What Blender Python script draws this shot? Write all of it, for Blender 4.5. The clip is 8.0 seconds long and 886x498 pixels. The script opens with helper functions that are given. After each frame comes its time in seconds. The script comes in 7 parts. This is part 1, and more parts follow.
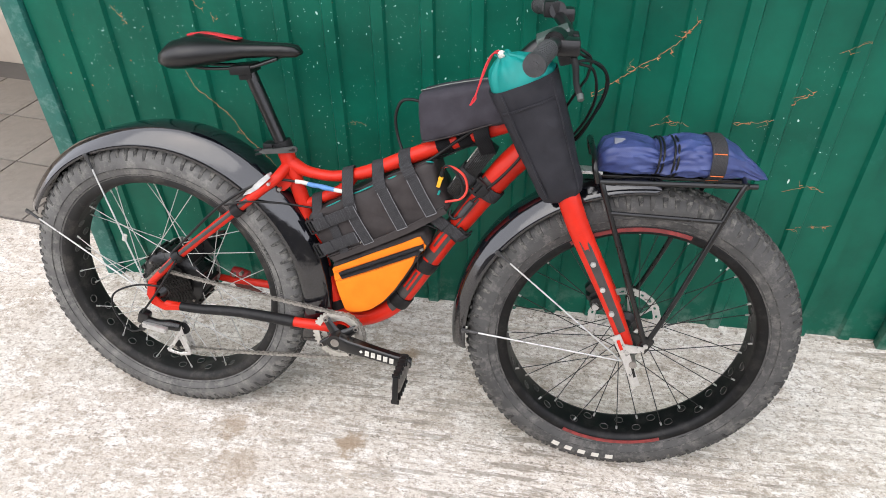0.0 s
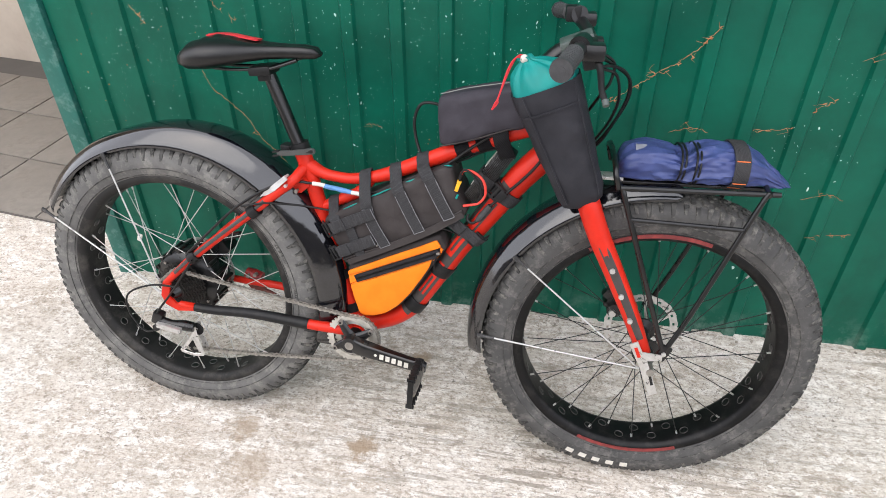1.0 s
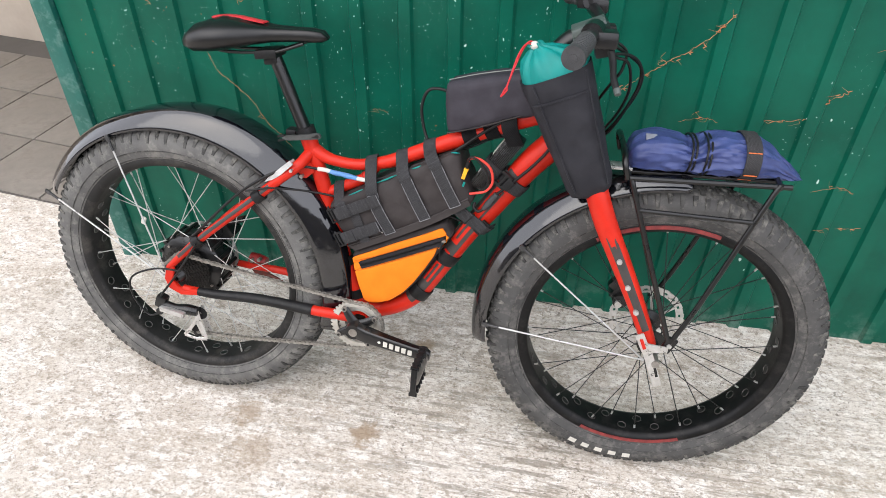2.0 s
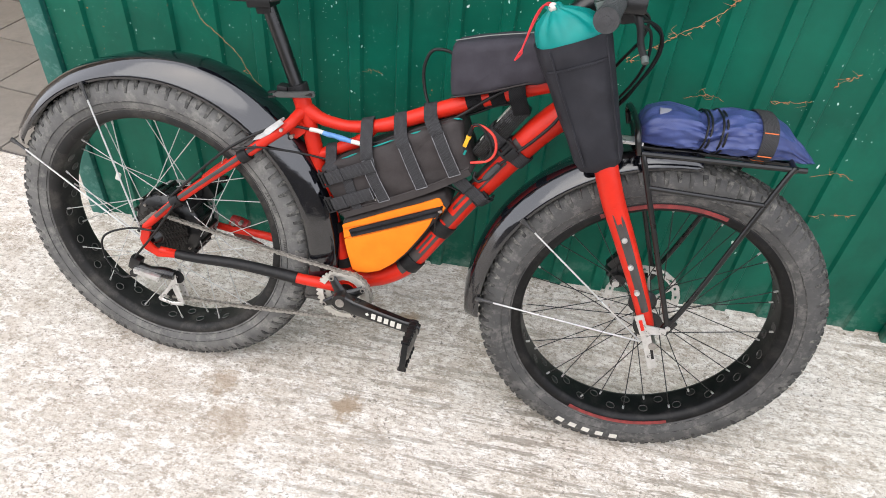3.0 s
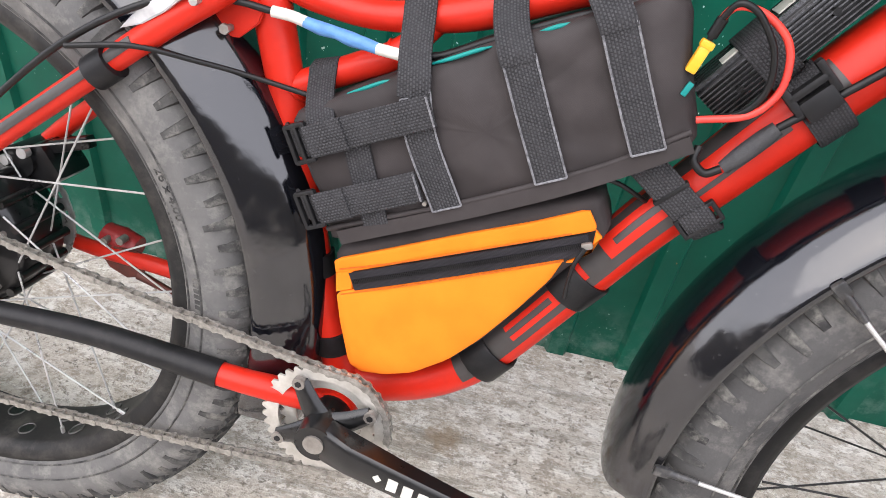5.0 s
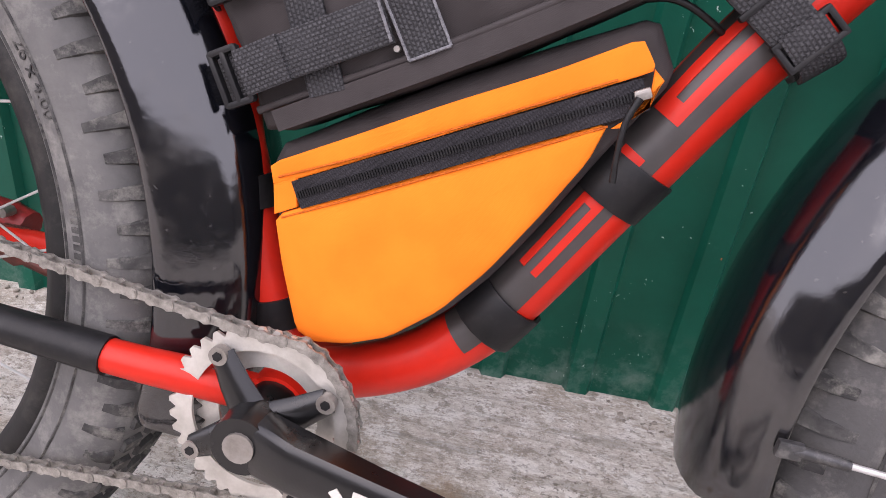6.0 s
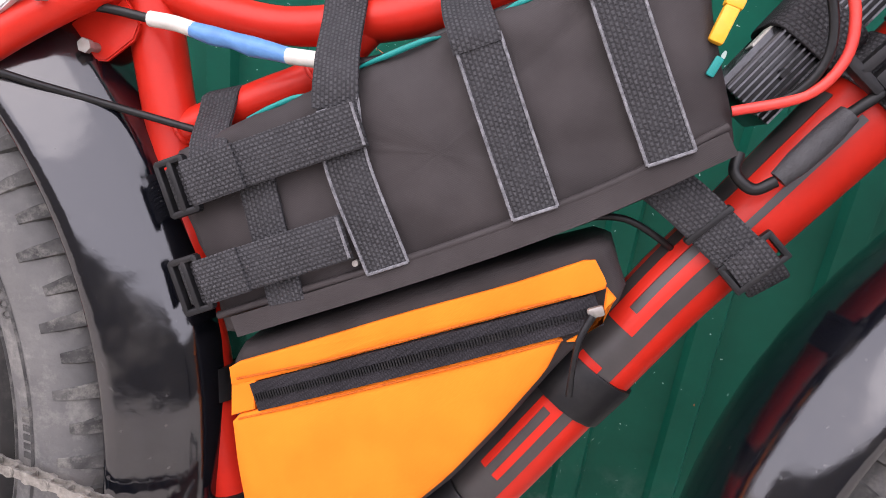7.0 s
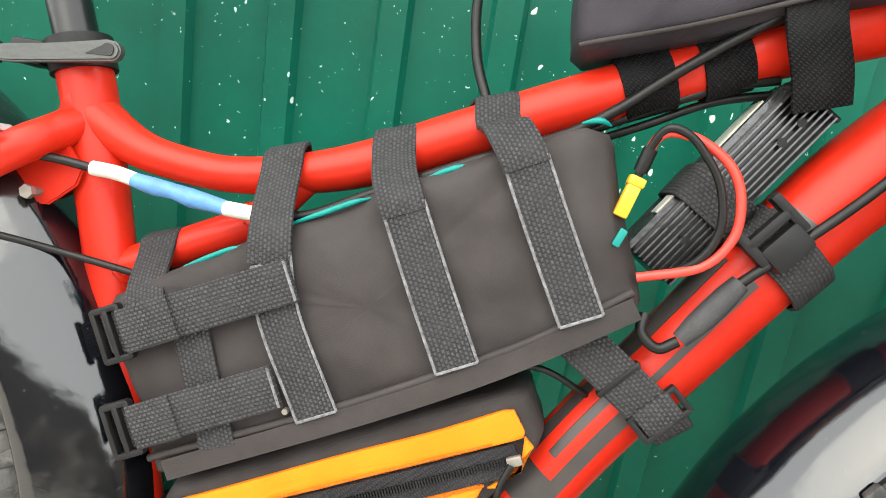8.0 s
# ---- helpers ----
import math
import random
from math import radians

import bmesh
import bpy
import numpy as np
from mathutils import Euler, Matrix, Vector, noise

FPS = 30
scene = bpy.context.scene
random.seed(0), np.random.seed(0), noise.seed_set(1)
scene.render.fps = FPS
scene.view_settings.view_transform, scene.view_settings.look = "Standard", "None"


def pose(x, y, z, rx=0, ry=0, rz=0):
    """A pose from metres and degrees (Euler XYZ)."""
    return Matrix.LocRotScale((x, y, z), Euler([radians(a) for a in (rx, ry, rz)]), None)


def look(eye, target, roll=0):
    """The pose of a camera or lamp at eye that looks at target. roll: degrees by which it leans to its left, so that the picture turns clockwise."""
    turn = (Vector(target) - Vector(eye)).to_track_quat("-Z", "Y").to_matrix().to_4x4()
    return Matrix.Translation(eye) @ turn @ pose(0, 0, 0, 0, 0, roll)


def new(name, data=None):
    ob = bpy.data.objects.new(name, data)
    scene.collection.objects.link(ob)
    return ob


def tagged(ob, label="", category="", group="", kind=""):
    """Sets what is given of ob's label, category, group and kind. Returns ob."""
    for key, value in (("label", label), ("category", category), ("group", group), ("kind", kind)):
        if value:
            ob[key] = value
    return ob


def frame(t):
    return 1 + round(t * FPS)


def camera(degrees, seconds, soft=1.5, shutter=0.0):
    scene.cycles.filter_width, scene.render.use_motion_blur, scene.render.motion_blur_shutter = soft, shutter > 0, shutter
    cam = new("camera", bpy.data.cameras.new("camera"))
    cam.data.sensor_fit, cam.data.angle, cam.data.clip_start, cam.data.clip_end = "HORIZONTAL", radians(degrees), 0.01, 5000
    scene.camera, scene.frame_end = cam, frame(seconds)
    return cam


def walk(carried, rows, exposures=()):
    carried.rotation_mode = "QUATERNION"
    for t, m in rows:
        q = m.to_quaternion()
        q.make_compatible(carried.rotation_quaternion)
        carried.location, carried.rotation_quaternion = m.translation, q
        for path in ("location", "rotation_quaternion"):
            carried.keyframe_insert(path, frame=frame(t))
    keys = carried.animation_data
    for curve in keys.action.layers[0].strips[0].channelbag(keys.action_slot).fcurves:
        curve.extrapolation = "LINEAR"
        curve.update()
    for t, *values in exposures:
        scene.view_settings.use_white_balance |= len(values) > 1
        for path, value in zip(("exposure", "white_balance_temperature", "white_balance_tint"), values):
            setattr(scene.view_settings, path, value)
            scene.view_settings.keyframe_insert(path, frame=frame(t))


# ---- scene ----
cam = camera(65.9, 8.0, soft=0.9)
PATH = [
    (0, (0.241, 0.131, 1.404), (-0.217, 1.637, 0.171), -0.7),
    (0.5, (0.222, 0.133, 1.403), (-0.247, 1.636, 0.170), -0.1),
    (1, (0.215, 0.133, 1.403), (-0.259, 1.638, 0.174), -0.3),
    (2.5, (0.188, 0.145, 1.391), (-0.267, 1.617, 0.117), 1.3),
    (2.7, (0.162, 0.129, 1.379), (-0.240, 1.633, 0.103), 3.1),
    (3, (0.136, 0.168, 1.359), (-0.225, 1.624, 0.037), 5.1),
    (3.2, (0.120, 0.197, 1.338), (-0.292, 1.642, -0.013), 4.5),
    (3.4, (0.091, 0.272, 1.310), (-0.381, 1.671, -0.056), 3.7),
    (3.5, (0.072, 0.322, 1.298), (-0.411, 1.696, -0.073), 3.8),
    (3.7, (0.041, 0.472, 1.259), (-0.397, 1.903, -0.068), 7.3),
    (4, (-0.022, 0.573, 1.187), (-0.523, 1.978, -0.145), 7.2),
    (4.2, (-0.043, 0.626, 1.119), (-0.581, 2.007, -0.223), 6.2),
    (4.5, (-0.129, 0.694, 1.004), (-0.438, 2.149, -0.333), 13.4),
    (4.6, (-0.134, 0.709, 0.981), (-0.436, 2.165, -0.357), 13.1),
    (4.8, (-0.154, 0.725, 0.883), (-0.459, 2.250, -0.364), 12.4),
    (5, (-0.148, 0.761, 0.821), (-0.497, 2.296, -0.412), 9.9),
    (5.2, (-0.143, 0.784, 0.742), (-0.516, 2.380, -0.404), 9.4),
    (6.3, (-0.141, 0.851, 0.588), (-0.578, 2.576, -0.325), 6.8),
    (6.5, (-0.143, 0.853, 0.601), (-0.605, 2.599, -0.257), 6.6),
    (6.6, (-0.140, 0.854, 0.604), (-0.630, 2.616, -0.201), 6.6),
    (7, (-0.142, 0.869, 0.656), (-0.575, 2.689, -0.053), 7.4),
    (7.2, (-0.141, 0.872, 0.680), (-0.558, 2.720, 0.045), 7.3),
    (7.5, (-0.140, 0.868, 0.703), (-0.543, 2.737, 0.114), 8.1),
    (8, (-0.132, 0.870, 0.719), (-0.480, 2.760, 0.165), 8.9),
]
EXPOSURES = [(0.0, 1.00, 6500, 10), (3.5, 1.02, 6500, 9), (4.5, 1.32, 6500, 10), (5.2, 1.37, 6500, 14), (6.3, 1.08, 6450, 24), (7.0, 1.28, 6480, 21), (7.5, 1.64, 6750, 7), (8.0, 1.82, 6950, 2)]
walk(cam, [(t, look(eye, target, roll)) for t, eye, target, roll in PATH], EXPOSURES)
# world, sun, exposure
world = bpy.data.worlds.new("sky")
scene.world = world
world.use_nodes = True
wt = world.node_tree
sky = wt.nodes.new("ShaderNodeTexSky")
sky.sky_type = "NISHITA"
sky.sun_disc = False
sky.sun_elevation = radians(48)
sky.sun_rotation = radians(204)
sky.dust_density = 3.0
soft = wt.nodes.new("ShaderNodeMixRGB")
soft.inputs[0].default_value = 0.8
soft.inputs[2].default_value = (12.9, 12.9, 13.9, 1)
wt.links.new(sky.outputs[0], soft.inputs[1])
wt.links.new(soft.outputs[0], wt.nodes["Background"].inputs[0])
wt.nodes["Background"].inputs[1].default_value = 0.107
sun_data = bpy.data.lights.new("sun", "SUN")
sun_data.energy = 0.5
sun_data.angle = radians(55)
sun_data.color = (1.0, 0.97, 0.92)
sun = new("sun", sun_data)
sun.matrix_world = look((-2.0, -3.0, 5.2), (-0.2, 1.2, 0.2))

# ------------------------------------------------------------------ materials


def nodes_of(name):
    m = bpy.data.materials.new(name)
    m.use_nodes = True
    return m, m.node_tree, m.node_tree.nodes["Principled BSDF"]


def surface(name, base, other=None, rough=0.6, metal=0.0, big=6.0, fine=300.0, bump=0.15, spread=0.35,
            rough_var=0.12, coat=0.0, stretch=(1, 1, 1), stain=None, stain_scale=14.0, stain_amount=0.5, sheen=0.0, spec=0.5):
    """A procedural surface: two tones in large patches, fine grain in the relief, stains with a shape of their own."""
    m, t, p = nodes_of(name)
    n, l = t.nodes, t.links
    co = n.new("ShaderNodeTexCoord")
    mp = n.new("ShaderNodeMapping")
    mp.inputs["Scale"].default_value = stretch
    l.new(co.outputs["Object"], mp.inputs[0])
    a = n.new("ShaderNodeTexNoise")
    a.inputs["Scale"].default_value, a.inputs["Detail"].default_value, a.inputs["Roughness"].default_value = big, 8, 0.65
    l.new(mp.outputs[0], a.inputs["Vector"])
    ramp = n.new("ShaderNodeValToRGB")
    ramp.color_ramp.elements[0].position, ramp.color_ramp.elements[1].position = 0.5 - spread / 2, 0.5 + spread / 2
    ramp.color_ramp.elements[0].color = (*(other or [c * 0.75 for c in base]), 1)
    ramp.color_ramp.elements[1].color = (*base, 1)
    l.new(a.outputs["Fac"], ramp.inputs[0])
    colour = ramp.outputs[0]
    if stain:
        s = n.new("ShaderNodeTexNoise")
        s.inputs["Scale"].default_value, s.inputs["Detail"].default_value = stain_scale, 9
        s.inputs["Roughness"].default_value = 0.72
        l.new(mp.outputs[0], s.inputs["Vector"])
        sr = n.new("ShaderNodeValToRGB")
        sr.color_ramp.elements[0].position, sr.color_ramp.elements[1].position = 0.5, 0.68
        sr.color_ramp.elements[0].color, sr.color_ramp.elements[1].color = (0, 0, 0, 1), (stain_amount,) * 3 + (1,)
        l.new(s.outputs["Fac"], sr.inputs[0])
        mx = n.new("ShaderNodeMixRGB")
        mx.inputs[2].default_value = (*stain, 1)
        l.new(sr.outputs[0], mx.inputs[0])
        l.new(colour, mx.inputs[1])
        colour = mx.outputs[0]
    l.new(colour, p.inputs["Base Color"])
    g = n.new("ShaderNodeTexNoise")
    g.inputs["Scale"].default_value, g.inputs["Detail"].default_value = fine, 4
    l.new(co.outputs["Object"], g.inputs["Vector"])
    b = n.new("ShaderNodeBump")
    b.inputs["Strength"].default_value, b.inputs["Distance"].default_value = bump, 0.002
    l.new(g.outputs["Fac"], b.inputs["Height"])
    l.new(b.outputs[0], p.inputs["Normal"])
    r = n.new("ShaderNodeMapRange")
    r.inputs["To Min"].default_value, r.inputs["To Max"].default_value = rough - rough_var, rough + rough_var
    l.new(a.outputs["Fac"], r.inputs["Value"])
    l.new(r.outputs[0], p.inputs["Roughness"])
    p.inputs["Metallic"].default_value = metal
    p.inputs["Coat Weight"].default_value = coat
    p.inputs["Specular IOR Level"].default_value = spec
    p.inputs["Coat Roughness"].default_value = 0.1
    p.inputs["Sheen Weight"].default_value = sheen
    return m


def woven(name, base, other, scale=900.0, rough=0.8, bump=0.5, angle=45.0, weave=0.5, crease=0.0, spec=0.16):
    """Cloth or webbing: a diagonal twill in the relief and tone, over soft fading."""
    m, t, p = nodes_of(name)
    n, l = t.nodes, t.links
    co = n.new("ShaderNodeTexCoord")
    heights = []
    for a in (angle, angle - 90):
        mp = n.new("ShaderNodeMapping")
        mp.inputs["Rotation"].default_value = (0, radians(a), 0)
        l.new(co.outputs["Object"], mp.inputs[0])
        w = n.new("ShaderNodeTexWave")
        w.bands_direction = "X"
        w.inputs["Scale"].default_value, w.inputs["Distortion"].default_value = (scale if a == angle else scale * 0.55) / 6.28, 1.2
        l.new(mp.outputs[0], w.inputs["Vector"])
        heights.append(w.outputs["Fac"])
    mul = n.new("ShaderNodeMath")
    mul.operation = "MULTIPLY"
    l.new(heights[0], mul.inputs[0])
    l.new(heights[1], mul.inputs[1])
    f = n.new("ShaderNodeTexNoise")
    f.inputs["Scale"].default_value, f.inputs["Detail"].default_value = 25, 7
    l.new(co.outputs["Object"], f.inputs["Vector"])
    add = n.new("ShaderNodeMath")
    add.operation = "MULTIPLY_ADD"
    add.inputs[1].default_value, add.inputs[2].default_value = weave, 0.0
    l.new(mul.outputs[0], add.inputs[0])
    add2 = n.new("ShaderNodeMath")
    l.new(add.outputs[0], add2.inputs[0])
    sub = n.new("ShaderNodeMath")
    sub.operation = "MULTIPLY_ADD"
    sub.inputs[1].default_value, sub.inputs[2].default_value = 1.6, -0.55
    l.new(f.outputs["Fac"], sub.inputs[0])
    l.new(sub.outputs[0], add2.inputs[1])
    ramp = n.new("ShaderNodeValToRGB")
    ramp.color_ramp.elements[0].color, ramp.color_ramp.elements[1].color = (*base, 1), (*other, 1)
    ramp.color_ramp.elements[0].position, ramp.color_ramp.elements[1].position = 0.1, 0.9
    l.new(add2.outputs[0], ramp.inputs[0])
    l.new(ramp.outputs[0], p.inputs["Base Color"])
    b = n.new("ShaderNodeBump")
    b.inputs["Strength"].default_value, b.inputs["Distance"].default_value = bump, 0.0012
    l.new(mul.outputs[0], b.inputs["Height"])
    c = n.new("ShaderNodeTexNoise")
    c.inputs["Scale"].default_value, c.inputs["Detail"].default_value, c.inputs["Distortion"].default_value = 15, 1.5, 0.0
    l.new(co.outputs["Object"], c.inputs["Vector"])
    b2 = n.new("ShaderNodeBump")
    b2.inputs["Strength"].default_value, b2.inputs["Distance"].default_value = crease, 0.03
    l.new(c.outputs["Fac"], b2.inputs["Height"])
    l.new(b2.outputs[0], b.inputs["Normal"])
    l.new(b.outputs[0], p.inputs["Normal"])
    p.inputs["Roughness"].default_value = rough
    p.inputs["Specular IOR Level"].default_value = spec
    return m


def webbing(name, dark, light):
    """Woven strap: short raised threads along the strap, in staggered rows, a little fuzzy and faded."""
    m, t, p = nodes_of(name)
    n, l = t.nodes, t.links
    co = n.new("ShaderNodeTexCoord")
    rub = n.new("ShaderNodeTexNoise")
    rub.inputs["Scale"].default_value, rub.inputs["Detail"].default_value = 700, 4
    l.new(co.outputs["Object"], rub.inputs["Vector"])
    shift = n.new("ShaderNodeVectorMath")
    shift.operation = "MULTIPLY_ADD"
    shift.inputs[1].default_value = (0.0014, 0.0013, 0)
    l.new(rub.outputs["Color"], shift.inputs[0])
    l.new(co.outputs["UV"], shift.inputs[2])
    b = n.new("ShaderNodeTexBrick")
    b.inputs["Scale"].default_value = 1.0
    b.inputs["Brick Width"].default_value, b.inputs["Row Height"].default_value = 0.0030, 0.0024
    b.inputs["Mortar Size"].default_value, b.inputs["Mortar Smooth"].default_value = 0.00105, 1.0
    b.inputs["Color1"].default_value, b.inputs["Color2"].default_value = (*light, 1), (*[c * 0.55 for c in light], 1)
    b.inputs["Mortar"].default_value = (*dark, 1)
    l.new(shift.outputs[0], b.inputs["Vector"])
    fade = n.new("ShaderNodeTexNoise")
    fade.inputs["Scale"].default_value, fade.inputs["Detail"].default_value = 60, 6
    l.new(co.outputs["Object"], fade.inputs["Vector"])
    mx = n.new("ShaderNodeMixRGB")
    mx.inputs[2].default_value = (*[c * 0.45 + d * 0.55 for c, d in zip(light, dark)], 1)
    l.new(fade.outputs["Fac"], mx.inputs[0])
    l.new(b.outputs["Color"], mx.inputs[1])
    l.new(mx.outputs[0], p.inputs["Base Color"])
    up = n.new("ShaderNodeBump")
    up.inputs["Strength"].default_value, up.inputs["Distance"].default_value = 0.7, 0.0008
    up.invert = True
    l.new(b.outputs["Fac"], up.inputs["Height"])
    l.new(up.outputs[0], p.inputs["Normal"])
    p.inputs["Roughness"].default_value = 0.75
    p.inputs["Specular IOR Level"].default_value = 0.15
    return m


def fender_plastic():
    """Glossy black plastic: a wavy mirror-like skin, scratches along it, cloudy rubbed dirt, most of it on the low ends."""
    m, t, p = nodes_of("glossy_black_fender")
    n, l = t.nodes, t.links
    co = n.new("ShaderNodeTexCoord")

    def noise_of(scale, detail, rough=0.6, stretch=(1, 1, 1)):
        mp = n.new("ShaderNodeMapping")
        mp.inputs["Scale"].default_value = stretch
        l.new(co.outputs["Object"], mp.inputs[0])
        a = n.new("ShaderNodeTexNoise")
        a.inputs["Scale"].default_value, a.inputs["Detail"].default_value, a.inputs["Roughness"].default_value = scale, detail, rough
        l.new(mp.outputs[0], a.inputs["Vector"])
        return a.outputs["Fac"]

    def span(fac, f0, f1, t0, t1):
        r = n.new("ShaderNodeMapRange")
        for key, value in (("From Min", f0), ("From Max", f1), ("To Min", t0), ("To Max", t1)):
            r.inputs[key].default_value = value
        l.new(fac, r.inputs["Value"])
        return r.outputs[0]

    def calc(kind, a, b):
        c = n.new("ShaderNodeMath")
        c.operation = kind
        c.use_clamp = True
        l.new(a, c.inputs[0])
        l.new(b, c.inputs[1])
        return c.outputs[0]

    def mix(fac, a, b):
        x = n.new("ShaderNodeMixRGB")
        l.new(fac, x.inputs[0])
        for i, c in ((1, a), (2, b)):
            if isinstance(c, tuple):
                x.inputs[i].default_value = (*c, 1)
            else:
                l.new(c, x.inputs[i])
        return x.outputs[0]

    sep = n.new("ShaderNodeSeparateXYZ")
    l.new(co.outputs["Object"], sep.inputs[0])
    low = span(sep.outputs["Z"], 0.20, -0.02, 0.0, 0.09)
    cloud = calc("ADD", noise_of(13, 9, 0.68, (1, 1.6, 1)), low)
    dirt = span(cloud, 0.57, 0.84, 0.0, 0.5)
    scratch = span(noise_of(60, 5, 0.7, (1, 6, 1)), 0.63, 0.70, 0.0, 0.4)
    specks = span(noise_of(260, 3, 0.6), 0.69, 0.73, 0.0, 0.35)
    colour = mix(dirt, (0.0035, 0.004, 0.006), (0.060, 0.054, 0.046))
    colour = mix(scratch, colour, (0.05, 0.048, 0.046))
    colour = mix(specks, colour, (0.12, 0.115, 0.105))
    l.new(colour, p.inputs["Base Color"])
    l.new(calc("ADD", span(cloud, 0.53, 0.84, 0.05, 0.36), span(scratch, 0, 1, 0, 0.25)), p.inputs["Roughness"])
    wave = n.new("ShaderNodeBump")
    wave.inputs["Strength"].default_value, wave.inputs["Distance"].default_value = 0.22, 0.006
    l.new(noise_of(16, 3, 0.5), wave.inputs["Height"])
    fine = n.new("ShaderNodeBump")
    fine.inputs["Strength"].default_value, fine.inputs["Distance"].default_value = 0.05, 0.002
    l.new(noise_of(120, 5, 0.7, (1, 3, 1)), fine.inputs["Height"])
    l.new(wave.outputs[0], fine.inputs["Normal"])
    l.new(fine.outputs[0], p.inputs["Normal"])
    p.inputs["Specular IOR Level"].default_value = 0.8
    p.inputs["Coat Weight"].default_value, p.inputs["Coat Roughness"].default_value = 0.35, 0.08
    return m


def green_paint():
    """Green paint on sheet steel, with white splashes, pale rubbed patches and rust dots."""
    m, t, p = nodes_of("green_sheet_paint")
    n, l = t.nodes, t.links
    co = n.new("ShaderNodeTexCoord")
    a = n.new("ShaderNodeTexNoise")
    a.inputs["Scale"].default_value, a.inputs["Detail"].default_value, a.inputs["Roughness"].default_value = 3.5, 9, 0.62
    l.new(co.outputs["Object"], a.inputs["Vector"])
    ramp = n.new("ShaderNodeValToRGB")
    ramp.color_ramp.elements[0].position, ramp.color_ramp.elements[1].position = 0.33, 0.72
    ramp.color_ramp.elements[0].color, ramp.color_ramp.elements[1].color = (0.0, 0.064, 0.040, 1), (0.001, 0.120, 0.074, 1)
    l.new(a.outputs["Fac"], ramp.inputs[0])
    colour = ramp.outputs[0]

    def over(colour, mask, rgb):
        mx = n.new("ShaderNodeMixRGB")
        mx.inputs[2].default_value = (*rgb, 1)
        l.new(mask, mx.inputs[0])
        l.new(colour, mx.inputs[1])
        return mx.outputs[0]

    # the splashes thin out along the wall
    sepx = n.new("ShaderNodeSeparateXYZ")
    l.new(co.outputs["Object"], sepx.inputs[0])
    thin = n.new("ShaderNodeMapRange")
    thin.inputs["From Min"].default_value, thin.inputs["From Max"].default_value = 0.10, 0.45
    thin.inputs["To Max"].default_value = 0.13
    l.new(sepx.outputs["X"], thin.inputs["Value"])
    thin_low = n.new("ShaderNodeMapRange")
    thin_low.inputs["From Min"].default_value, thin_low.inputs["From Max"].default_value = 0.48, 0.34
    thin_low.inputs["To Max"].default_value = 0.10
    l.new(sepx.outputs["Z"], thin_low.inputs["Value"])
    both_ways = n.new("ShaderNodeMath")
    l.new(thin.outputs[0], both_ways.inputs[0])
    l.new(thin_low.outputs[0], both_ways.inputs[1])
    thin_out = both_ways.outputs[0]

    def speckles(scale, size, where_scale, where, stretch, seed):
        mp = n.new("ShaderNodeMapping")
        mp.inputs["Scale"].default_value = stretch
        mp.inputs["Location"].default_value = (seed, seed, seed)
        l.new(co.outputs["Object"], mp.inputs[0])
        wob = n.new("ShaderNodeTexNoise")
        wob.inputs["Scale"].default_value = scale * 1.5
        l.new(mp.outputs[0], wob.inputs["Vector"])
        mixv = n.new("ShaderNodeMixRGB")
        mixv.inputs[0].default_value = 0.012
        l.new(mp.outputs[0], mixv.inputs[1])
        l.new(wob.outputs["Color"], mixv.inputs[2])
        v = n.new("ShaderNodeTexVoronoi")
        v.inputs["Scale"].default_value = scale
        l.new(mixv.outputs[0], v.inputs["Vector"])
        sep = n.new("ShaderNodeSeparateColor")
        l.new(v.outputs["Color"], sep.inputs[0])
        lim = n.new("ShaderNodeMath")
        lim.operation = "MULTIPLY_ADD"
        lim.inputs[1].default_value, lim.inputs[2].default_value = size, -size * 0.45
        l.new(sep.outputs[0], lim.inputs[0])
        less = n.new("ShaderNodeMath")
        less.operation = "LESS_THAN"
        l.new(v.outputs["Distance"], less.inputs[0])
        l.new(lim.outputs[0], less.inputs[1])
        area = n.new("ShaderNodeTexNoise")
        area.inputs["Scale"].default_value, area.inputs["Detail"].default_value = where_scale, 3
        l.new(mp.outputs[0], area.inputs["Vector"])
        less_far = n.new("ShaderNodeMath")
        less_far.operation = "SUBTRACT"
        l.new(area.outputs["Fac"], less_far.inputs[0])
        l.new(thin_out, less_far.inputs[1])
        gt = n.new("ShaderNodeMath")
        gt.operation = "GREATER_THAN"
        gt.inputs[1].default_value = where
        l.new(less_far.outputs[0], gt.inputs[0])
        both = n.new("ShaderNodeMath")
        both.operation = "MULTIPLY"
        l.new(less.outputs[0], both.inputs[0])
        l.new(gt.outputs[0], both.inputs[1])
        return both.outputs[0]

    # pale scuffs
    s = n.new("ShaderNodeTexNoise")
    s.inputs["Scale"].default_value, s.inputs["Detail"].default_value, s.inputs["Roughness"].default_value = 9, 10, 0.75
    l.new(co.outputs["Object"], s.inputs["Vector"])
    sr = n.new("ShaderNodeValToRGB")
    sr.color_ramp.elements[0].position, sr.color_ramp.elements[1].position = 0.60, 0.78
    sr.color_ramp.elements[0].color, sr.color_ramp.elements[1].color = (0, 0, 0, 1), (0.4, 0.4, 0.4, 1)
    l.new(s.outputs["Fac"], sr.inputs[0])
    colour = over(colour, sr.outputs[0], (0.035, 0.17, 0.13))
    colour = over(colour, speckles(46, 0.23, 2.0, 0.46, (1, 1, 0.55), 0.0), (0.55, 0.66, 0.6))
    colour = over(colour, speckles(95, 0.28, 2.6, 0.46, (1, 1, 0.8), 3.1), (0.5, 0.6, 0.55))
    colour = over(colour, speckles(150, 0.27, 3.2, 0.45, (1, 1, 0.75), 5.3), (0.45, 0.56, 0.5))
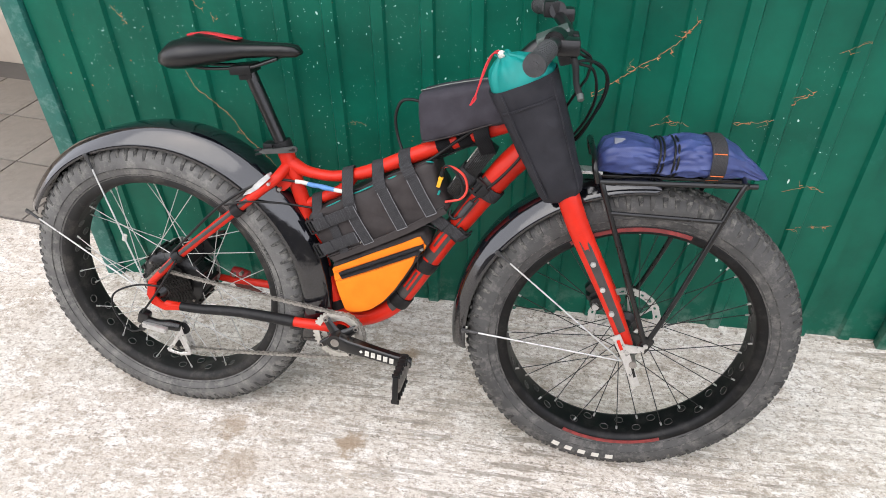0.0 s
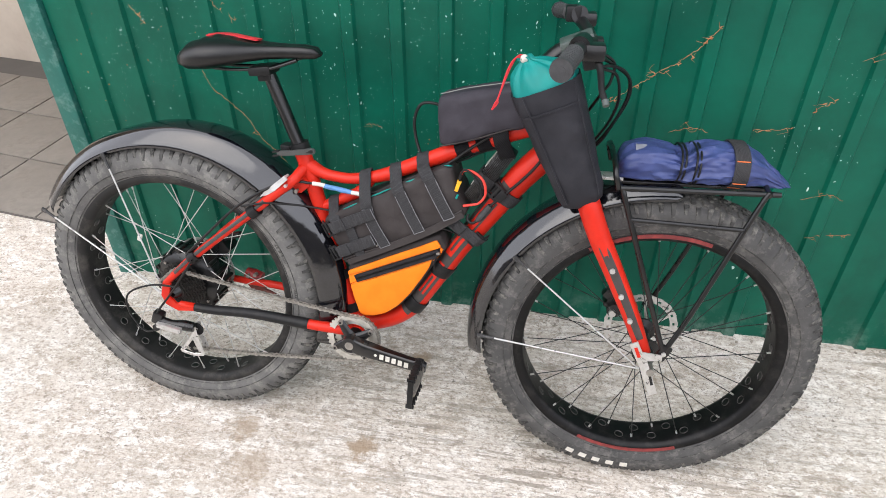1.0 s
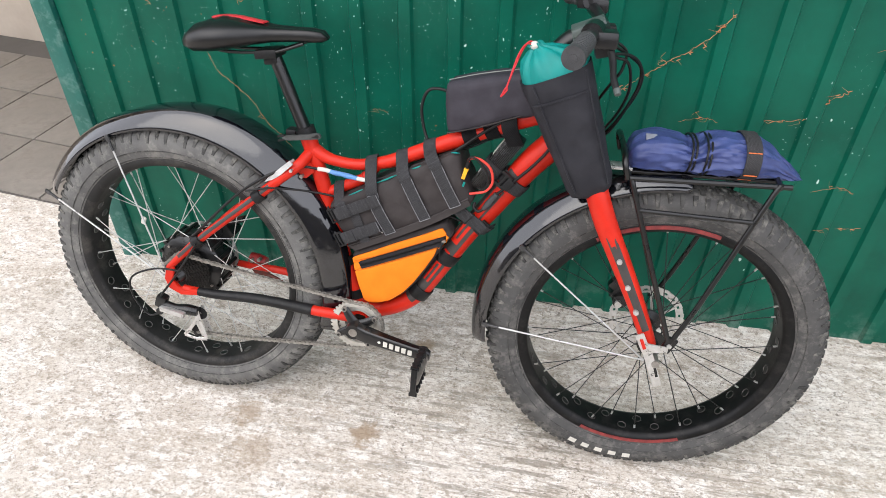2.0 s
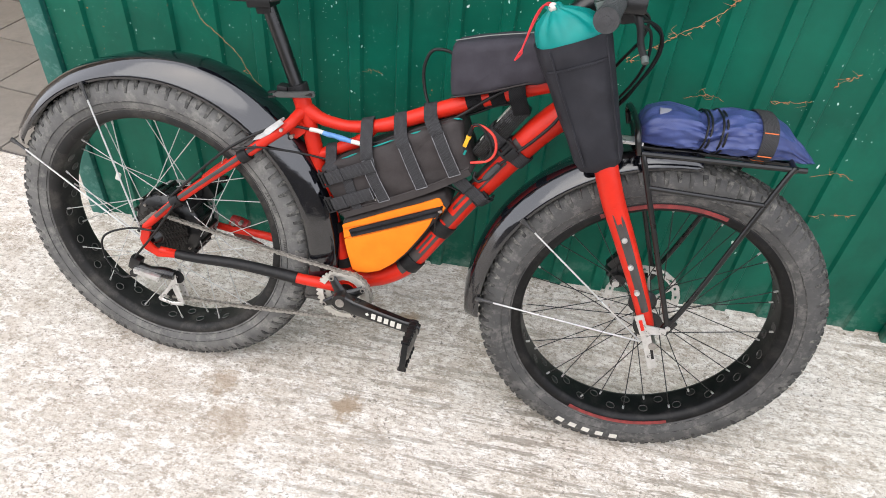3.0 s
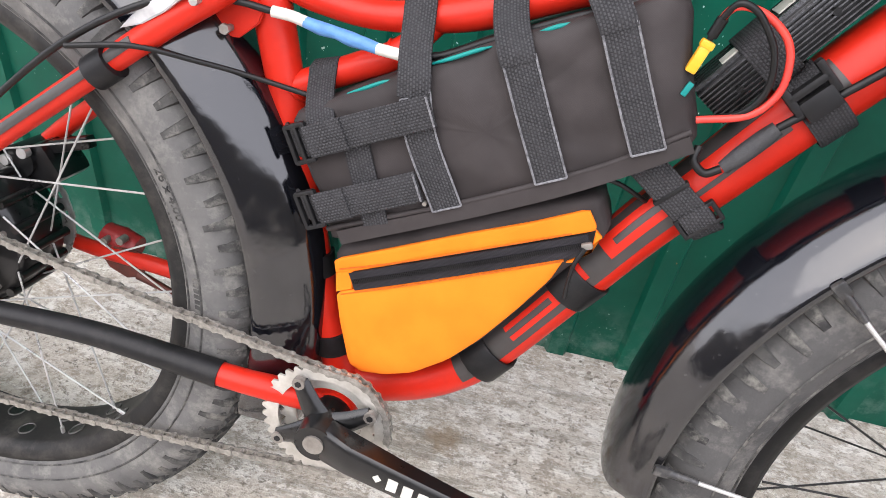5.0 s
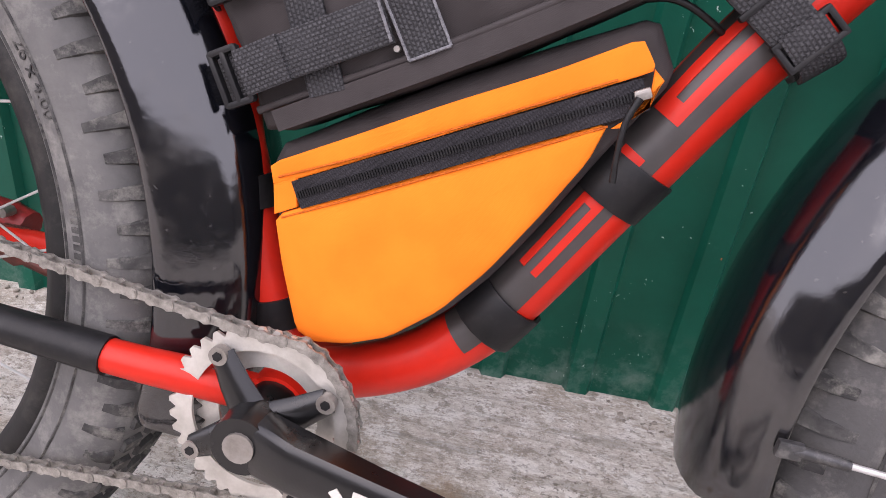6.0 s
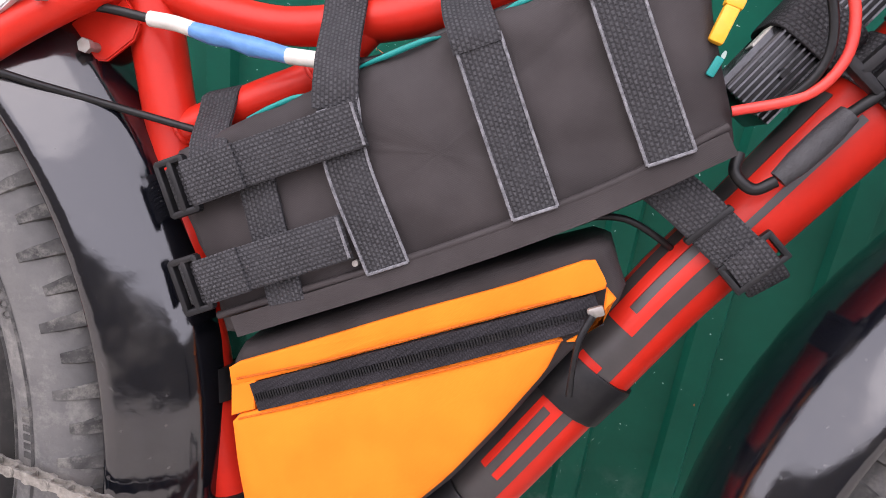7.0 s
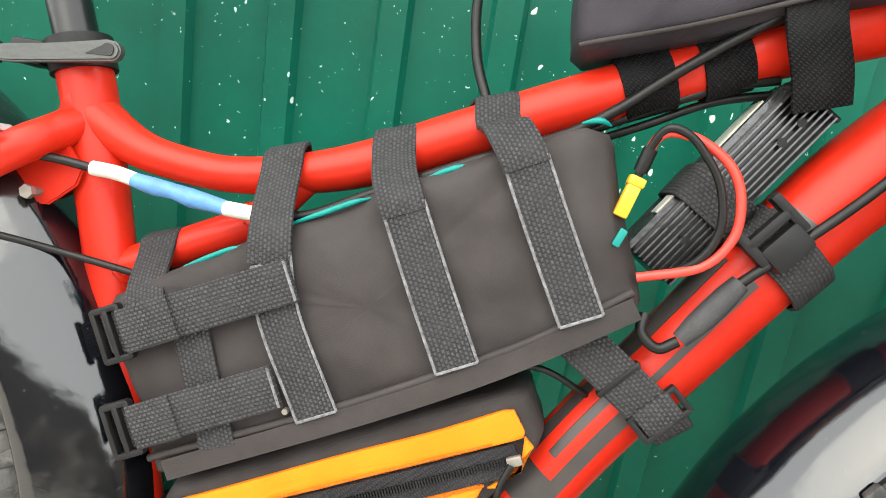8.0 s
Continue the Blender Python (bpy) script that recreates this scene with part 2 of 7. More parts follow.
    colour = over(colour, speckles(60, 0.24, 4.5, 0.57, (1, 1, 1), 7.7), (0.5, 0.14, 0.05))
    sepz = n.new("ShaderNodeSeparateXYZ")
    l.new(co.outputs["Object"], sepz.inputs[0])
    foot = n.new("ShaderNodeMapRange")
    foot.inputs["From Min"].default_value, foot.inputs["From Max"].default_value = 0.13, 0.0
    l.new(sepz.outputs["Z"], foot.inputs["Value"])
    lime = n.new("ShaderNodeTexNoise")
    lime.inputs["Scale"].default_value, lime.inputs["Detail"].default_value, lime.inputs["Roughness"].default_value = 16, 9, 0.7
    l.new(co.outputs["Object"], lime.inputs["Vector"])
    lr = n.new("ShaderNodeMapRange")
    lr.inputs["From Min"].default_value, lr.inputs["From Max"].default_value = 0.48, 0.66
    l.new(lime.outputs["Fac"], lr.inputs["Value"])
    lm = n.new("ShaderNodeMath")
    lm.operation = "MULTIPLY"
    l.new(foot.outputs[0], lm.inputs[0])
    l.new(lr.outputs[0], lm.inputs[1])
    lm2 = n.new("ShaderNodeMath")
    lm2.operation = "MULTIPLY"
    lm2.inputs[1].default_value = 0.5
    l.new(lm.outputs[0], lm2.inputs[0])
    colour = over(colour, lm2.outputs[0], (0.26, 0.33, 0.29))
    l.new(colour, p.inputs["Base Color"])
    g = n.new("ShaderNodeTexNoise")
    g.inputs["Scale"].default_value, g.inputs["Detail"].default_value = 40, 6
    l.new(co.outputs["Object"], g.inputs["Vector"])
    b = n.new("ShaderNodeBump")
    b.inputs["Strength"].default_value, b.inputs["Distance"].default_value = 0.12, 0.003
    l.new(g.outputs["Fac"], b.inputs["Height"])
    l.new(b.outputs[0], p.inputs["Normal"])
    r = n.new("ShaderNodeMapRange")
    r.inputs["To Min"].default_value, r.inputs["To Max"].default_value = 0.3, 0.55
    l.new(s.outputs["Fac"], r.inputs["Value"])
    l.new(r.outputs[0], p.inputs["Roughness"])
    p.inputs["Specular IOR Level"].default_value = 0.28
    return m


def concrete():
    """Weathered pale concrete: streaks along the slab, pits, sand and brown stains."""
    m, t, p = nodes_of("weathered_concrete")
    n, l = t.nodes, t.links
    co = n.new("ShaderNodeTexCoord")

    def noise_of(scale, detail, stretch=(1, 1, 1), rough=0.65, turn=0.0):
        mp = n.new("ShaderNodeMapping")
        mp.vector_type = "TEXTURE"
        mp.inputs["Scale"].default_value = [1 / c for c in stretch]
        mp.inputs["Rotation"].default_value = (0, 0, radians(turn))
        l.new(co.outputs["Object"], mp.inputs[0])
        a = n.new("ShaderNodeTexNoise")
        a.inputs["Scale"].default_value, a.inputs["Detail"].default_value, a.inputs["Roughness"].default_value = scale, detail, rough
        l.new(mp.outputs[0], a.inputs["Vector"])
        return a.outputs["Fac"]

    def ramp_of(fac, p0, p1, c0, c1):
        r = n.new("ShaderNodeValToRGB")
        r.color_ramp.elements[0].position, r.color_ramp.elements[1].position = p0, p1
        r.color_ramp.elements[0].color, r.color_ramp.elements[1].color = (*c0, 1), (*c1, 1)
        l.new(fac, r.inputs[0])
        return r.outputs[0]

    def blend(kind, fac, a, b):
        mx = n.new("ShaderNodeMixRGB")
        mx.blend_type = kind
        if isinstance(fac, float):
            mx.inputs[0].default_value = fac
        else:
            l.new(fac, mx.inputs[0])
        for i, c in ((1, a), (2, b)):
            if isinstance(c, tuple):
                mx.inputs[i].default_value = (*c, 1)
            else:
                l.new(c, mx.inputs[i])
        return mx.outputs[0]

    broad = noise_of(1.6, 7)
    base = ramp_of(broad, 0.34, 0.60, (0.50, 0.44, 0.37), (0.63, 0.58, 0.515))
    patch = noise_of(4.5, 9, (1, 1.3, 1), 0.68)
    base = blend("MIX", ramp_of(patch, 0.48, 0.66, (0, 0, 0), (0.7, 0.7, 0.7)), base, (0.42, 0.355, 0.28))
    flake = noise_of(110, 8, (0.8, 1.8, 1), 0.82, 8)
    base = blend("MIX", ramp_of(flake, 0.54, 0.60, (0, 0, 0), (0.6, 0.6, 0.6)), base, (0.80, 0.77, 0.72))
    pale = noise_of(20, 10, (1.0, 1.7, 1), 0.76, 6)
    base = blend("MIX", ramp_of(pale, 0.515, 0.55, (0, 0, 0), (0.7, 0.7, 0.7)), base, (0.80, 0.765, 0.71))
    mottle = noise_of(30, 8, (1.0, 1.3, 1), 0.76)
    base = blend("MIX", ramp_of(mottle, 0.555, 0.59, (0, 0, 0), (0.7, 0.7, 0.7)), base, (0.31, 0.255, 0.20))
    grain = noise_of(75, 9, (1.0, 1.35, 1), 0.8, 7)
    base = blend("MIX", ramp_of(grain, 0.535, 0.565, (0, 0, 0), (0.62, 0.62, 0.62)), base, (0.27, 0.225, 0.18))
    base = blend("MIX", ramp_of(grain, 0.42, 0.45, (0.4, 0.4, 0.4), (0, 0, 0)), base, (0.80, 0.765, 0.71))
    # trowel lines show on parts of the slab only
    where = ramp_of(noise_of(1.1, 3, (1, 1, 1), 0.5, 20), 0.40, 0.56, (0.3, 0.3, 0.3), (1, 1, 1))
    sepx = n.new("ShaderNodeSeparateXYZ")
    l.new(co.outputs["Object"], sepx.inputs[0])
    along = n.new("ShaderNodeMapRange")
    along.inputs["From Min"].default_value, along.inputs["From Max"].default_value = -0.9, 0.2
    along.inputs["To Min"].default_value = 0.25
    l.new(sepx.outputs["X"], along.inputs["Value"])
    where = blend("MULTIPLY", 1.0, where, along.outputs[0])
    streak = noise_of(9, 9, (0.6, 6.0, 1), 0.72, 7)
    base = blend("MIX", blend("MULTIPLY", 1.0, ramp_of(streak, 0.525, 0.565, (0, 0, 0), (0.8, 0.8, 0.8)), where), base, (0.22, 0.19, 0.15))
    fine_streak = noise_of(30, 8, (0.5, 8.0, 1), 0.72, 7)
    base = blend("MIX", blend("MULTIPLY", 1.0, ramp_of(fine_streak, 0.54, 0.58, (0, 0, 0), (0.4, 0.4, 0.4)), where), base, (0.24, 0.205, 0.165))
    pits = noise_of(120, 6, (0.85, 1.2, 1), 0.7, 8)
    pitted = ramp_of(noise_of(5, 5, (1, 1, 1), 0.6), 0.42, 0.58, (0.3, 0.3, 0.3), (1, 1, 1))
    base = blend("MIX", blend("MULTIPLY", 1.0, ramp_of(pits, 0.58, 0.61, (0, 0, 0), (0.8, 0.8, 0.8)), pitted), base, (0.14, 0.12, 0.092))
    wobble = noise_of(22, 6, (1, 1, 1), 0.7)
    for x, y, r, deep in ((-0.289, 1.055, 0.042, 1.0), (-0.60, 1.03, 0.045, 0.7), (-0.24, 1.373, 0.030, 0.9), (-0.52, 0.93, 0.07, 0.45), (0.30, 0.75, 0.12, 0.35)):
        d = n.new("ShaderNodeVectorMath")
        d.operation = "DISTANCE"
        d.inputs[1].default_value = (x, y, -0.02)
        l.new(co.outputs["Object"], d.inputs[0])
        rim = n.new("ShaderNodeMath")
        rim.operation = "MULTIPLY_ADD"
        rim.inputs[1].default_value, rim.inputs[2].default_value = r * 3.4, -r * 1.7
        l.new(wobble, rim.inputs[0])
        far = n.new("ShaderNodeMath")
        l.new(d.outputs["Value"], far.inputs[0])
        l.new(rim.outputs[0], far.inputs[1])
        mask = n.new("ShaderNodeMapRange")
        mask.inputs["From Min"].default_value, mask.inputs["From Max"].default_value = r, r * 0.55
        mask.inputs["To Max"].default_value = deep * 0.85
        l.new(far.outputs[0], mask.inputs["Value"])
        base = blend("MIX", mask.outputs[0], base, (0.29, 0.21, 0.135))
    l.new(base, p.inputs["Base Color"])
    height = blend("ADD", 0.6, pits, streak)
    b = n.new("ShaderNodeBump")
    b.inputs["Strength"].default_value, b.inputs["Distance"].default_value = 0.7, 0.005
    l.new(height, b.inputs["Height"])
    l.new(b.outputs[0], p.inputs["Normal"])
    p.inputs["Roughness"].default_value = 0.9
    return m


GREEN = green_paint()
TEAL_POST = surface("teal_post_paint", (0.012, 0.13, 0.105), (0.006, 0.09, 0.07), 0.45, big=9, fine=90, bump=0.1, stain=(0.22, 0.36, 0.32), stain_scale=42, stain_amount=0.35)
CONCRETE = concrete()
TILE = surface("grey_floor_tile", (0.25, 0.225, 0.195), (0.17, 0.155, 0.135), 0.5, big=8, fine=120, stain=(0.11, 0.095, 0.08), stain_scale=9)
GROUT = surface("tile_grout", (0.12, 0.11, 0.10), None, 0.9)
PLASTER = surface("beige_plaster", (0.55, 0.48, 0.40), (0.46, 0.39, 0.32), 0.85, big=5, fine=60, bump=0.3)
RED = surface("red_frame_paint", (0.57, 0.021, 0.008), (0.49, 0.016, 0.006), 0.42, big=20, fine=600, bump=0.02, coat=0.06, rough_var=0.06, stain=(0.40, 0.018, 0.01), stain_scale=60, stain_amount=0.3, spec=0.26)
DECAL_GREY = surface("grey_decal", (0.050, 0.044, 0.042), (0.035, 0.032, 0.030), 0.4, big=40, fine=500, bump=0.03)
RUBBER = surface("dusty_tyre_rubber", (0.150, 0.146, 0.138), (0.064, 0.064, 0.063), 0.8, big=16, fine=260, bump=0.4, spread=0.5, stain=(0.27, 0.26, 0.235), stain_scale=34, stain_amount=0.55, spec=0.3)
RUBBER_FRONT = surface("worn_front_tyre_rubber", (0.084, 0.082, 0.079), (0.036, 0.036, 0.036), 0.78, big=16, fine=260, bump=0.4, spread=0.5, stain=(0.21, 0.20, 0.18), stain_scale=34, stain_amount=0.5, spec=0.3)
TREAD = surface("tread_rubber", (0.085, 0.083, 0.078), (0.022, 0.022, 0.022), 0.82, big=38, fine=250, bump=0.3, spread=0.3, stain=(0.26, 0.25, 0.22), stain_scale=55, stain_amount=0.6, spec=0.25)
RIM = surface("black_rim", (0.0055, 0.0055, 0.006), (0.0035, 0.0035, 0.0035), 0.42, big=16, fine=300, bump=0.05, stain=(0.045, 0.042, 0.038), stain_scale=25, stain_amount=0.35, spec=0.22)
RIM_DUSTY = surface("dusty_rim", (0.020, 0.019, 0.018), (0.010, 0.010, 0.010), 0.55, big=16, fine=300, bump=0.05, stain=(0.075, 0.069, 0.060), stain_scale=18, stain_amount=0.6, spec=0.25)
RIM_STRIP = surface("rim_strip", (0.10, 0.098, 0.092), (0.06, 0.058, 0.055), 0.55, big=40, fine=400)
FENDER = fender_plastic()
BLACK = surface("black_plastic", (0.011, 0.011, 0.012), (0.007, 0.007, 0.007), 0.45, big=25, fine=350, bump=0.06, stain=(0.030, 0.028, 0.026), stain_scale=40, stain_amount=0.5, spec=0.25)
CLIP = surface("dusty_clip_plastic", (0.035, 0.035, 0.036), (0.018, 0.018, 0.018), 0.4, big=60, fine=300, stain=(0.15, 0.145, 0.135), stain_scale=90, stain_amount=0.6)
SATIN = surface("satin_black_alloy", (0.0065, 0.0065, 0.007), (0.004, 0.004, 0.004), 0.3, big=18, fine=500, bump=0.03, coat=0.2, spec=0.4)
SADDLE = surface("black_saddle_cover", (0.005, 0.005, 0.0055), (0.0035, 0.0035, 0.0035), 0.34, big=30, fine=900, bump=0.12, spec=0.45)
RED_VINYL = surface("red_saddle_inlay", (0.55, 0.03, 0.035), (0.45, 0.02, 0.03), 0.4, big=40, fine=700)
STEEL = surface("brushed_steel", (0.60, 0.59, 0.57), (0.42, 0.41, 0.39), 0.3, metal=0.6, big=60, fine=500, bump=0.05)
DULL = surface("dull_steel", (0.34, 0.32, 0.29), (0.20, 0.18, 0.16), 0.42, metal=0.6, big=70, fine=500, bump=0.1)
SPOKE = surface("bright_spoke_steel", (0.60, 0.60, 0.58), (0.45, 0.45, 0.44), 0.3, metal=0.5, big=40, fine=300)
SPOKE_BLACK = surface("black_spoke", (0.012, 0.012, 0.012), (0.008, 0.008, 0.008), 0.35, big=40, fine=300)
CLOTH = woven("charcoal_bag_cloth", (0.033, 0.0285, 0.0278), (0.060, 0.0520, 0.0510), 3600, 0.62, 0.16, weave=0.22, crease=0.35)
CLOTH_BLUE = woven("blue_black_bag_cloth", (0.020, 0.020, 0.024), (0.034, 0.034, 0.040), 2600, 0.6, 0.15, weave=0.25, crease=0.5)
CLOTH_GREY = woven("grey_bag_cloth", (0.033, 0.030, 0.037), (0.052, 0.048, 0.058), 2600, 0.6, 0.15, weave=0.25, crease=0.3)
WEBBING = webbing("black_webbing", (0.010, 0.010, 0.0105), (0.090, 0.089, 0.093))
GREY_THREAD = surface("grey_stitching", (0.25, 0.25, 0.26), (0.09, 0.09, 0.095), 0.9, big=300, fine=900, bump=0.6, spec=0.2)
YELLOW = woven("orange_yellow_cloth", (0.82, 0.185, 0.011), (0.90, 0.238, 0.016), 2600, 0.8, 0.10, weave=0.2, crease=0.2)
SEAM_ORANGE = surface("orange_seam_thread", (0.62, 0.14, 0.012), (0.38, 0.08, 0.01), 0.8, big=500, fine=900, bump=0.4, spec=0.2)
ZIP_TAPE = woven("zip_tape", (0.016, 0.015, 0.017), (0.036, 0.033, 0.037), 1200, 0.7, 0.4)
BLUE = woven("blue_roll_nylon", (0.033, 0.047, 0.145), (0.060, 0.085, 0.225), 1500, 0.42, 0.12, weave=0.2, crease=0.9, spec=0.4)
TEAL = woven("teal_nylon", (0.0, 0.19, 0.17), (0.0, 0.26, 0.235), 1500, 0.5, 0.1, weave=0.15, crease=0.25, spec=0.35)
CORD_RED = surface("red_cord", (0.55, 0.02, 0.03), (0.42, 0.015, 0.02), 0.7, big=200, fine=900, bump=0.4)
CABLE = surface("black_cable", (0.006, 0.006, 0.006), (0.010, 0.010, 0.010), 0.4, big=60, fine=400, spec=0.3)
WHITE = surface("white_tape", (0.62, 0.60, 0.54), (0.50, 0.48, 0.43), 0.55, big=60, fine=300)
BLUE_TAPE = surface("blue_tape", (0.10, 0.26, 0.52), (0.06, 0.17, 0.38), 0.5, big=90, fine=120, bump=0.4)
YELLOW_PLUG = surface("yellow_plug", (0.80, 0.42, 0.02), (0.7, 0.34, 0.015), 0.4, big=40, fine=300)
WIRE_RED = surface("red_wire", (0.72, 0.055, 0.035), (0.62, 0.04, 0.03), 0.45, big=60, fine=300)
DISPLAY = surface("grey_display_case", (0.075, 0.095, 0.087), (0.05, 0.062, 0.057), 0.45, big=30, fine=300)
GRIP = surface("rubber_grip", (0.050, 0.050, 0.052), (0.028, 0.028, 0.029), 0.6, big=60, fine=500, bump=0.3, spec=0.35)
VINE = surface("dry_orange_vine", (0.46, 0.24, 0.11), (0.40, 0.12, 0.045), 0.85, big=60, fine=400, bump=0.4)
ORANGE_THREAD = surface("orange_thread", (0.7, 0.16, 0.04), None, 0.8)
GOLD = surface("dusty_cassette_steel", (0.035, 0.032, 0.028), (0.016, 0.015, 0.014), 0.45, metal=0.4, big=60, fine=300, bump=0.2)
RUSTY_RED = surface("dark_red_paint", (0.30, 0.012, 0.012), (0.2, 0.01, 0.01), 0.45, big=30, fine=300)

CHAIN = surface("oily_chain_steel", (0.40, 0.38, 0.34), (0.16, 0.15, 0.135), 0.4, metal=0.6, big=150, fine=500, bump=0.1)
WEB_BLACK = woven("deep_black_webbing", (0.003, 0.003, 0.0035), (0.020, 0.020, 0.021), 1250, 0.8, 0.5, 62, weave=0.7, spec=0.08)

# ------------------------------------------------------------------ mesh helpers


def V3(*a):
    return Vector(a)


def smooth_path(points, steps=6):
    """Catmull-Rom through the points."""
    q = [Vector(p) for p in points]
    if len(q) < 3:
        return q
    q = [q[0] * 2 - q[1]] + q + [q[-1] * 2 - q[-2]]
    out = []
    for i in range(1, len(q) - 2):
        for k in range(steps):
            s = k / steps
            a, b, c, d = q[i - 1], q[i], q[i + 1], q[i + 2]
            out.append(0.5 * ((2 * b) + (c - a) * s + (2 * a - 5 * b + 4 * c - d) * s * s + (3 * b - a - 3 * c + d) * s ** 3))
    out.append(q[-2])
    return out


def frames_along(path, up=V3(0, 1, 0)):
    out = []
    side = None
    for i, p in enumerate(path):
        t = (path[min(i + 1, len(path) - 1)] - path[max(i - 1, 0)]).normalized()
        if side is None:
            side = t.cross(up)
            if side.length < 1e-4:
                side = t.cross(V3(1, 0, 0.3))
        side = (side - t * side.dot(t)).normalized()
        out.append((p, t, side, t.cross(side).normalized()))
    return out


def loft(bm, rings, closed_ring=True, caps=True):
    rows = [[bm.verts.new(p) for p in r] for r in rings]
    m = len(rows[0])
    for a, b in zip(rows, rows[1:]):
        for k in range(m if closed_ring else m - 1):
            bm.faces.new((a[k], a[(k + 1) % m], b[(k + 1) % m], b[k]))
    if caps:
        bm.faces.new(rows[0][::-1])
        bm.faces.new(rows[-1])
    return rows


def tube(bm, points, radius, seg=12, steps=6, flat=1.0, curve=True):
    """A tube along points; radius is a number or one per point; flat squeezes it sideways."""
    path = smooth_path(points, steps) if curve else [Vector(p) for p in points]
    rad = radius if isinstance(radius, (list, tuple)) else [radius] * len(points)
    rings = []
    for i, (p, t, s, n) in enumerate(frames_along(path)):
        f = i / max(1, len(path) - 1) * (len(rad) - 1)
        j = min(int(f), len(rad) - 2) if len(rad) > 1 else 0
        r = rad[j] + (rad[min(j + 1, len(rad) - 1)] - rad[j]) * (f - j)
        rings.append([p + s * math.cos(a) * r + n * math.sin(a) * r * flat for a in [2 * math.pi * k / seg for k in range(seg)]])
    loft(bm, rings)
    return bm


def cyl(bm, a, b, r, r2=None, seg=16):
    return tube(bm, [a, b], [r, r if r2 is None else r2], seg, curve=False)


def box(bm, c, size, m=None, bevel=0.0, cuts=2):
    r = bmesh.ops.create_cube(bm, size=1.0, matrix=Matrix.Translation(c) @ (m or Matrix()) @ Matrix.Diagonal((*size, 1)))
    if bevel:
        edges = {e for v in r["verts"] for e in v.link_edges}
        bmesh.ops.bevel(bm, geom=list(edges), offset=bevel, segments=cuts, affect="EDGES", profile=0.6)
    return bm


def revolve(bm, profile, n=96, a0=0.0, a1=2 * math.pi, closed=True):
    """Turns a profile of (radius, v) about the v axis."""
    full = abs(a1 - a0 - 2 * math.pi) < 1e-6
    count = n if full else n + 1
    rows = []
    for i in range(count):
        a = a0 + (a1 - a0) * i / n
        rows.append([bm.verts.new((r * math.cos(a), v, r * math.sin(a))) for r, v in profile])
    m = len(profile)
    for i in range(n):
        a, b = rows[i], rows[(i + 1) % count]
        for k in range(m if closed else m - 1):
            bm.faces.new((a[k], b[k], b[(k + 1) % m], a[(k + 1) % m]))
    if not full and closed:
        bm.faces.new(rows[0])
        bm.faces.new(rows[-1][::-1])
    return bm


def plate(bm, outline, v0, v1, bevel=0.0):
    """A flat plate: an outline in (u, w), thick from v0 to v1."""
    a = [bm.verts.new((u, v0, w)) for u, w in outline]
    b = [bm.verts.new((u, v1, w)) for u, w in outline]
    faces = [bm.faces.new(a), bm.faces.new(b[::-1])]
    n = len(a)
    for i in range(n):
        faces.append(bm.faces.new((a[i], b[i], b[(i + 1) % n], a[(i + 1) % n])))
    bmesh.ops.recalc_face_normals(bm, faces=faces)
    if bevel:
        edges = {e for f in faces[:2] for e in f.edges}
        bmesh.ops.bevel(bm, geom=list(edges), offset=bevel, segments=2, affect="EDGES")
    return bm


def resample(outline, step, rounding=0):
    pts = [Vector((u, 0, w)) for u, w in outline]
    for _ in range(rounding):
        q = []
        for a, b in zip(pts, pts[1:] + pts[:1]):
            q += [a.lerp(b, 0.12), a.lerp(b, 0.88)]
        pts = q
    out = []
    for a, b in zip(pts, pts[1:] + pts[:1]):
        k = max(1, round((b - a).length / step))
        out += [a.lerp(b, i / k) for i in range(k)]
    return out


def pillow(bm, outline, v0, v1, puff=0.006, edge=0.008, wrinkle=0.0015, step=0.008, rounding=2, seed=0.0):
    """A stuffed bag: an outline in (u, w) with soft edges, bulging faces and small wrinkles."""
    base = resample(outline, step, rounding)
    c = sum(base, Vector()) / len(base)
    mid, half = (v0 + v1) / 2, (v1 - v0) / 2
    rings = []

    def ring(scale_in, v):
        out = []
        for p in base:
            d = (p - c)
            q = c + d * max(0.02, 1 - scale_in / max(d.length, 1e-4)) if scale_in < 1 else c + d * (2 - scale_in)
            wob = noise.noise((q * 28) + V3(seed, v * 30, 0)) * wrinkle * 2 + noise.noise((q * 75) + V3(seed, v * 60, 5)) * wrinkle
            out.append(V3(q.x, v, q.z) + V3(wob * 0.6, wob if abs(v - mid) > half * 0.6 else 0, wob * 0.6))
        return out

    steps = [(1.97, 1.0), (1.8, 0.95), (1.6, 0.85), (1.4, 0.65), (1.22, 0.4)]
    rings += [ring(s, v0 - puff * k) for s, k in steps]
    rings += [ring(edge * 0.9, v0 + 0.0), ring(edge * 0.25, v0 + edge * 0.5), ring(0.0, v0 + edge * 1.3)]
    rings += [ring(-0.0015, mid), ring(0.0, v1 - edge * 1.3), ring(edge * 0.25, v1 - edge * 0.5), ring(edge * 0.9, v1)]
    rings += [ring(s, v1 + puff * k) for s, k in reversed(steps)]
    loft(bm, rings)
    return bm


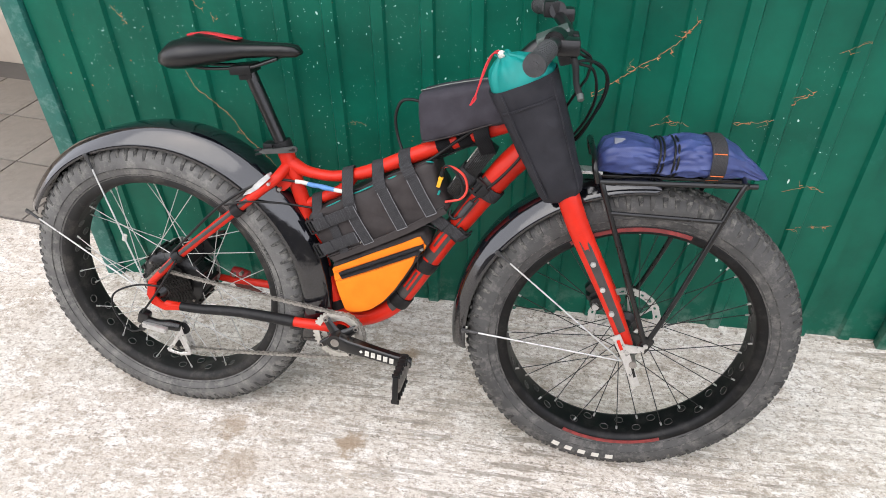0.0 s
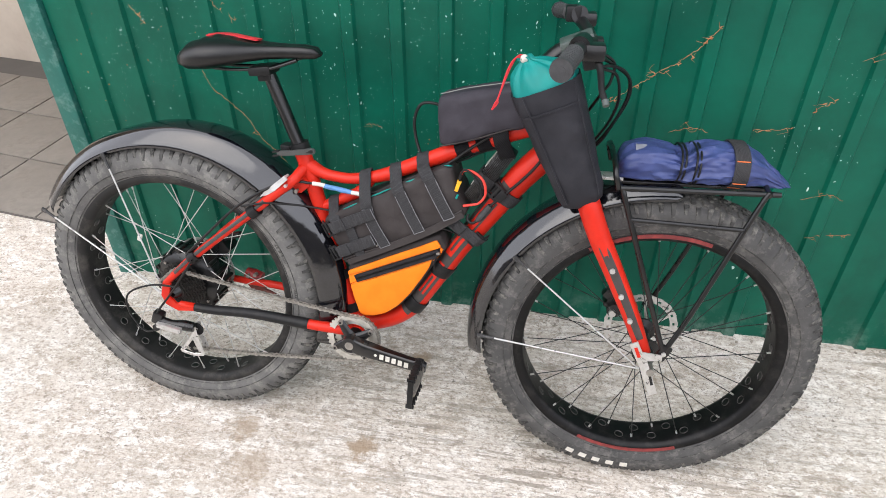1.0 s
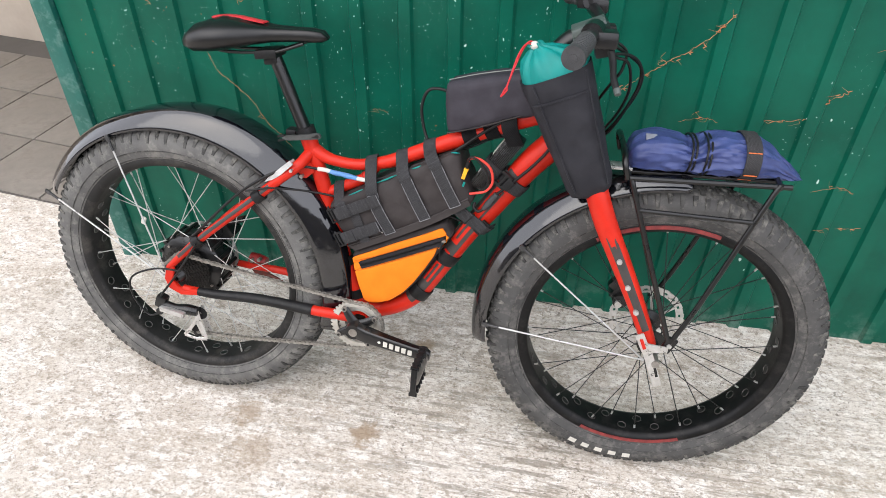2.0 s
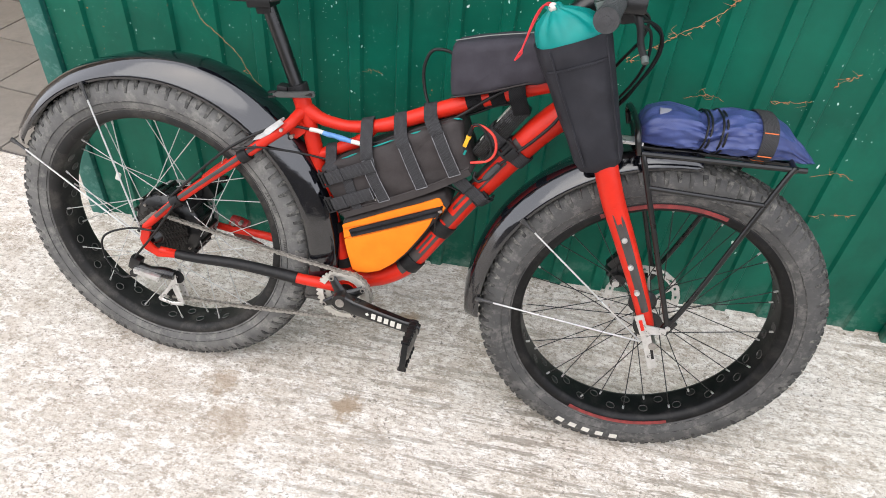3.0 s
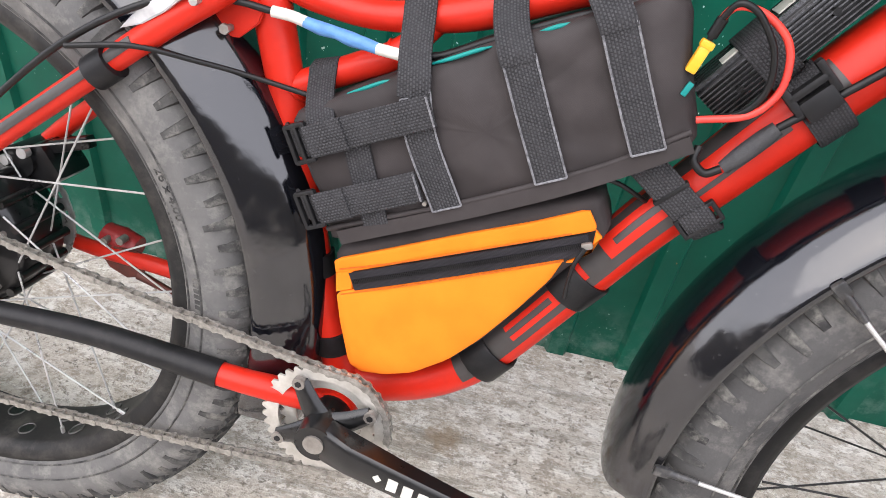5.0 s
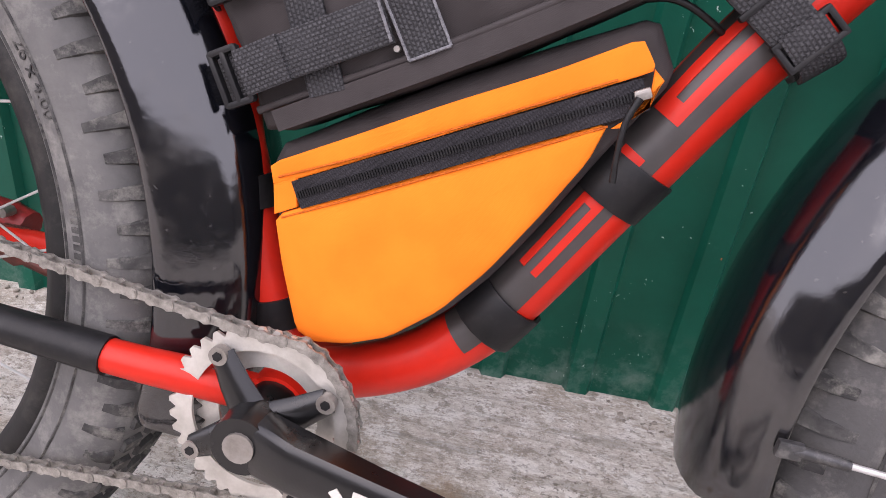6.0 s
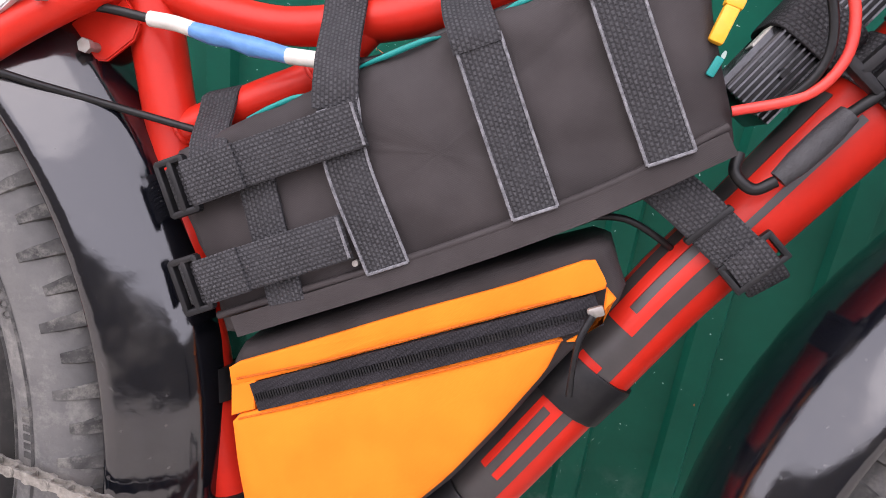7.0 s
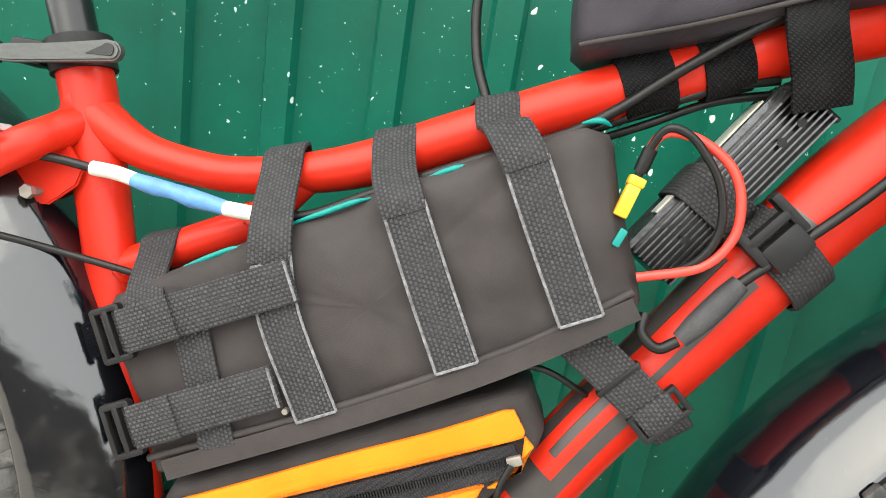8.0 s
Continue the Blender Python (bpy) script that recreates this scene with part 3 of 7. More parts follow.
def ribbon(bm, points, across, width, thick, curve=False, steps=4):
    """A flat strap along points; across: the direction of its width."""
    path = smooth_path(points, steps) if curve else [Vector(p) for p in points]
    rings = []
    x = Vector(across).normalized()
    for i, p in enumerate(path):
        t = (path[min(i + 1, len(path) - 1)] - path[max(i - 1, 0)]).normalized()
        w = (x - t * x.dot(t)).normalized()
        n = t.cross(w)
        rings.append([p + w * width / 2 + n * thick / 2, p + w * width * 0.44 + n * thick * 0.75, p - w * width * 0.44 + n * thick * 0.75,
                      p - w * width / 2 + n * thick / 2, p - w * width / 2 - n * thick / 2, p + w * width / 2 - n * thick / 2])
    rows = loft(bm, rings)
    # along and across the strap, in metres, for its weave
    uv = bm.loops.layers.uv.verify()
    place, run = {}, 0.0
    for i, row in enumerate(rows):
        run += (path[i] - path[i - 1]).length if i else 0.0
        for vert, x0 in zip(row, (0.5, 0.44, -0.44, -0.5, -0.5, 0.5)):
            place[vert] = (run, x0 * width)
    for face in {f for vert in place for f in vert.link_faces}:
        for corner in face.loops:
            corner[uv].uv = place[corner.vert]
    return bm


def finish(name, bm, material, sharp=50.0):
    bmesh.ops.recalc_face_normals(bm, faces=bm.faces[:])
    me = bpy.data.meshes.new(name)
    bm.to_mesh(me)
    bm.free()
    me.materials.append(material)
    for p in me.polygons:
        p.use_smooth = True
    if sharp:
        me.set_sharp_from_angle(angle=radians(sharp))
    return me


def part(name, bm, material, parent, label="", at=None, sharp=50.0):
    """Links a bmesh as one mesh object under a thing or a part. at: its pose within the parent."""
    ob = new(name, finish(name, bm, material, sharp))
    ob.parent = parent
    if at is not None:
        ob.matrix_basis = at
    return tagged(ob, label) if label else ob


def again(name, me, parent, at):
    ob = new(name, me)
    ob.parent = parent
    ob.matrix_basis = at
    return ob


def thing(name, bm, material, label, category, at=None, group="", kind="", sharp=50.0):
    ob = new(name, finish(name, bm, material, sharp) if bm is not None else None)
    if at is not None:
        ob.matrix_world = at
    return tagged(ob, label, category, group, kind)


def M():
    return bmesh.new()


def basis(origin, yaw, lean):
    """A leaning upright plane: x along it, y away from the viewer's side, z up in it."""
    y, n = radians(yaw), radians(lean)
    f = V3(math.cos(y), math.sin(y), 0)
    s = V3(-math.sin(y), math.cos(y), 0)
    up = s * math.sin(n) + V3(0, 0, math.cos(n))
    nn = s * math.cos(n) - V3(0, 0, math.sin(n))
    m = Matrix((f, nn, up)).transposed().to_4x4()
    m.translation = origin
    return m


BIKE = basis((0, 1.17, 0), 4.77, 11.22)
FRONT = basis((0.314, 1.260, 0.335), 9.55, 10.08)
FORE = BIKE.inverted() @ FRONT        # the steered front end, seen from the frame
HUB_R = V3(-0.755, 0, 0.326)
R_TYRE = 0.352

# ------------------------------------------------------------------ the setting
WALL = pose(-0.25, 1.60, 0, 0, 0, 7.3)     # x along the sheet wall, y behind it
GROUND_Z = -0.02


def ground_height(x, y):
    z = GROUND_Z + 0.012 * (x + 0.2)
    z += 0.02 * min(1.0, max(0.0, (y - 1.15) / 0.4))
    return z


def build_ground():
    bm = M()
    xs = [-60, -20, -8, -4] + [-2.6 + 0.08 * i for i in range(58)] + [3, 6, 20, 60]
    ys = [-60, -20, -6, -2, -0.6] + [-0.2 + 0.08 * i for i in range(28)] + [2.4, 3.5, 8, 60]
    grid = []
    for y in ys:
        row = []
        for x in xs:
            z = ground_height(max(-3, min(3, x)), y) + 0.004 * noise.noise(V3(x * 2.3, y * 2.3, 0)) + 0.0015 * noise.noise(V3(x * 9, y * 9, 3))
            row.append(bm.verts.new((x, y, z)))
        grid.append(row)
    for a, b in zip(grid, grid[1:]):
        for i in range(len(a) - 1):
            bm.faces.new((a[i], a[i + 1], b[i + 1], b[i]))
    ob = thing("ground", bm, CONCRETE, "pale weathered concrete yard with streaks and brown stains", "ground", kind="structure", sharp=0)
    return ob


build_ground()


def build_wall():
    pitch = 0.1164
    first, last = -1.0025, 5.0
    prof = []
    s = first
    while s < last:
        prof += [(s, 0.0), (s + 0.066, 0.0), (s + 0.0715, -0.011), (s + 0.0985, -0.011), (s + 0.104, 0.0)]
        s += pitch
    bm = M()
    zs = [0.02, 0.5, 1.2, 2.6]
    loft_rows = []
    for z in zs:
        row = []
        for i, (x, y) in enumerate(prof):
            lift = -0.022 + 0.012 * x + 0.012 * noise.noise(V3(x * 7, 2, 0)) if z < 0.1 else z
            row.append(bm.verts.new((x, y + 0.003 * noise.noise(V3(x * 4, z * 3, 1)), lift)))
        loft_rows.append(row)
    back = [[bm.verts.new(v.co + V3(0, 0.03, 0)) for v in r] for r in loft_rows]
    for rows in (loft_rows, back):
        for a, b in zip(rows, rows[1:]):
            for i in range(len(a) - 1):
                bm.faces.new((a[i], a[i + 1], b[i + 1], b[i]))
    for k in (0, -1):
        a, b = loft_rows[k], back[k]
        for i in range(len(a) - 1):
            bm.faces.new((a[i], a[i + 1], b[i + 1], b[i]))
    return thing("wall_north", bm, GREEN, "dark green ribbed sheet-metal garage wall with white paint splashes", "wall", WALL, kind="structure", sharp=25)


wall = build_wall()
bm = M()
box(bm, (-1.034, 0.03, 1.28), (0.056, 0.09, 2.64), bevel=0.006)
post = thing("trim", bm, TEAL_POST, "faded teal painted flat steel door post beside the ribbed wall", "post", WALL, kind="structure")
bm = M()
box(bm, (1.27, -0.022, 1.28), (0.03, 0.03, 2.6), bevel=0.004)
thing("trim", bm, GREEN, "green painted steel angle on the ribbed wall", "post", WALL, kind="structure")

# the alcove behind the post: tiles and a plastered wall
bm = M()
box(bm, (-2.93, 2.19, -0.045), (2.98, 1.16, 0.06))
thing("floor", bm, GROUT, "dark grout bed under grey floor tiles", "floor", kind="structure")
floor_ob = bpy.data.objects["floor"]
bm = M()
box(bm, (0, 0, 0), (0.322, 0.322, 0.012), bevel=0.003)
tile_mesh = finish("tile", bm, TILE)
for i in range(9):
    for j in range(3):
        again("tile", tile_mesh, floor_ob, pose(-1.62 - 0.33 * i, 1.775 + 0.33 * j, -0.014 + 0.0015 * noise.noise(V3(i * 3.1, j * 2.7, 0)), 0, 0, 0))
bm = M()
box(bm, (-3.2, 2.88, 1.2), (4.2, 0.2, 2.6), bevel=0.004)
thing("wall_alcove", bm, PLASTER, "beige plastered wall at the back of the tiled passage", "wall", kind="structure")

# unseen ceiling and end wall, added to keep sky light out of the passage
bm = M()
box(bm, (-3.2, 2.2, 2.45), (4.2, 1.5, 0.12), bevel=0.004)
thing("ceiling", bm, PLASTER, "plain plastered ceiling, unseen, added to shade the tiled passage", "ceiling", kind="structure")
bm = M()
box(bm, (-5.2, 2.2, 1.2), (0.15, 1.5, 2.6), bevel=0.004)
thing("wall_unseen_end", bm, PLASTER, "plain plastered wall, unseen, added to close the passage", "wall", kind="structure")

# unseen walls added round the yard, to darken what glossy parts reflect low down
for name, at, size in (("wall_unseen_back", (0, -3.6, 0.75), (16, 0.25, 1.7)), ("wall_unseen_side", (7.0, -0.4, 0.75), (0.25, 6.4, 1.7))):
    bm = M()
    box(bm, at, size, bevel=0.01)
    thing(name, bm, surface(name + "_plaster", (0.16, 0.145, 0.125), (0.11, 0.10, 0.085), 0.9, big=2, fine=60, bump=0.3), "plain grey-brown unseen wall, added to darken low reflections", "wall", kind="structure")

# ------------------------------------------------------------------ the bicycle
bike = thing("bicycle", None, None, "red fat-tyre bicycle with black fenders leaning towards the green wall", "bicycle", BIKE)


def wheel(name, spokes, centre, label):
    hub = M()
    front = name == "front_wheel"
    if front:
        revolve(hub, [(0.006, -0.078), (0.013, -0.07), (0.016, -0.045), (0.030, -0.043), (0.030, -0.038), (0.016, -0.032), (0.015, 0.032), (0.030, 0.038), (0.030, 0.043), (0.018, 0.05), (0.013, 0.07), (0.006, 0.078)], 28)
    else:
        revolve(hub, [(0.006, -0.085), (0.013, -0.08), (0.03, -0.024), (0.074, -0.021), (0.081, -0.014), (0.081, 0.042), (0.072, 0.050), (0.03, 0.05), (0.018, 0.06), (0.006, 0.085)], 36)
    w = part(name, hub, SATIN, bike, label, at=centre)
    if not front:
        for k in range(18):
            a = 2 * math.pi * k / 18
            lobe = M()
            cyl(lobe, (0.0810 * math.cos(a), -0.020, 0.0810 * math.sin(a)), (0.0810 * math.cos(a), 0.046, 0.0810 * math.sin(a)), 0.0052, seg=10)
            part("spoke_lug", lobe, SATIN, w)
        for k in range(6):
            a = 2 * math.pi * (k + 0.3) / 6
            screw = M()
            cyl(screw, (0.068 * math.cos(a), -0.0250, 0.068 * math.sin(a)), (0.068 * math.cos(a), -0.020, 0.068 * math.sin(a)), 0.0034, seg=10)
            part("cover_screw", screw, DULL, w, "steel cover screw")
    tyre = M()
    revolve(tyre, [(0.270, -0.036), (0.279, -0.0415), (0.290, -0.0475), (0.305, -0.0515), (0.320, -0.050), (0.333, -0.0445), (0.342, -0.034), (0.3465, -0.018),
                   (0.348, 0), (0.3465, 0.018), (0.342, 0.034), (0.333, 0.0445), (0.320, 0.050), (0.305, 0.0515), (0.290, 0.0475), (0.279, 0.0415), (0.270, 0.036)], 144)
    ty = part("tyre", tyre, RUBBER_FRONT if front else RUBBER, w, "wide dusty black knobbly tyre")
    knobs = M()
    rnd = random.Random(3)
    crown = [(0.348, 0.0), (0.3465, 0.018), (0.342, 0.034), (0.333, 0.0445), (0.320, 0.050), (0.305, 0.0515)]
    arc = [0.0]
    for (r0, v0), (r1, v1) in zip(crown, crown[1:]):
        arc.append(arc[-1] + math.hypot(r1 - r0, v1 - v0))

    def skin(x):
        """The radius, the offset and the outward normal at x metres from the crown line, across the tread."""
        k = max(i for i in range(len(arc) - 1) if arc[i] <= x)
        f = (x - arc[k]) / (arc[k + 1] - arc[k])
        (r0, v0), (r1, v1) = crown[k], crown[k + 1]
        d = math.hypot(r1 - r0, v1 - v0)
        return r0 + (r1 - r0) * f, v0 + (v1 - v0) * f, (v1 - v0) / d, -(r1 - r0) / d

    def lug(a, side, x0, x1, wide0, wide1, high0, high1, skew=0.0):
        """A tapered rubber block from x0 to x1 across the tread, in two bends."""
        rings = []
        for f in (0.0, 0.5, 1.0):
            r, v, nr, nv = skin(x0 + (x1 - x0) * f)
            wide, high = wide0 + (wide1 - wide0) * f, high0 + (high1 - high0) * f
            ring_pts = []
            for half, lift in ((-0.5, -0.001), (-0.36, high), (0.36, high), (0.5, -0.001)):
                b = a + (half * wide + skew * f) / r
                rr, vv = r + nr * lift, (v + nv * lift) * side
                ring_pts.append(V3(rr * math.cos(b), vv, rr * math.sin(b)))
            rings.append(ring_pts)
        loft(knobs, rings)

    pitches = 92
    for k in range(pitches):
        for side in (-1, 1):
            a = 2 * math.pi * (k + 0.5 * (side > 0)) / pitches
            q = 2 * math.pi / pitches
            worn = rnd.uniform(0.75, 1.1)
            end = 0.0655 if k % 2 else 0.0575
            lug(a, side, 0.0385, end, 0.0125, 0.0075, 0.0042 * worn, 0.0009, rnd.uniform(-0.001, 0.001))
            lug(a + q * 0.5, side, 0.0210, 0.0345, 0.0130, 0.0115, 0.0042, 0.0040 * worn, 0.002 * side)
            lug(a, side, 0.0030, 0.0170, 0.0120, 0.0120, 0.0040, 0.0042, 0.003 * side)
    tagged(part("tread_block", knobs, TREAD, w, "worn tread knobs"), kind="stuff")
    bead = M()
    for r, v in ((0.3000, 0.0508), (0.2835, 0.0445)):
        for side in (-1, 1):
            revolve(bead, [(r - 0.0012, side * v), (r, side * (v + 0.0011)), (r + 0.0012, side * v)], 120)
    part("moulded_ring", bead, TREAD, ty, "fine moulded ring on the tyre wall")
    rim = M()
    revolve(rim, [(0.283, -0.039), (0.279, -0.0425), (0.270, -0.0425), (0.2605, -0.036), (0.2585, -0.028), (0.2585, 0.028), (0.2605, 0.036), (0.270, 0.0425), (0.279, 0.0425), (0.283, 0.039), (0.275, 0.03), (0.272, 0), (0.275, -0.03)], 128)
    rm = part("rim", rim, RIM if front else RIM_DUSTY, w, "wide black alloy rim with round cut-outs")
    ring = M()
    prof = [(0.0100, 0.0), (0.0100, 0.0012), (0.0091, 0.0016), (0.0084, 0.0004)]
    rows = [[ring.verts.new((r * math.cos(a), r * math.sin(a), h)) for r, h in prof] for a in [2 * math.pi * k / 20 for k in range(20)]]
    for i in range(20):
        a, b = rows[i], rows[(i + 1) % 20]
        for k in range(3):
            ring.faces.new((a[k], b[k], b[k + 1], a[k + 1]))
    ring.faces.new([r[3] for r in rows]).material_index = 1
    ring_mesh = finish("rim_cutout", ring, DECAL_GREY if front else RIM_STRIP)
    ring_mesh.materials.append(SADDLE)
    for k in range(44):
        a = 2 * math.pi * (k + 0.5) / 44
        again("rim_cutout", ring_mesh, rm, Matrix.Rotation(-a, 4, "Y") @ Matrix.Translation((0.2583, 0.013 if k % 2 else -0.013, 0)) @ Matrix.Rotation(radians(-90), 4, "Y"))
    metal = SPOKE_BLACK if front else SPOKE
    flange = 0.030 if front else 0.081
    fv = 0.040 if front else 0.024
    meshes = {}
    for side in (-1, 1):
        for lead in (-1, 1):
            sp = M()
            a = radians(38 if front else 52) * lead
            p0 = V3(flange * math.cos(a), side * fv, flange * math.sin(a))
            p1 = V3(0.2595, side * 0.017, 0)
            cyl(sp, p0, p1, 0.0011, seg=6)
            count = len(sp.faces)
            cyl(sp, p1, p1 + (p0 - p1).normalized() * 0.010, 0.0023, seg=6)
            for f in list(sp.faces)[count:]:
                f.material_index = 1
            meshes[side, lead] = finish("spoke", sp, metal)
            meshes[side, lead].materials.append(STEEL)
    for k in range(spokes):
        a = 2 * math.pi * (k + 0.2) / spokes
        side = 1 if k % 2 else -1
        lead = 1 if (k // 2) % 2 else -1
        again("spoke", meshes[side, lead], w, Matrix.Rotation(-a, 4, "Y"))
    return w, rm, ty


def rotor(parent, v, radius=0.08):
    bm = M()
    n = 60
    for i in range(n):
        a = 2 * math.pi * i / n
        b = a + 2 * math.pi / n
        gap = i % 3 == 1
        r0, r1 = (radius - 0.016, radius) if not gap else (radius - 0.006, radius + 0.001)
        pts = [(r0 * math.cos(a), r0 * math.sin(a)), (r1 * math.cos(a), r1 * math.sin(a)), (r1 * math.cos(b), r1 * math.sin(b)), (r0 * math.cos(b), r0 * math.sin(b))]
        plate(bm, pts, v - 0.001, v + 0.001)
        if gap:
            r0, r1 = radius - 0.016, radius - 0.011
            pts = [(r0 * math.cos(a), r0 * math.sin(a)), (r1 * math.cos(a), r1 * math.sin(a)), (r1 * math.cos(b), r1 * math.sin(b)), (r0 * math.cos(b), r0 * math.sin(b))]
            plate(bm, pts, v - 0.001, v + 0.001)
    for k in range(6):
        a = 2 * math.pi * k / 6
        cyl(bm, (0.02 * math.cos(a), v, 0.02 * math.sin(a)), ((radius - 0.014) * math.cos(a + 0.5), v, (radius - 0.014) * math.sin(a + 0.5)), 0.003, seg=6)
    return part("brake_rotor", bm, STEEL, parent, "drilled steel brake disc")


rear, rear_rim, rear_tyre = wheel("rear_wheel", 32, Matrix.Translation(HUB_R), "rear wheel with silver spokes")
fwheel, front_rim, front_tyre = wheel("front_wheel", 32, FORE, "front wheel with black spokes")
rotor(rear, 0.062)
rotor(fwheel, 0.058)


def rim_arc(parent, a0, a1, r0, r1, v, material, name, label):
    bm = M()
    revolve(bm, [(r0, v), (r1, v), (r1, v + 0.0015), (r0, v + 0.0015)], 24, radians(a0), radians(a1))
    return part(name, bm, material, parent, label)


rim_arc(front_rim, 72, 122, 0.2695, 0.2775, -0.0445, surface("red_rim_print", (0.26, 0.035, 0.032), (0.12, 0.02, 0.02), 0.5, big=60), "rim_print", "faded red printed arc")
rim_arc(front_rim, 245, 292, 0.2695, 0.2775, -0.0445, bpy.data.materials["red_rim_print"], "rim_print", "faded red printed arc")
# the maker's mark on the tyre wall, as plain white bars
for k in range(5):
    bm = M()
    r0, r1 = 0.309, 0.321
    da = 3.1
    a0 = 244.2 + k * 5.9
    revolve(bm, [(r0, -0.0523), (r1, -0.0508), (r1, -0.0495), (r0, -0.051)], 4, radians(a0), radians(a0 + da))
    part("tyre_mark", bm, WHITE, front_tyre, "worn white printed bar")



def wall_offset(r):
    """How far the tyre's near wall stands out at the radius r."""
    return float(np.interp(r, [0.279, 0.290, 0.305, 0.320], [0.0415, 0.0475, 0.0515, 0.050]))


# the moulded size on the rear tyre's wall
text = bpy.data.curves.new("lettering", "FONT")
text.body, text.size, text.extrude = "26 x 4.00", 0.0135, 0.0007
holder = bpy.data.objects.new("lettering", text)
letters = bpy.data.meshes.new_from_object(holder)
bpy.data.objects.remove(holder)
for vert in letters.vertices:
    r = 0.2915 + vert.co.y
    a = radians(31.0) - vert.co.x / 0.296
    vert.co = (r * math.cos(a), -wall_offset(r) - 0.0002 - vert.co.z, r * math.sin(a))
letters.materials.append(TREAD)
tagged(again("lettering", letters, rear_tyre, Matrix()), "moulded tyre size lettering")
for k in range(6):
    bm = M()
    r0, r1 = 0.292, 0.299
    a0 = 9.3 - 1.15 * k
    revolve(bm, [(r0, -wall_offset(r0) - 0.0008), (r1, -wall_offset(r1) - 0.0008), (r1, -wall_offset(r1) + 0.001), (r0, -wall_offset(r0) + 0.001)], 2, radians(a0), radians(a0 + 0.75))
    part("moulded_mark", bm, TREAD, rear_tyre, "worn moulded bar")

# cassette
bm = M()
for k in range(8):
    r = 0.0585 - 0.0047 * k
    v = -0.036 - 0.0042 * k
    n = 28 - 2 * k
    pts = []
    for i in range(n):
        a = 2 * math.pi * i / n
        d = math.pi / n
        pts += [((r - 0.004) * math.cos(a - d * 0.8), (r - 0.004) * math.sin(a - d * 0.8)), (r * math.cos(a - d * 0.25), r * math.sin(a - d * 0.25)), (r * math.cos(a + d * 0.25), r * math.sin(a + d * 0.25))]
    plate(bm, pts, v - 0.001, v + 0.001)
cyl(bm, (0, -0.03, 0), (0, -0.07, 0), 0.02)
part("cassette", bm, GOLD, rear, "grimy dark steel sprocket cassette")

# main frame tubes
bm = M()
tube(bm, [(-0.318, 0, 0.270), (-0.339, 0, 0.313), (-0.371, 0, 0.413), (-0.410, 0, 0.559), (-0.437, 0, 0.655), (-0.449, 0, 0.690)], [0.0175, 0.0165, 0.0165, 0.0165, 0.0175, 0.0175], 20)
frame_ob = part("frame", bm, RED, bike, "glossy red alloy frame with a low curved top tube")
bm = M()
tube(bm, [(-0.446, 0, 0.664), (-0.424, 0, 0.6505), (-0.404, 0, 0.6420), (-0.382, 0, 0.6372), (-0.343, 0, 0.6350), (-0.300, 0, 0.6420), (-0.255, 0, 0.6560), (-0.203, 0, 0.681), (-0.139, 0, 0.711), (-0.05, 0, 0.752), (0.03, 0, 0.786), (0.095, 0, 0.808)],
     [0.0170, 0.0152, 0.0128, 0.0118, 0.0116, 0.0126, 0.0145, 0.0155, 0.0165, 0.0175, 0.019, 0.02], 20, flat=1.05)
part("top_tube", bm, RED, frame_ob)
bm = M()
tube(bm, [(-0.412, 0, 0.556), (-0.385, 0, 0.572), (-0.350, 0, 0.591), (-0.318, 0, 0.609), (-0.290, 0, 0.640)], [0.0125, 0.012, 0.012, 0.012, 0.010], 16)
part("brace_tube", bm, RED, frame_ob)
DT = [(-0.318, 0, 0.272), (-0.285, 0, 0.282), (-0.248, 0, 0.298), (-0.215, 0, 0.322), (-0.185, 0, 0.358), (-0.128, 0, 0.452), (-0.088, 0, 0.519), (-0.055, 0, 0.567), (-0.012, 0, 0.631), (0.030, 0, 0.690), (0.072, 0, 0.736), (0.115, 0, 0.770)]
DT_R = [0.019, 0.019, 0.0195, 0.0205, 0.0215, 0.0225, 0.0235, 0.0245, 0.0262, 0.0278, 0.0285, 0.0285]
bm = M()
tube(bm, DT, DT_R, 24, flat=1.0)
part("down_tube", bm, RED, frame_ob)
for at, towards, r in (((-0.398, 0, 0.5645), (0.86, 0, 0.50), 0.0128), ((-0.316, 0, 0.6105), (0.62, 0, 0.72), 0.0118)):
    bm = M()
    d = Vector(towards).normalized()
    e = d.cross(V3(0, 1, 0)).normalized()
    ring_pts = []
    for k in range(37):
        a = 2 * math.pi * k / 36
        ring_pts.append(Vector(at) + (V3(0, 1, 0) * math.cos(a) + e * math.sin(a)) * r - d * 0.004 * math.cos(a) ** 2)
    tube(bm, ring_pts, [0.0016 + 0.0005 * (k % 2) for k in range(37)], 8, curve=False)
    part("weld_bead", bm, RED, frame_ob)
bm = M()
cyl(bm, (-0.318, -0.05, 0.270), (-0.318, 0.05, 0.270), 0.0235, seg=24)
part("bottom_bracket", bm, RED, frame_ob)
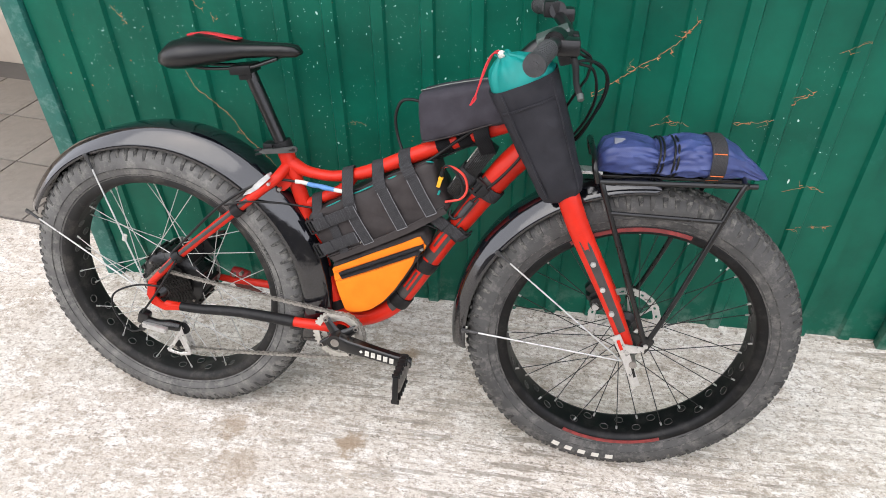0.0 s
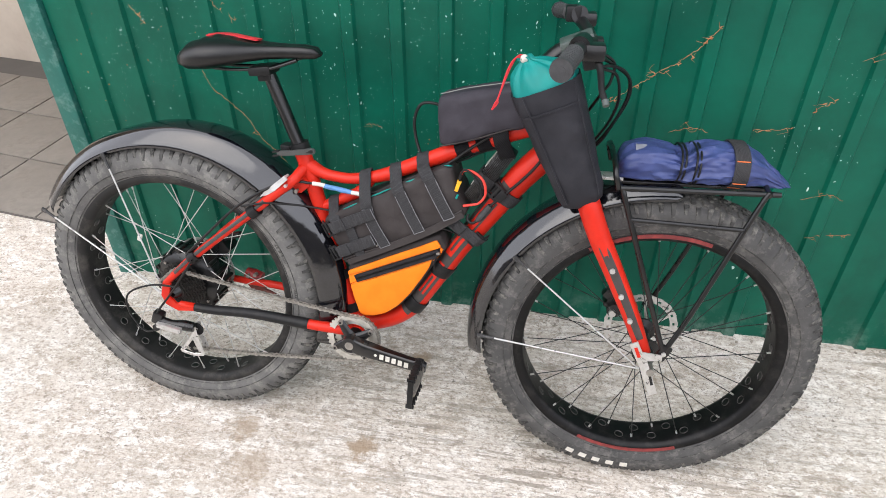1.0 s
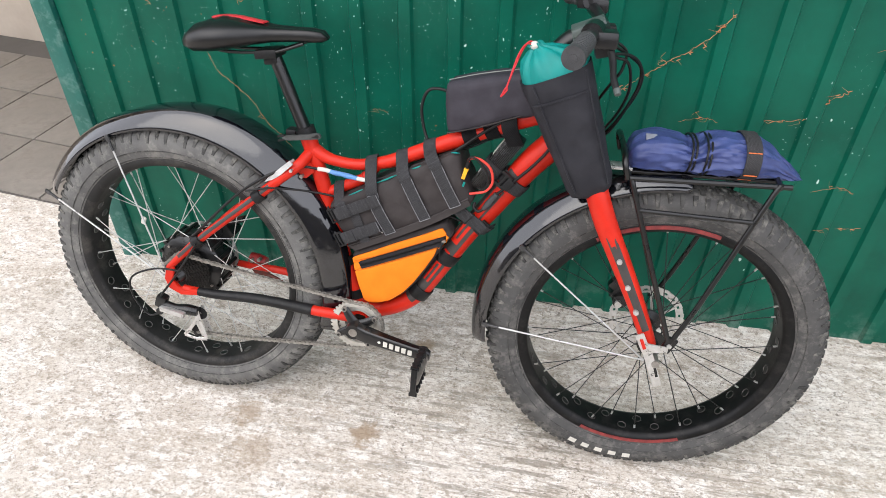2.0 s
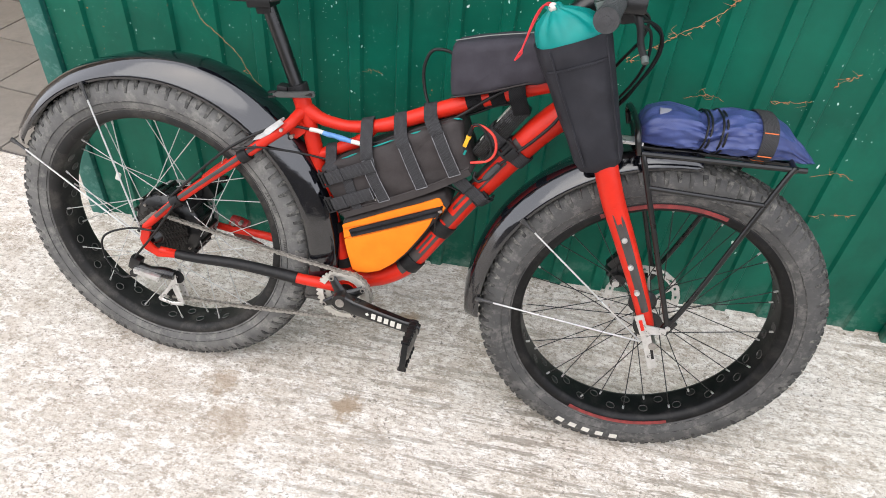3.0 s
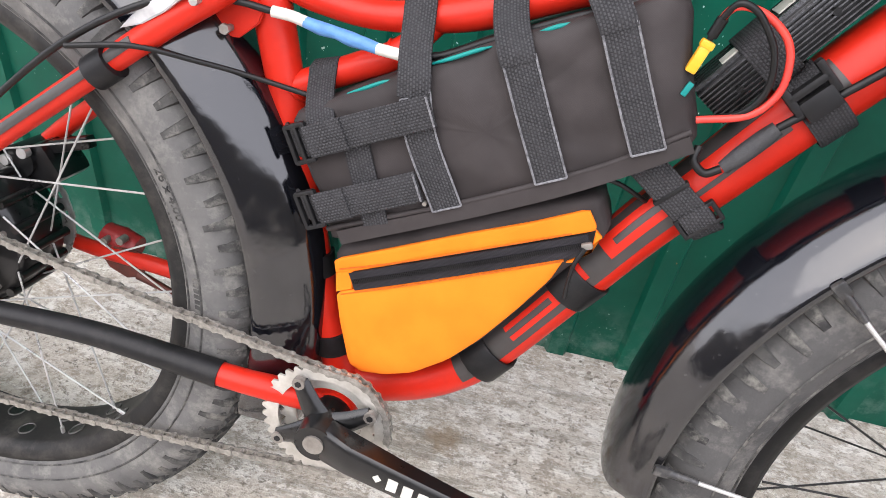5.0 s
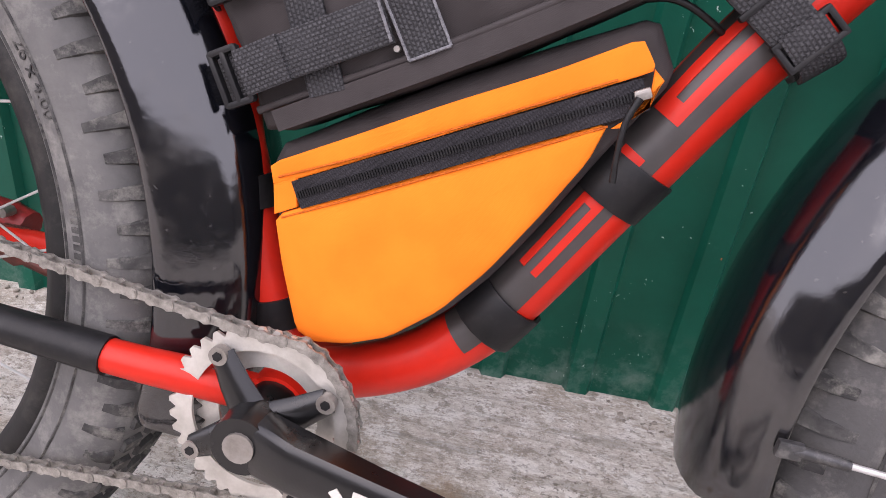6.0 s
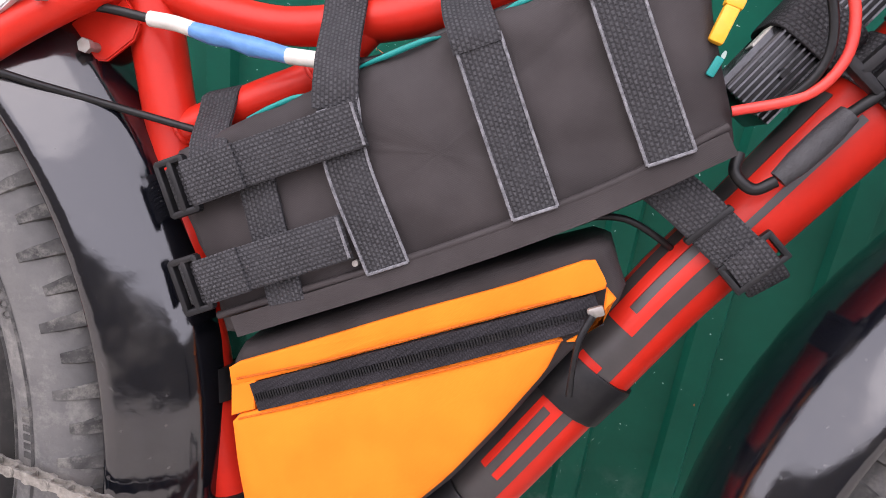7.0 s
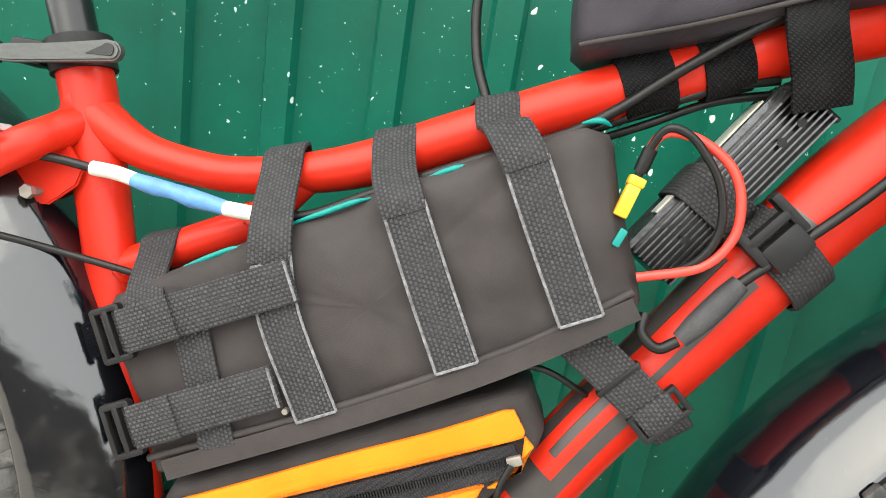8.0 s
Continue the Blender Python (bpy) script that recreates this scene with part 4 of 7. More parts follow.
for side in (-1, 1):
    bm = M()
    tube(bm, [(-0.438, side * 0.003, 0.654), (-0.446, side * 0.022, 0.642), (-0.456, side * 0.040, 0.630), (-0.494, side * 0.052, 0.599), (-0.55, side * 0.060, 0.551), (-0.688, side * 0.070, 0.435), (-0.772, side * 0.078, 0.352)], [0.0125, 0.0120, 0.0115, 0.0108, 0.0102, 0.0098, 0.008], 14)
    part("seat_stay", bm, RED, frame_ob)
    bm = M()
    tube(bm, [(-0.325, side * 0.045, 0.276), (-0.375, side * 0.056, 0.284), (-0.425, side * 0.062, 0.288), (-0.556, side * 0.068, 0.297), (-0.66, side * 0.074, 0.294), (-0.742, side * 0.079, 0.300)], [0.0130, 0.0128, 0.0118, 0.0098, 0.0088, 0.008], 14)
    part("chain_stay", bm, RED, frame_ob)
    bm = M()
    plate(bm, [(-0.786, 0.320), (-0.776, 0.358), (-0.757, 0.354), (-0.765, 0.320), (-0.750, 0.304), (-0.705, 0.306), (-0.705, 0.289), (-0.748, 0.283), (-0.777, 0.296)], side * 0.0815 - 0.0035, side * 0.0815 + 0.0035, 0.0012)
    part("dropout", bm, RED, frame_ob)
bm = M()
tube(bm, [(-0.428, -0.0622, 0.288), (-0.556, -0.0682, 0.297), (-0.66, -0.0742, 0.294), (-0.705, -0.077, 0.296)], [0.0136, 0.0122, 0.0112, 0.0106], 14)
part("chain_stay_guard", bm, BLACK, frame_ob, "black rubber chain-stay wrap")
for u, w, v in ((-0.540, 0.5585, -0.0595), (-0.694, 0.430, -0.0705)):
    bm = M()
    d = V3(-0.76, -0.06, -0.63).normalized()
    cyl(bm, V3(u, v, w) - d * 0.011, V3(u, v, w) + d * 0.011, 0.0148, seg=16)
    part("stay_strap", bm, BLACK, frame_ob, "black fabric strap round the seat stay")
bm = M()
cyl(bm, (-0.462, -0.062, 0.626), (-0.462, -0.045, 0.626), 0.0026, seg=12)
cyl(bm, (-0.462, -0.063, 0.626), (-0.462, -0.060, 0.626), 0.0036, seg=12)
part("bolt", bm, STEEL, frame_ob, "steel hex bolt")
bm = M()
plate(bm, [(-0.425, 0.622), (-0.440, 0.640), (-0.505, 0.590), (-0.512, 0.579), (-0.478, 0.594), (-0.445, 0.597), (-0.428, 0.612)], -0.022, -0.018, 0.001)
part("gusset", bm, RED, frame_ob, "red gusset plate behind the seat tube")
bm = M()
cyl(bm, (-0.452, -0.032, 0.604), (-0.452, -0.018, 0.604), 0.0030, seg=12)
cyl(bm, (-0.452, -0.034, 0.604), (-0.452, -0.030, 0.604), 0.0046, seg=6)
part("bolt", bm, DULL, frame_ob, "steel bolt and nut")
bm = M()
box(bm, (-0.480, 0, 0.615), (0.05, 0.075, 0.004), Matrix.Rotation(radians(-40), 4, "Y"), 0.001)
part("stay_bridge", bm, RED, frame_ob)


def tube_patch(path, radii, s0, s1, a0, a1, lift, name, material, parent, label, n=26):
    """A thin print lying on a tube, from s0 to s1 along it and a0 to a1 degrees round it (0: the side towards the viewer)."""
    p = smooth_path(path, 8)
    fr = frames_along(p)
    bm = M()
    top, bot = [], []
    for i in range(n + 1):
        f = (s0 + (s1 - s0) * i / n) * (len(p) - 1)
        j = min(int(f), len(p) - 2)
        q = f - j
        c = fr[j][0].lerp(fr[j + 1][0], q)
        sd = fr[j][2].lerp(fr[j + 1][2], q)
        g = (s0 + (s1 - s0) * i / n) * (len(radii) - 1)
        h = min(int(g), len(radii) - 2)
        r = radii[h] + (radii[h + 1] - radii[h]) * (g - h)
        near = V3(0, -1, 0)
        up = sd if sd.z > 0 else -sd
        row = [c + (near * math.cos(radians(a)) + up * math.sin(radians(a))) * (r + lift) for a in [a0 + (a1 - a0) * k / 8 for k in range(9)]]
        low = [c + (near * math.cos(radians(a)) + up * math.sin(radians(a))) * (r - 0.001) for a in [a0 + (a1 - a0) * k / 8 for k in range(9)]]
        top.append(row + low[::-1])
    loft(bm, top)
    return part(name, bm, material, parent, label)


dt = bpy.data.objects["down_tube"]
tube_patch(DT, DT_R, 0.30, 0.605, -16, 74, 0.0006, "decal", DECAL_GREY, dt, "dark grey printed panel", 40)
tube_patch(DT, DT_R, 0.605, 0.72, 2, 12, 0.0006, "decal", DECAL_GREY, dt, "dark grey printed line", 12)
tube_patch(DT, DT_R, 0.605, 0.72, 52, 84, 0.0006, "decal", DECAL_GREY, dt, "dark grey printed line", 12)
for s0, s1, a0, a1 in ((0.515, 0.605, 6, 22), (0.515, 0.605, 36, 52), (0.502, 0.516, 6, 52), (0.462, 0.474, 6, 44), (0.395, 0.442, 2, 14), (0.395, 0.442, 28, 40), (0.436, 0.444, 2, 40), (0.352, 0.362, -12, 16)):
    tube_patch(DT, DT_R, s0, s1, a0, a1, 0.0013, "decal_bar", RED, dt, "red printed bar", 10)
tube_patch(DT, DT_R, 0.735, 0.775, 0, 60, 0.0006, "decal", DECAL_GREY, dt, "dark grey printed flash", 10)
tube_patch(DT, DT_R, 0.925, 0.975, -16, 18, 0.0009, "decal", DECAL_GREY, dt, "dark grey printed flash", 8)
tube_patch([(-0.494, -0.052, 0.599), (-0.55, -0.060, 0.551), (-0.688, -0.070, 0.435), (-0.75, -0.076, 0.375)], [0.0115, 0.011, 0.011, 0.011], 0.12, 0.94, -8, 34, 0.0005, "decal", DECAL_GREY, bpy.data.objects["seat_stay"], "dark grey printed stripe")

# seat post, clamp, saddle
bm = M()
cyl(bm, (-0.447, 0, 0.684), (-0.5125, 0, 0.852), 0.0138, seg=20)
part("seat_post", bm, SATIN, bike, "black alloy seat post")
bm = M()
tube(bm, [(-0.4465, 0, 0.683), (-0.4535, 0, 0.703)], 0.0205, 24, curve=False)
box(bm, (-0.480, 0, 0.690), (0.022, 0.026, 0.016), bevel=0.003)
clamp = part("seat_clamp", bm, BLACK, bike, "black quick-release seat clamp")
bm = M()
spine = [(-0.492, 0.6840, 0.0040), (-0.478, 0.6855, 0.0054), (-0.455, 0.6890, 0.0054), (-0.430, 0.6935, 0.0058), (-0.414, 0.6965, 0.0062)]
upper = [(u - 0.25 * h, w + h) for u, w, h in spine]
lower = [(u + 0.25 * h, w - h) for u, w, h in spine]
tip = [(-0.414 + 0.0062 * math.sin(a) * 1.05 + 0.0016, 0.6965 + 0.0062 * math.cos(a)) for a in [radians(20 + 20 * k) for k in range(8)]]
plate(bm, upper + tip + lower[::-1], -0.0300, -0.0230, 0.0012)
lever = part("lever", bm, surface("grey_lever", (0.085, 0.087, 0.085), (0.065, 0.067, 0.065), 0.42, metal=0.3, big=20), clamp, "grey quick-release lever")
bm = M()
plate(bm, [(-0.4275, 0.6925)] + [(-0.4135 + 0.0040 * math.sin(a), 0.6966 + 0.0040 * math.cos(a)) for a in [radians(-60 + 30 * k) for k in range(8)]], -0.0307, -0.0298)
part("lever_eye", bm, SADDLE, lever, "dark teardrop eye in the lever")
bm = M()
for w in (0.6790, 0.6880):
    box(bm, (-0.494, -0.0265, w), (0.016, 0.008, 0.0042), Matrix.Rotation(radians(-14), 4, "Y"), 0.001)
part("lever_fork", bm, BLACK, clamp, "black forked lever pivot")
bm = M()
secs = [(-0.690, 0.020, 0.868, 0.858), (-0.684, 0.048, 0.884, 0.850), (-0.662, 0.066, 0.902, 0.845), (-0.628, 0.072, 0.912, 0.848), (-0.590, 0.066, 0.913, 0.856), (-0.550, 0.047, 0.909, 0.866),
        (-0.510, 0.030, 0.907, 0.874), (-0.470, 0.023, 0.908, 0.878), (-0.430, 0.0205, 0.910, 0.880), (-0.405, 0.017, 0.908, 0.882), (-0.394, 0.008, 0.900, 0.888)]
rings = []
for u, hw, top, bot in secs:
    ring_pts = []
    for k in range(28):
        a = 2 * math.pi * k / 28
        cx, sx = math.cos(a), math.sin(a)
        y = hw * math.copysign(abs(cx) ** 0.8, cx)
        h = (top - bot) / 2
        z = (top + bot) / 2 + h * math.copysign(abs(sx) ** 0.75, sx)
        if sx > 0:
            z -= 0.006 * math.exp(-(y / 0.012) ** 2)
            z -= 0.10 * max(0.0, abs(y) - 0.03) ** 1.0 * 0.3
        ring_pts.append(V3(u, y, z))
    rings.append(ring_pts)
loft(bm, rings)
bmesh.ops.subdivide_edges(bm, edges=bm.edges[:], cuts=1, smooth=0.8)
saddle = part("saddle", bm, SADDLE, bike, "black saddle with red inlay", sharp=60)
bm = M()
ribbon(bm, [(-0.655, 0.030, 0.9055), (-0.63, 0.031, 0.9095), (-0.60, 0.026, 0.9112), (-0.565, 0.018, 0.9095), (-0.530, 0.011, 0.9075)], (0, 1, 0.02), 0.018, 0.0025, True)
part("inlay", bm, RED_VINYL, saddle, "red saddle inlay")
bm = M()
for v in (-0.02, 0.02):
    tube(bm, [(-0.64, v, 0.853), (-0.60, v, 0.850), (-0.55, v, 0.853), (-0.50, v, 0.858), (-0.44, v * 0.8, 0.879)], 0.0035, 8)
part("rail", bm, SATIN, saddle, "dark saddle rails")
bm = M()
box(bm, (-0.520, 0, 0.852), (0.048, 0.05, 0.018), Matrix.Rotation(radians(-8), 4, "Y"), 0.004)
box(bm, (-0.515, 0, 0.840), (0.030, 0.028, 0.02), Matrix.Rotation(radians(-8), 4, "Y"), 0.004)
part("saddle_clamp", bm, BLACK, bike, "black saddle clamp")

# fenders


def fender(parent, at, a0, a1, edge_of, half, name, label, skirt_of, n=60):
    bm = M()
    rings = []
    for i in range(n + 1):
        a = radians(a0 + (a1 - a0) * i / n)
        e = edge_of(math.degrees(a))
        endf = min(1.0, min(i, n - i) / 3 + 0.86)
        sk = skirt_of(math.degrees(a))
        slope = [(-1, -0.002 - sk), (-0.975, 0.003 - sk * 0.9), (-0.86, 0.0105 - sk * 0.55), (-0.72, 0.0185 - sk * 0.2), (-0.60, 0.0238), (-0.45, 0.0268), (-0.22, 0.0288)]
        outer = [(0.0045 + half * endf * s, h) for s, h in slope + [(0, 0.0293)] + [(-s, h) for s, h in reversed(slope)]]
        pts = [(e + h, v) for v, h in outer] + [(e + h - 0.003, v * 0.97) for v, h in reversed(outer)]
        rings.append([V3(r * math.cos(a), v, r * math.sin(a)) for r, v in pts])
    loft(bm, rings)
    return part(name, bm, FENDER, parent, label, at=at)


def rear_edge(d):
    f = min(1.0, max(0.0, (112 - d) / 50))
    return 0.353 + 0.027 * f * f * (3 - 2 * f)


rfend = fender(bike, Matrix.Translation(HUB_R), -16, 154, rear_edge, 0.0575, "rear_fender", "glossy black plastic rear fender, scuffed and dusty", lambda d: (rear_edge(d) - 0.353) * 0.85 + 0.002)
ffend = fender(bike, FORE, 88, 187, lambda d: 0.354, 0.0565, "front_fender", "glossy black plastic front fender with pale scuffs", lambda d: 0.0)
for fen, hub, ends in ((rfend, V3(-0.02, -0.082, -0.01), ((-0.136, 0.313), (-0.322, 0.160))), (ffend, V3(-0.02, -0.096, -0.005), ((-0.283, 0.203), (-0.346, 0.012)))):
    for u, w in ends:
        bm = M()
        d = (V3(u, -0.056, w) - hub).normalized()
        cyl(bm, hub, V3(u, -0.056, w), 0.0019, seg=8)
        part("stay", bm, SPOKE, fen, "thin steel fender stay")
        bm = M()
        cyl(bm, V3(u, -0.056, w) - d * 0.026, V3(u, -0.056, w) + d * 0.002, 0.0030, 0.0036, seg=8)
        box(bm, V3(u, -0.057, w) + d * 0.004, (0.014, 0.005, 0.010), Matrix.Rotation(-math.atan2(d.z, d.x), 4, "Y"), 0.002)
        part("stay_clip", bm, CLIP, fen, "dusty grey-black stay clip")
# silver plate that holds the rear fender
bm = M()
plate(bm, [(-0.524, 0.593), (-0.510, 0.609), (-0.492, 0.624), (-0.463, 0.649), (-0.457, 0.640), (-0.486, 0.613), (-0.505, 0.600)], -0.062, -0.056, 0.001)
box(bm, (-0.474, -0.045, 0.634), (0.020, 0.030, 0.006), Matrix.Rotation(radians(-42), 4, "Y"), 0.002)
part("fender_bracket", bm, surface("white_metal_tape", (0.7, 0.7, 0.69), (0.5, 0.5, 0.5), 0.35, metal=0.4, big=60), rfend, "silver fender bracket", at=Matrix.Translation(-HUB_R))

# fork
bm = M()
fork_axis = [V3(-0.192, 0, 0.372), V3(-0.280, 0, 0.590)]
tube(bm, [(-0.176, -0.055, 0.374), (-0.190, 0, 0.386), (-0.192, 0.050, 0.372)], [0.021, 0.022, 0.019], 16)
fork = part("fork", bm, RED, bike, "glossy red rigid fork with grey print", at=FORE)
for side in (-1, 1):
    bm = M()
    k = 0.0 if side < 0 else -0.016
    tube(bm, [(-0.172 + k, side * 0.060, 0.382), (-0.163 + k, side * 0.076, 0.350), (-0.136 + k, side * 0.082, 0.285), (-0.096 + k, side * 0.084, 0.205), (-0.050 + k * 0.7, side * 0.084, 0.110), (-0.014 + k * 0.2, side * 0.084, 0.028)], [r - 0.003 * (side > 0) for r in (0.021, 0.0215, 0.021, 0.0195, 0.017, 0.0145)], 18)
    leg = part("fork_leg", bm, RED, fork)
    if side < 0:
        legpath = [(-0.150, -0.079, 0.315), (-0.128, -0.082, 0.268), (-0.096, -0.084, 0.205), (-0.050, -0.084, 0.110), (-0.030, -0.084, 0.068)]
        tube_patch(legpath, [0.0212, 0.0205, 0.0195, 0.017, 0.0158], 0.0, 1.0, -20, 30, 0.0006, "decal", DECAL_GREY, leg, "dark grey printed panel")
        tube_patch(legpath, [0.0212, 0.0205, 0.0195, 0.017, 0.0158], 0.18, 0.32, -10, 12, 0.0014, "decal_bar", RED, leg, "red printed bar", 8)
        for u, w in ((-0.104, 0.222), (-0.080, 0.167), (-0.056, 0.113)):
            bm = M()
            cyl(bm, (u, -0.108, w), (u, -0.096, w), 0.0052, seg=12)
            cyl(bm, (u, -0.110, w), (u, -0.107, w), 0.0038, seg=6)
            part("bolt", bm, STEEL, leg, "steel hex bolt")
# silver slotted bracket at the fork end
bm = M()
plate(bm, [(-0.050, 0.062), (-0.034, 0.070), (-0.022, 0.046), (0.018, 0.042), (0.018, 0.030), (-0.010, 0.026), (0.022, -0.052), (0.006, -0.060), (-0.022, 0.008)], -0.112, -0.107, 0.001)
br = part("slotted_bracket", bm, STEEL, fork, "bright slotted steel bracket")
bm = M()
plate(bm, [(-0.002, -0.010), (0.003, -0.008), (0.0105, -0.030), (0.0055, -0.032)], -0.1135, -0.1115)
part("slot", bm, BLACK, br, "dark slot")
bm = M()
plate(bm, [(-0.040, 0.056), (-0.034, 0.058), (-0.024, 0.036), (-0.030, 0.033)], -0.1135, -0.1115)
part("slot", bm, RED, br, "slot with the red fork behind it")
bm = M()
cyl(bm, (0, -0.115, 0), (0, -0.07, 0), 0.008, seg=14)
part("axle_nut", bm, DULL, fork, "axle nut")
bm = M()
cyl(bm, (0, 0.07, 0), (0, 0.105, 0), 0.009, seg=14)
part("axle_nut", bm, DULL, fork, "axle nut")
# front brake caliper
bm = M()
box(bm, (-0.062, 0.055, 0.072), (0.042, 0.045, 0.055), Matrix.Rotation(radians(25), 4, "Y"), 0.008)
cyl(bm, (-0.068, 0.02, 0.055), (-0.068, 0.085, 0.055), 0.016)
box(bm, (-0.075, 0.04, 0.10), (0.02, 0.02, 0.05), Matrix.Rotation(radians(35), 4, "Y"), 0.004)
cal = part("brake_caliper", bm, SATIN, fork, "black disc-brake caliper")
bm = M()
cyl(bm, (-0.072, 0.012, 0.052), (-0.072, 0.02, 0.052), 0.0075, seg=12)
part("bolt", bm, STEEL, cal, "steel bolt")
# head tube, in the frame
bm = M()
cyl(bm, fork_axis[0].lerp(fork_axis[1], 0.13), fork_axis[0].lerp(fork_axis[1], 0.70), 0.0245, seg=24)
part("head_tube", bm, RED, bike, "red head tube", at=FORE)
bm = M()
cyl(bm, fork_axis[0].lerp(fork_axis[1], 0.10), fork_axis[0].lerp(fork_axis[1], 0.14), 0.026, seg=24)
part("headset_cup", bm, BLACK, bike, "black lower headset cup", at=FORE)
bm = M()
cyl(bm, fork_axis[0].lerp(fork_axis[1], 0.70), fork_axis[0].lerp(fork_axis[1], 0.90), 0.021, seg=24)
part("headset_spacer", bm, BLACK, bike, "black headset spacers under the stem", at=FORE)

# handlebar
BAR = [(-0.246, -0.335, 0.647), (-0.226, -0.24, 0.650), (-0.205, -0.15, 0.645), (-0.188, -0.07, 0.628), (-0.184, 0, 0.622), (-0.188, 0.07, 0.628), (-0.205, 0.15, 0.640), (-0.224, 0.215, 0.640), (-0.238, 0.282, 0.633)]
bm = M()
tube(bm, BAR, 0.0115, 14)
bar = part("handlebar", bm, SATIN, bike, "black swept handlebar", at=FORE)
bm = M()
tube(bm, [(-0.258, 0, 0.580), (-0.232, 0, 0.605), (-0.184, 0, 0.622)], [0.019, 0.017, 0.02], 16)
part("stem", bm, SATIN, bar, "black stem")
for s in (-1, 1):
    bm = M()
    e, i2 = (V3(*BAR[0]), V3(*BAR[1])) if s < 0 else (V3(*BAR[-1]), V3(*BAR[-2]))
    d = (i2 - e).normalized()
    ribs = []
    for k in range(11):
        ribs += [(0.0045 + 0.0082 * k, 0.0128), (0.006 + 0.0082 * k, 0.0148), (0.0108 + 0.0082 * k, 0.0148), (0.0122 + 0.0082 * k, 0.0128)]
    tube(bm, [e + d * s for s, _ in ribs], [r for _, r in ribs], 18, curve=False)
    grip = part("grip", bm, GRIP, bar, "ribbed black rubber grip")
    bm = M()
    tube(bm, [e - d * 0.005, e + d * 0.004], [0.0160, 0.0168], 22, curve=False)
    tube(bm, [e - d * 0.0062, e - d * 0.004], 0.006, 10, curve=False)
    part("end_cap", bm, GRIP, grip, "round black end cap")
    bm = M()
    q = e + d * 0.15
    tube(bm, [q - d * 0.012, q + d * 0.02], 0.0165, 16, curve=False)
    box(bm, q + V3(0.018, 0, -0.008), (0.04, 0.034, 0.026), bevel=0.006)
    lever_body = part("brake_lever", bm, SATIN, bar, "black brake lever")
    bm = M()
    tube(bm, [q + V3(0.024, 0, -0.012), q + V3(0.032, s * 0.02, -0.032), q + V3(0.034, s * 0.05, -0.052), q + V3(0.040, s * 0.068, -0.066)], [0.006, 0.0055, 0.0048, 0.005], 10, flat=0.6)
    part("lever_blade", bm, BLACK, lever_body, "curved lever blade")
    if s < 0:
        bm = M()
        tube(bm, [q + V3(0.0395, s * 0.066, -0.064), q + V3(0.0415, s * 0.072, -0.0705)], [0.0056, 0.005], 10, curve=False)
        part("lever_tip", bm, DISPLAY, lever_body, "worn bare lever tip")
bm = M()
box(bm, (-0.216, -0.088, 0.642), (0.056, 0.054, 0.013), Matrix.Rotation(radians(-22), 4, "Y"), 0.003)
box(bm, (-0.209, -0.088, 0.630), (0.062, 0.058, 0.014), Matrix.Rotation(radians(-22), 4, "Y"), 0.003)
disp = part("display", bm, DISPLAY, bar, "grey plastic motor display with a sloping face")
bm = M()
box(bm, (-0.196, -0.150, 0.632), (0.03, 0.036, 0.045), Matrix.Rotation(radians(-15), 4, "Y"), 0.006)
box(bm, (-0.192, -0.115, 0.640), (0.034, 0.03, 0.024), None, 0.004)
part("shifter", bm, BLACK, bar, "black gear shifter")
bm = M()
box(bm, (-0.215, 0.13, 0.650), (0.03, 0.03, 0.03), None, 0.005)
part("shifter", bm, BLACK, bar, "black gear shifter")
loops = [
    [(-0.187, -0.13, 0.606), (-0.156, -0.1, 0.604), (-0.128, -0.07, 0.589), (-0.111, -0.04, 0.556), (-0.113, -0.02, 0.52), (-0.126, 0.0, 0.481), (-0.148, 0.01, 0.435), (-0.176, 0.02, 0.408)],
    [(-0.194, -0.12, 0.628), (-0.166, -0.1, 0.613), (-0.14, -0.07, 0.594), (-0.118, -0.05, 0.573), (-0.113, -0.03, 0.538), (-0.123, -0.01, 0.495), (-0.143, 0.01, 0.448), (-0.171, 0.02, 0.409)],
    [(-0.197, -0.14, 0.623), (-0.173, -0.11, 0.602), (-0.146, -0.09, 0.589), (-0.133, -0.06, 0.555), (-0.13, -0.03, 0.517), (-0.141, 0.0, 0.47), (-0.166, 0.02, 0.423)],
    [(-0.185, -0.1, 0.629), (-0.168, -0.09, 0.62), (-0.149, -0.08, 0.603), (-0.151, -0.07, 0.571), (-0.158, -0.06, 0.554), (-0.168, -0.03, 0.525), (-0.184, 0, 0.484)],
]
for pts in loops:
    bm = M()
    tube(bm, pts, 0.0026, 8)
    part("cable", bm, CABLE, bar, "black control cable")

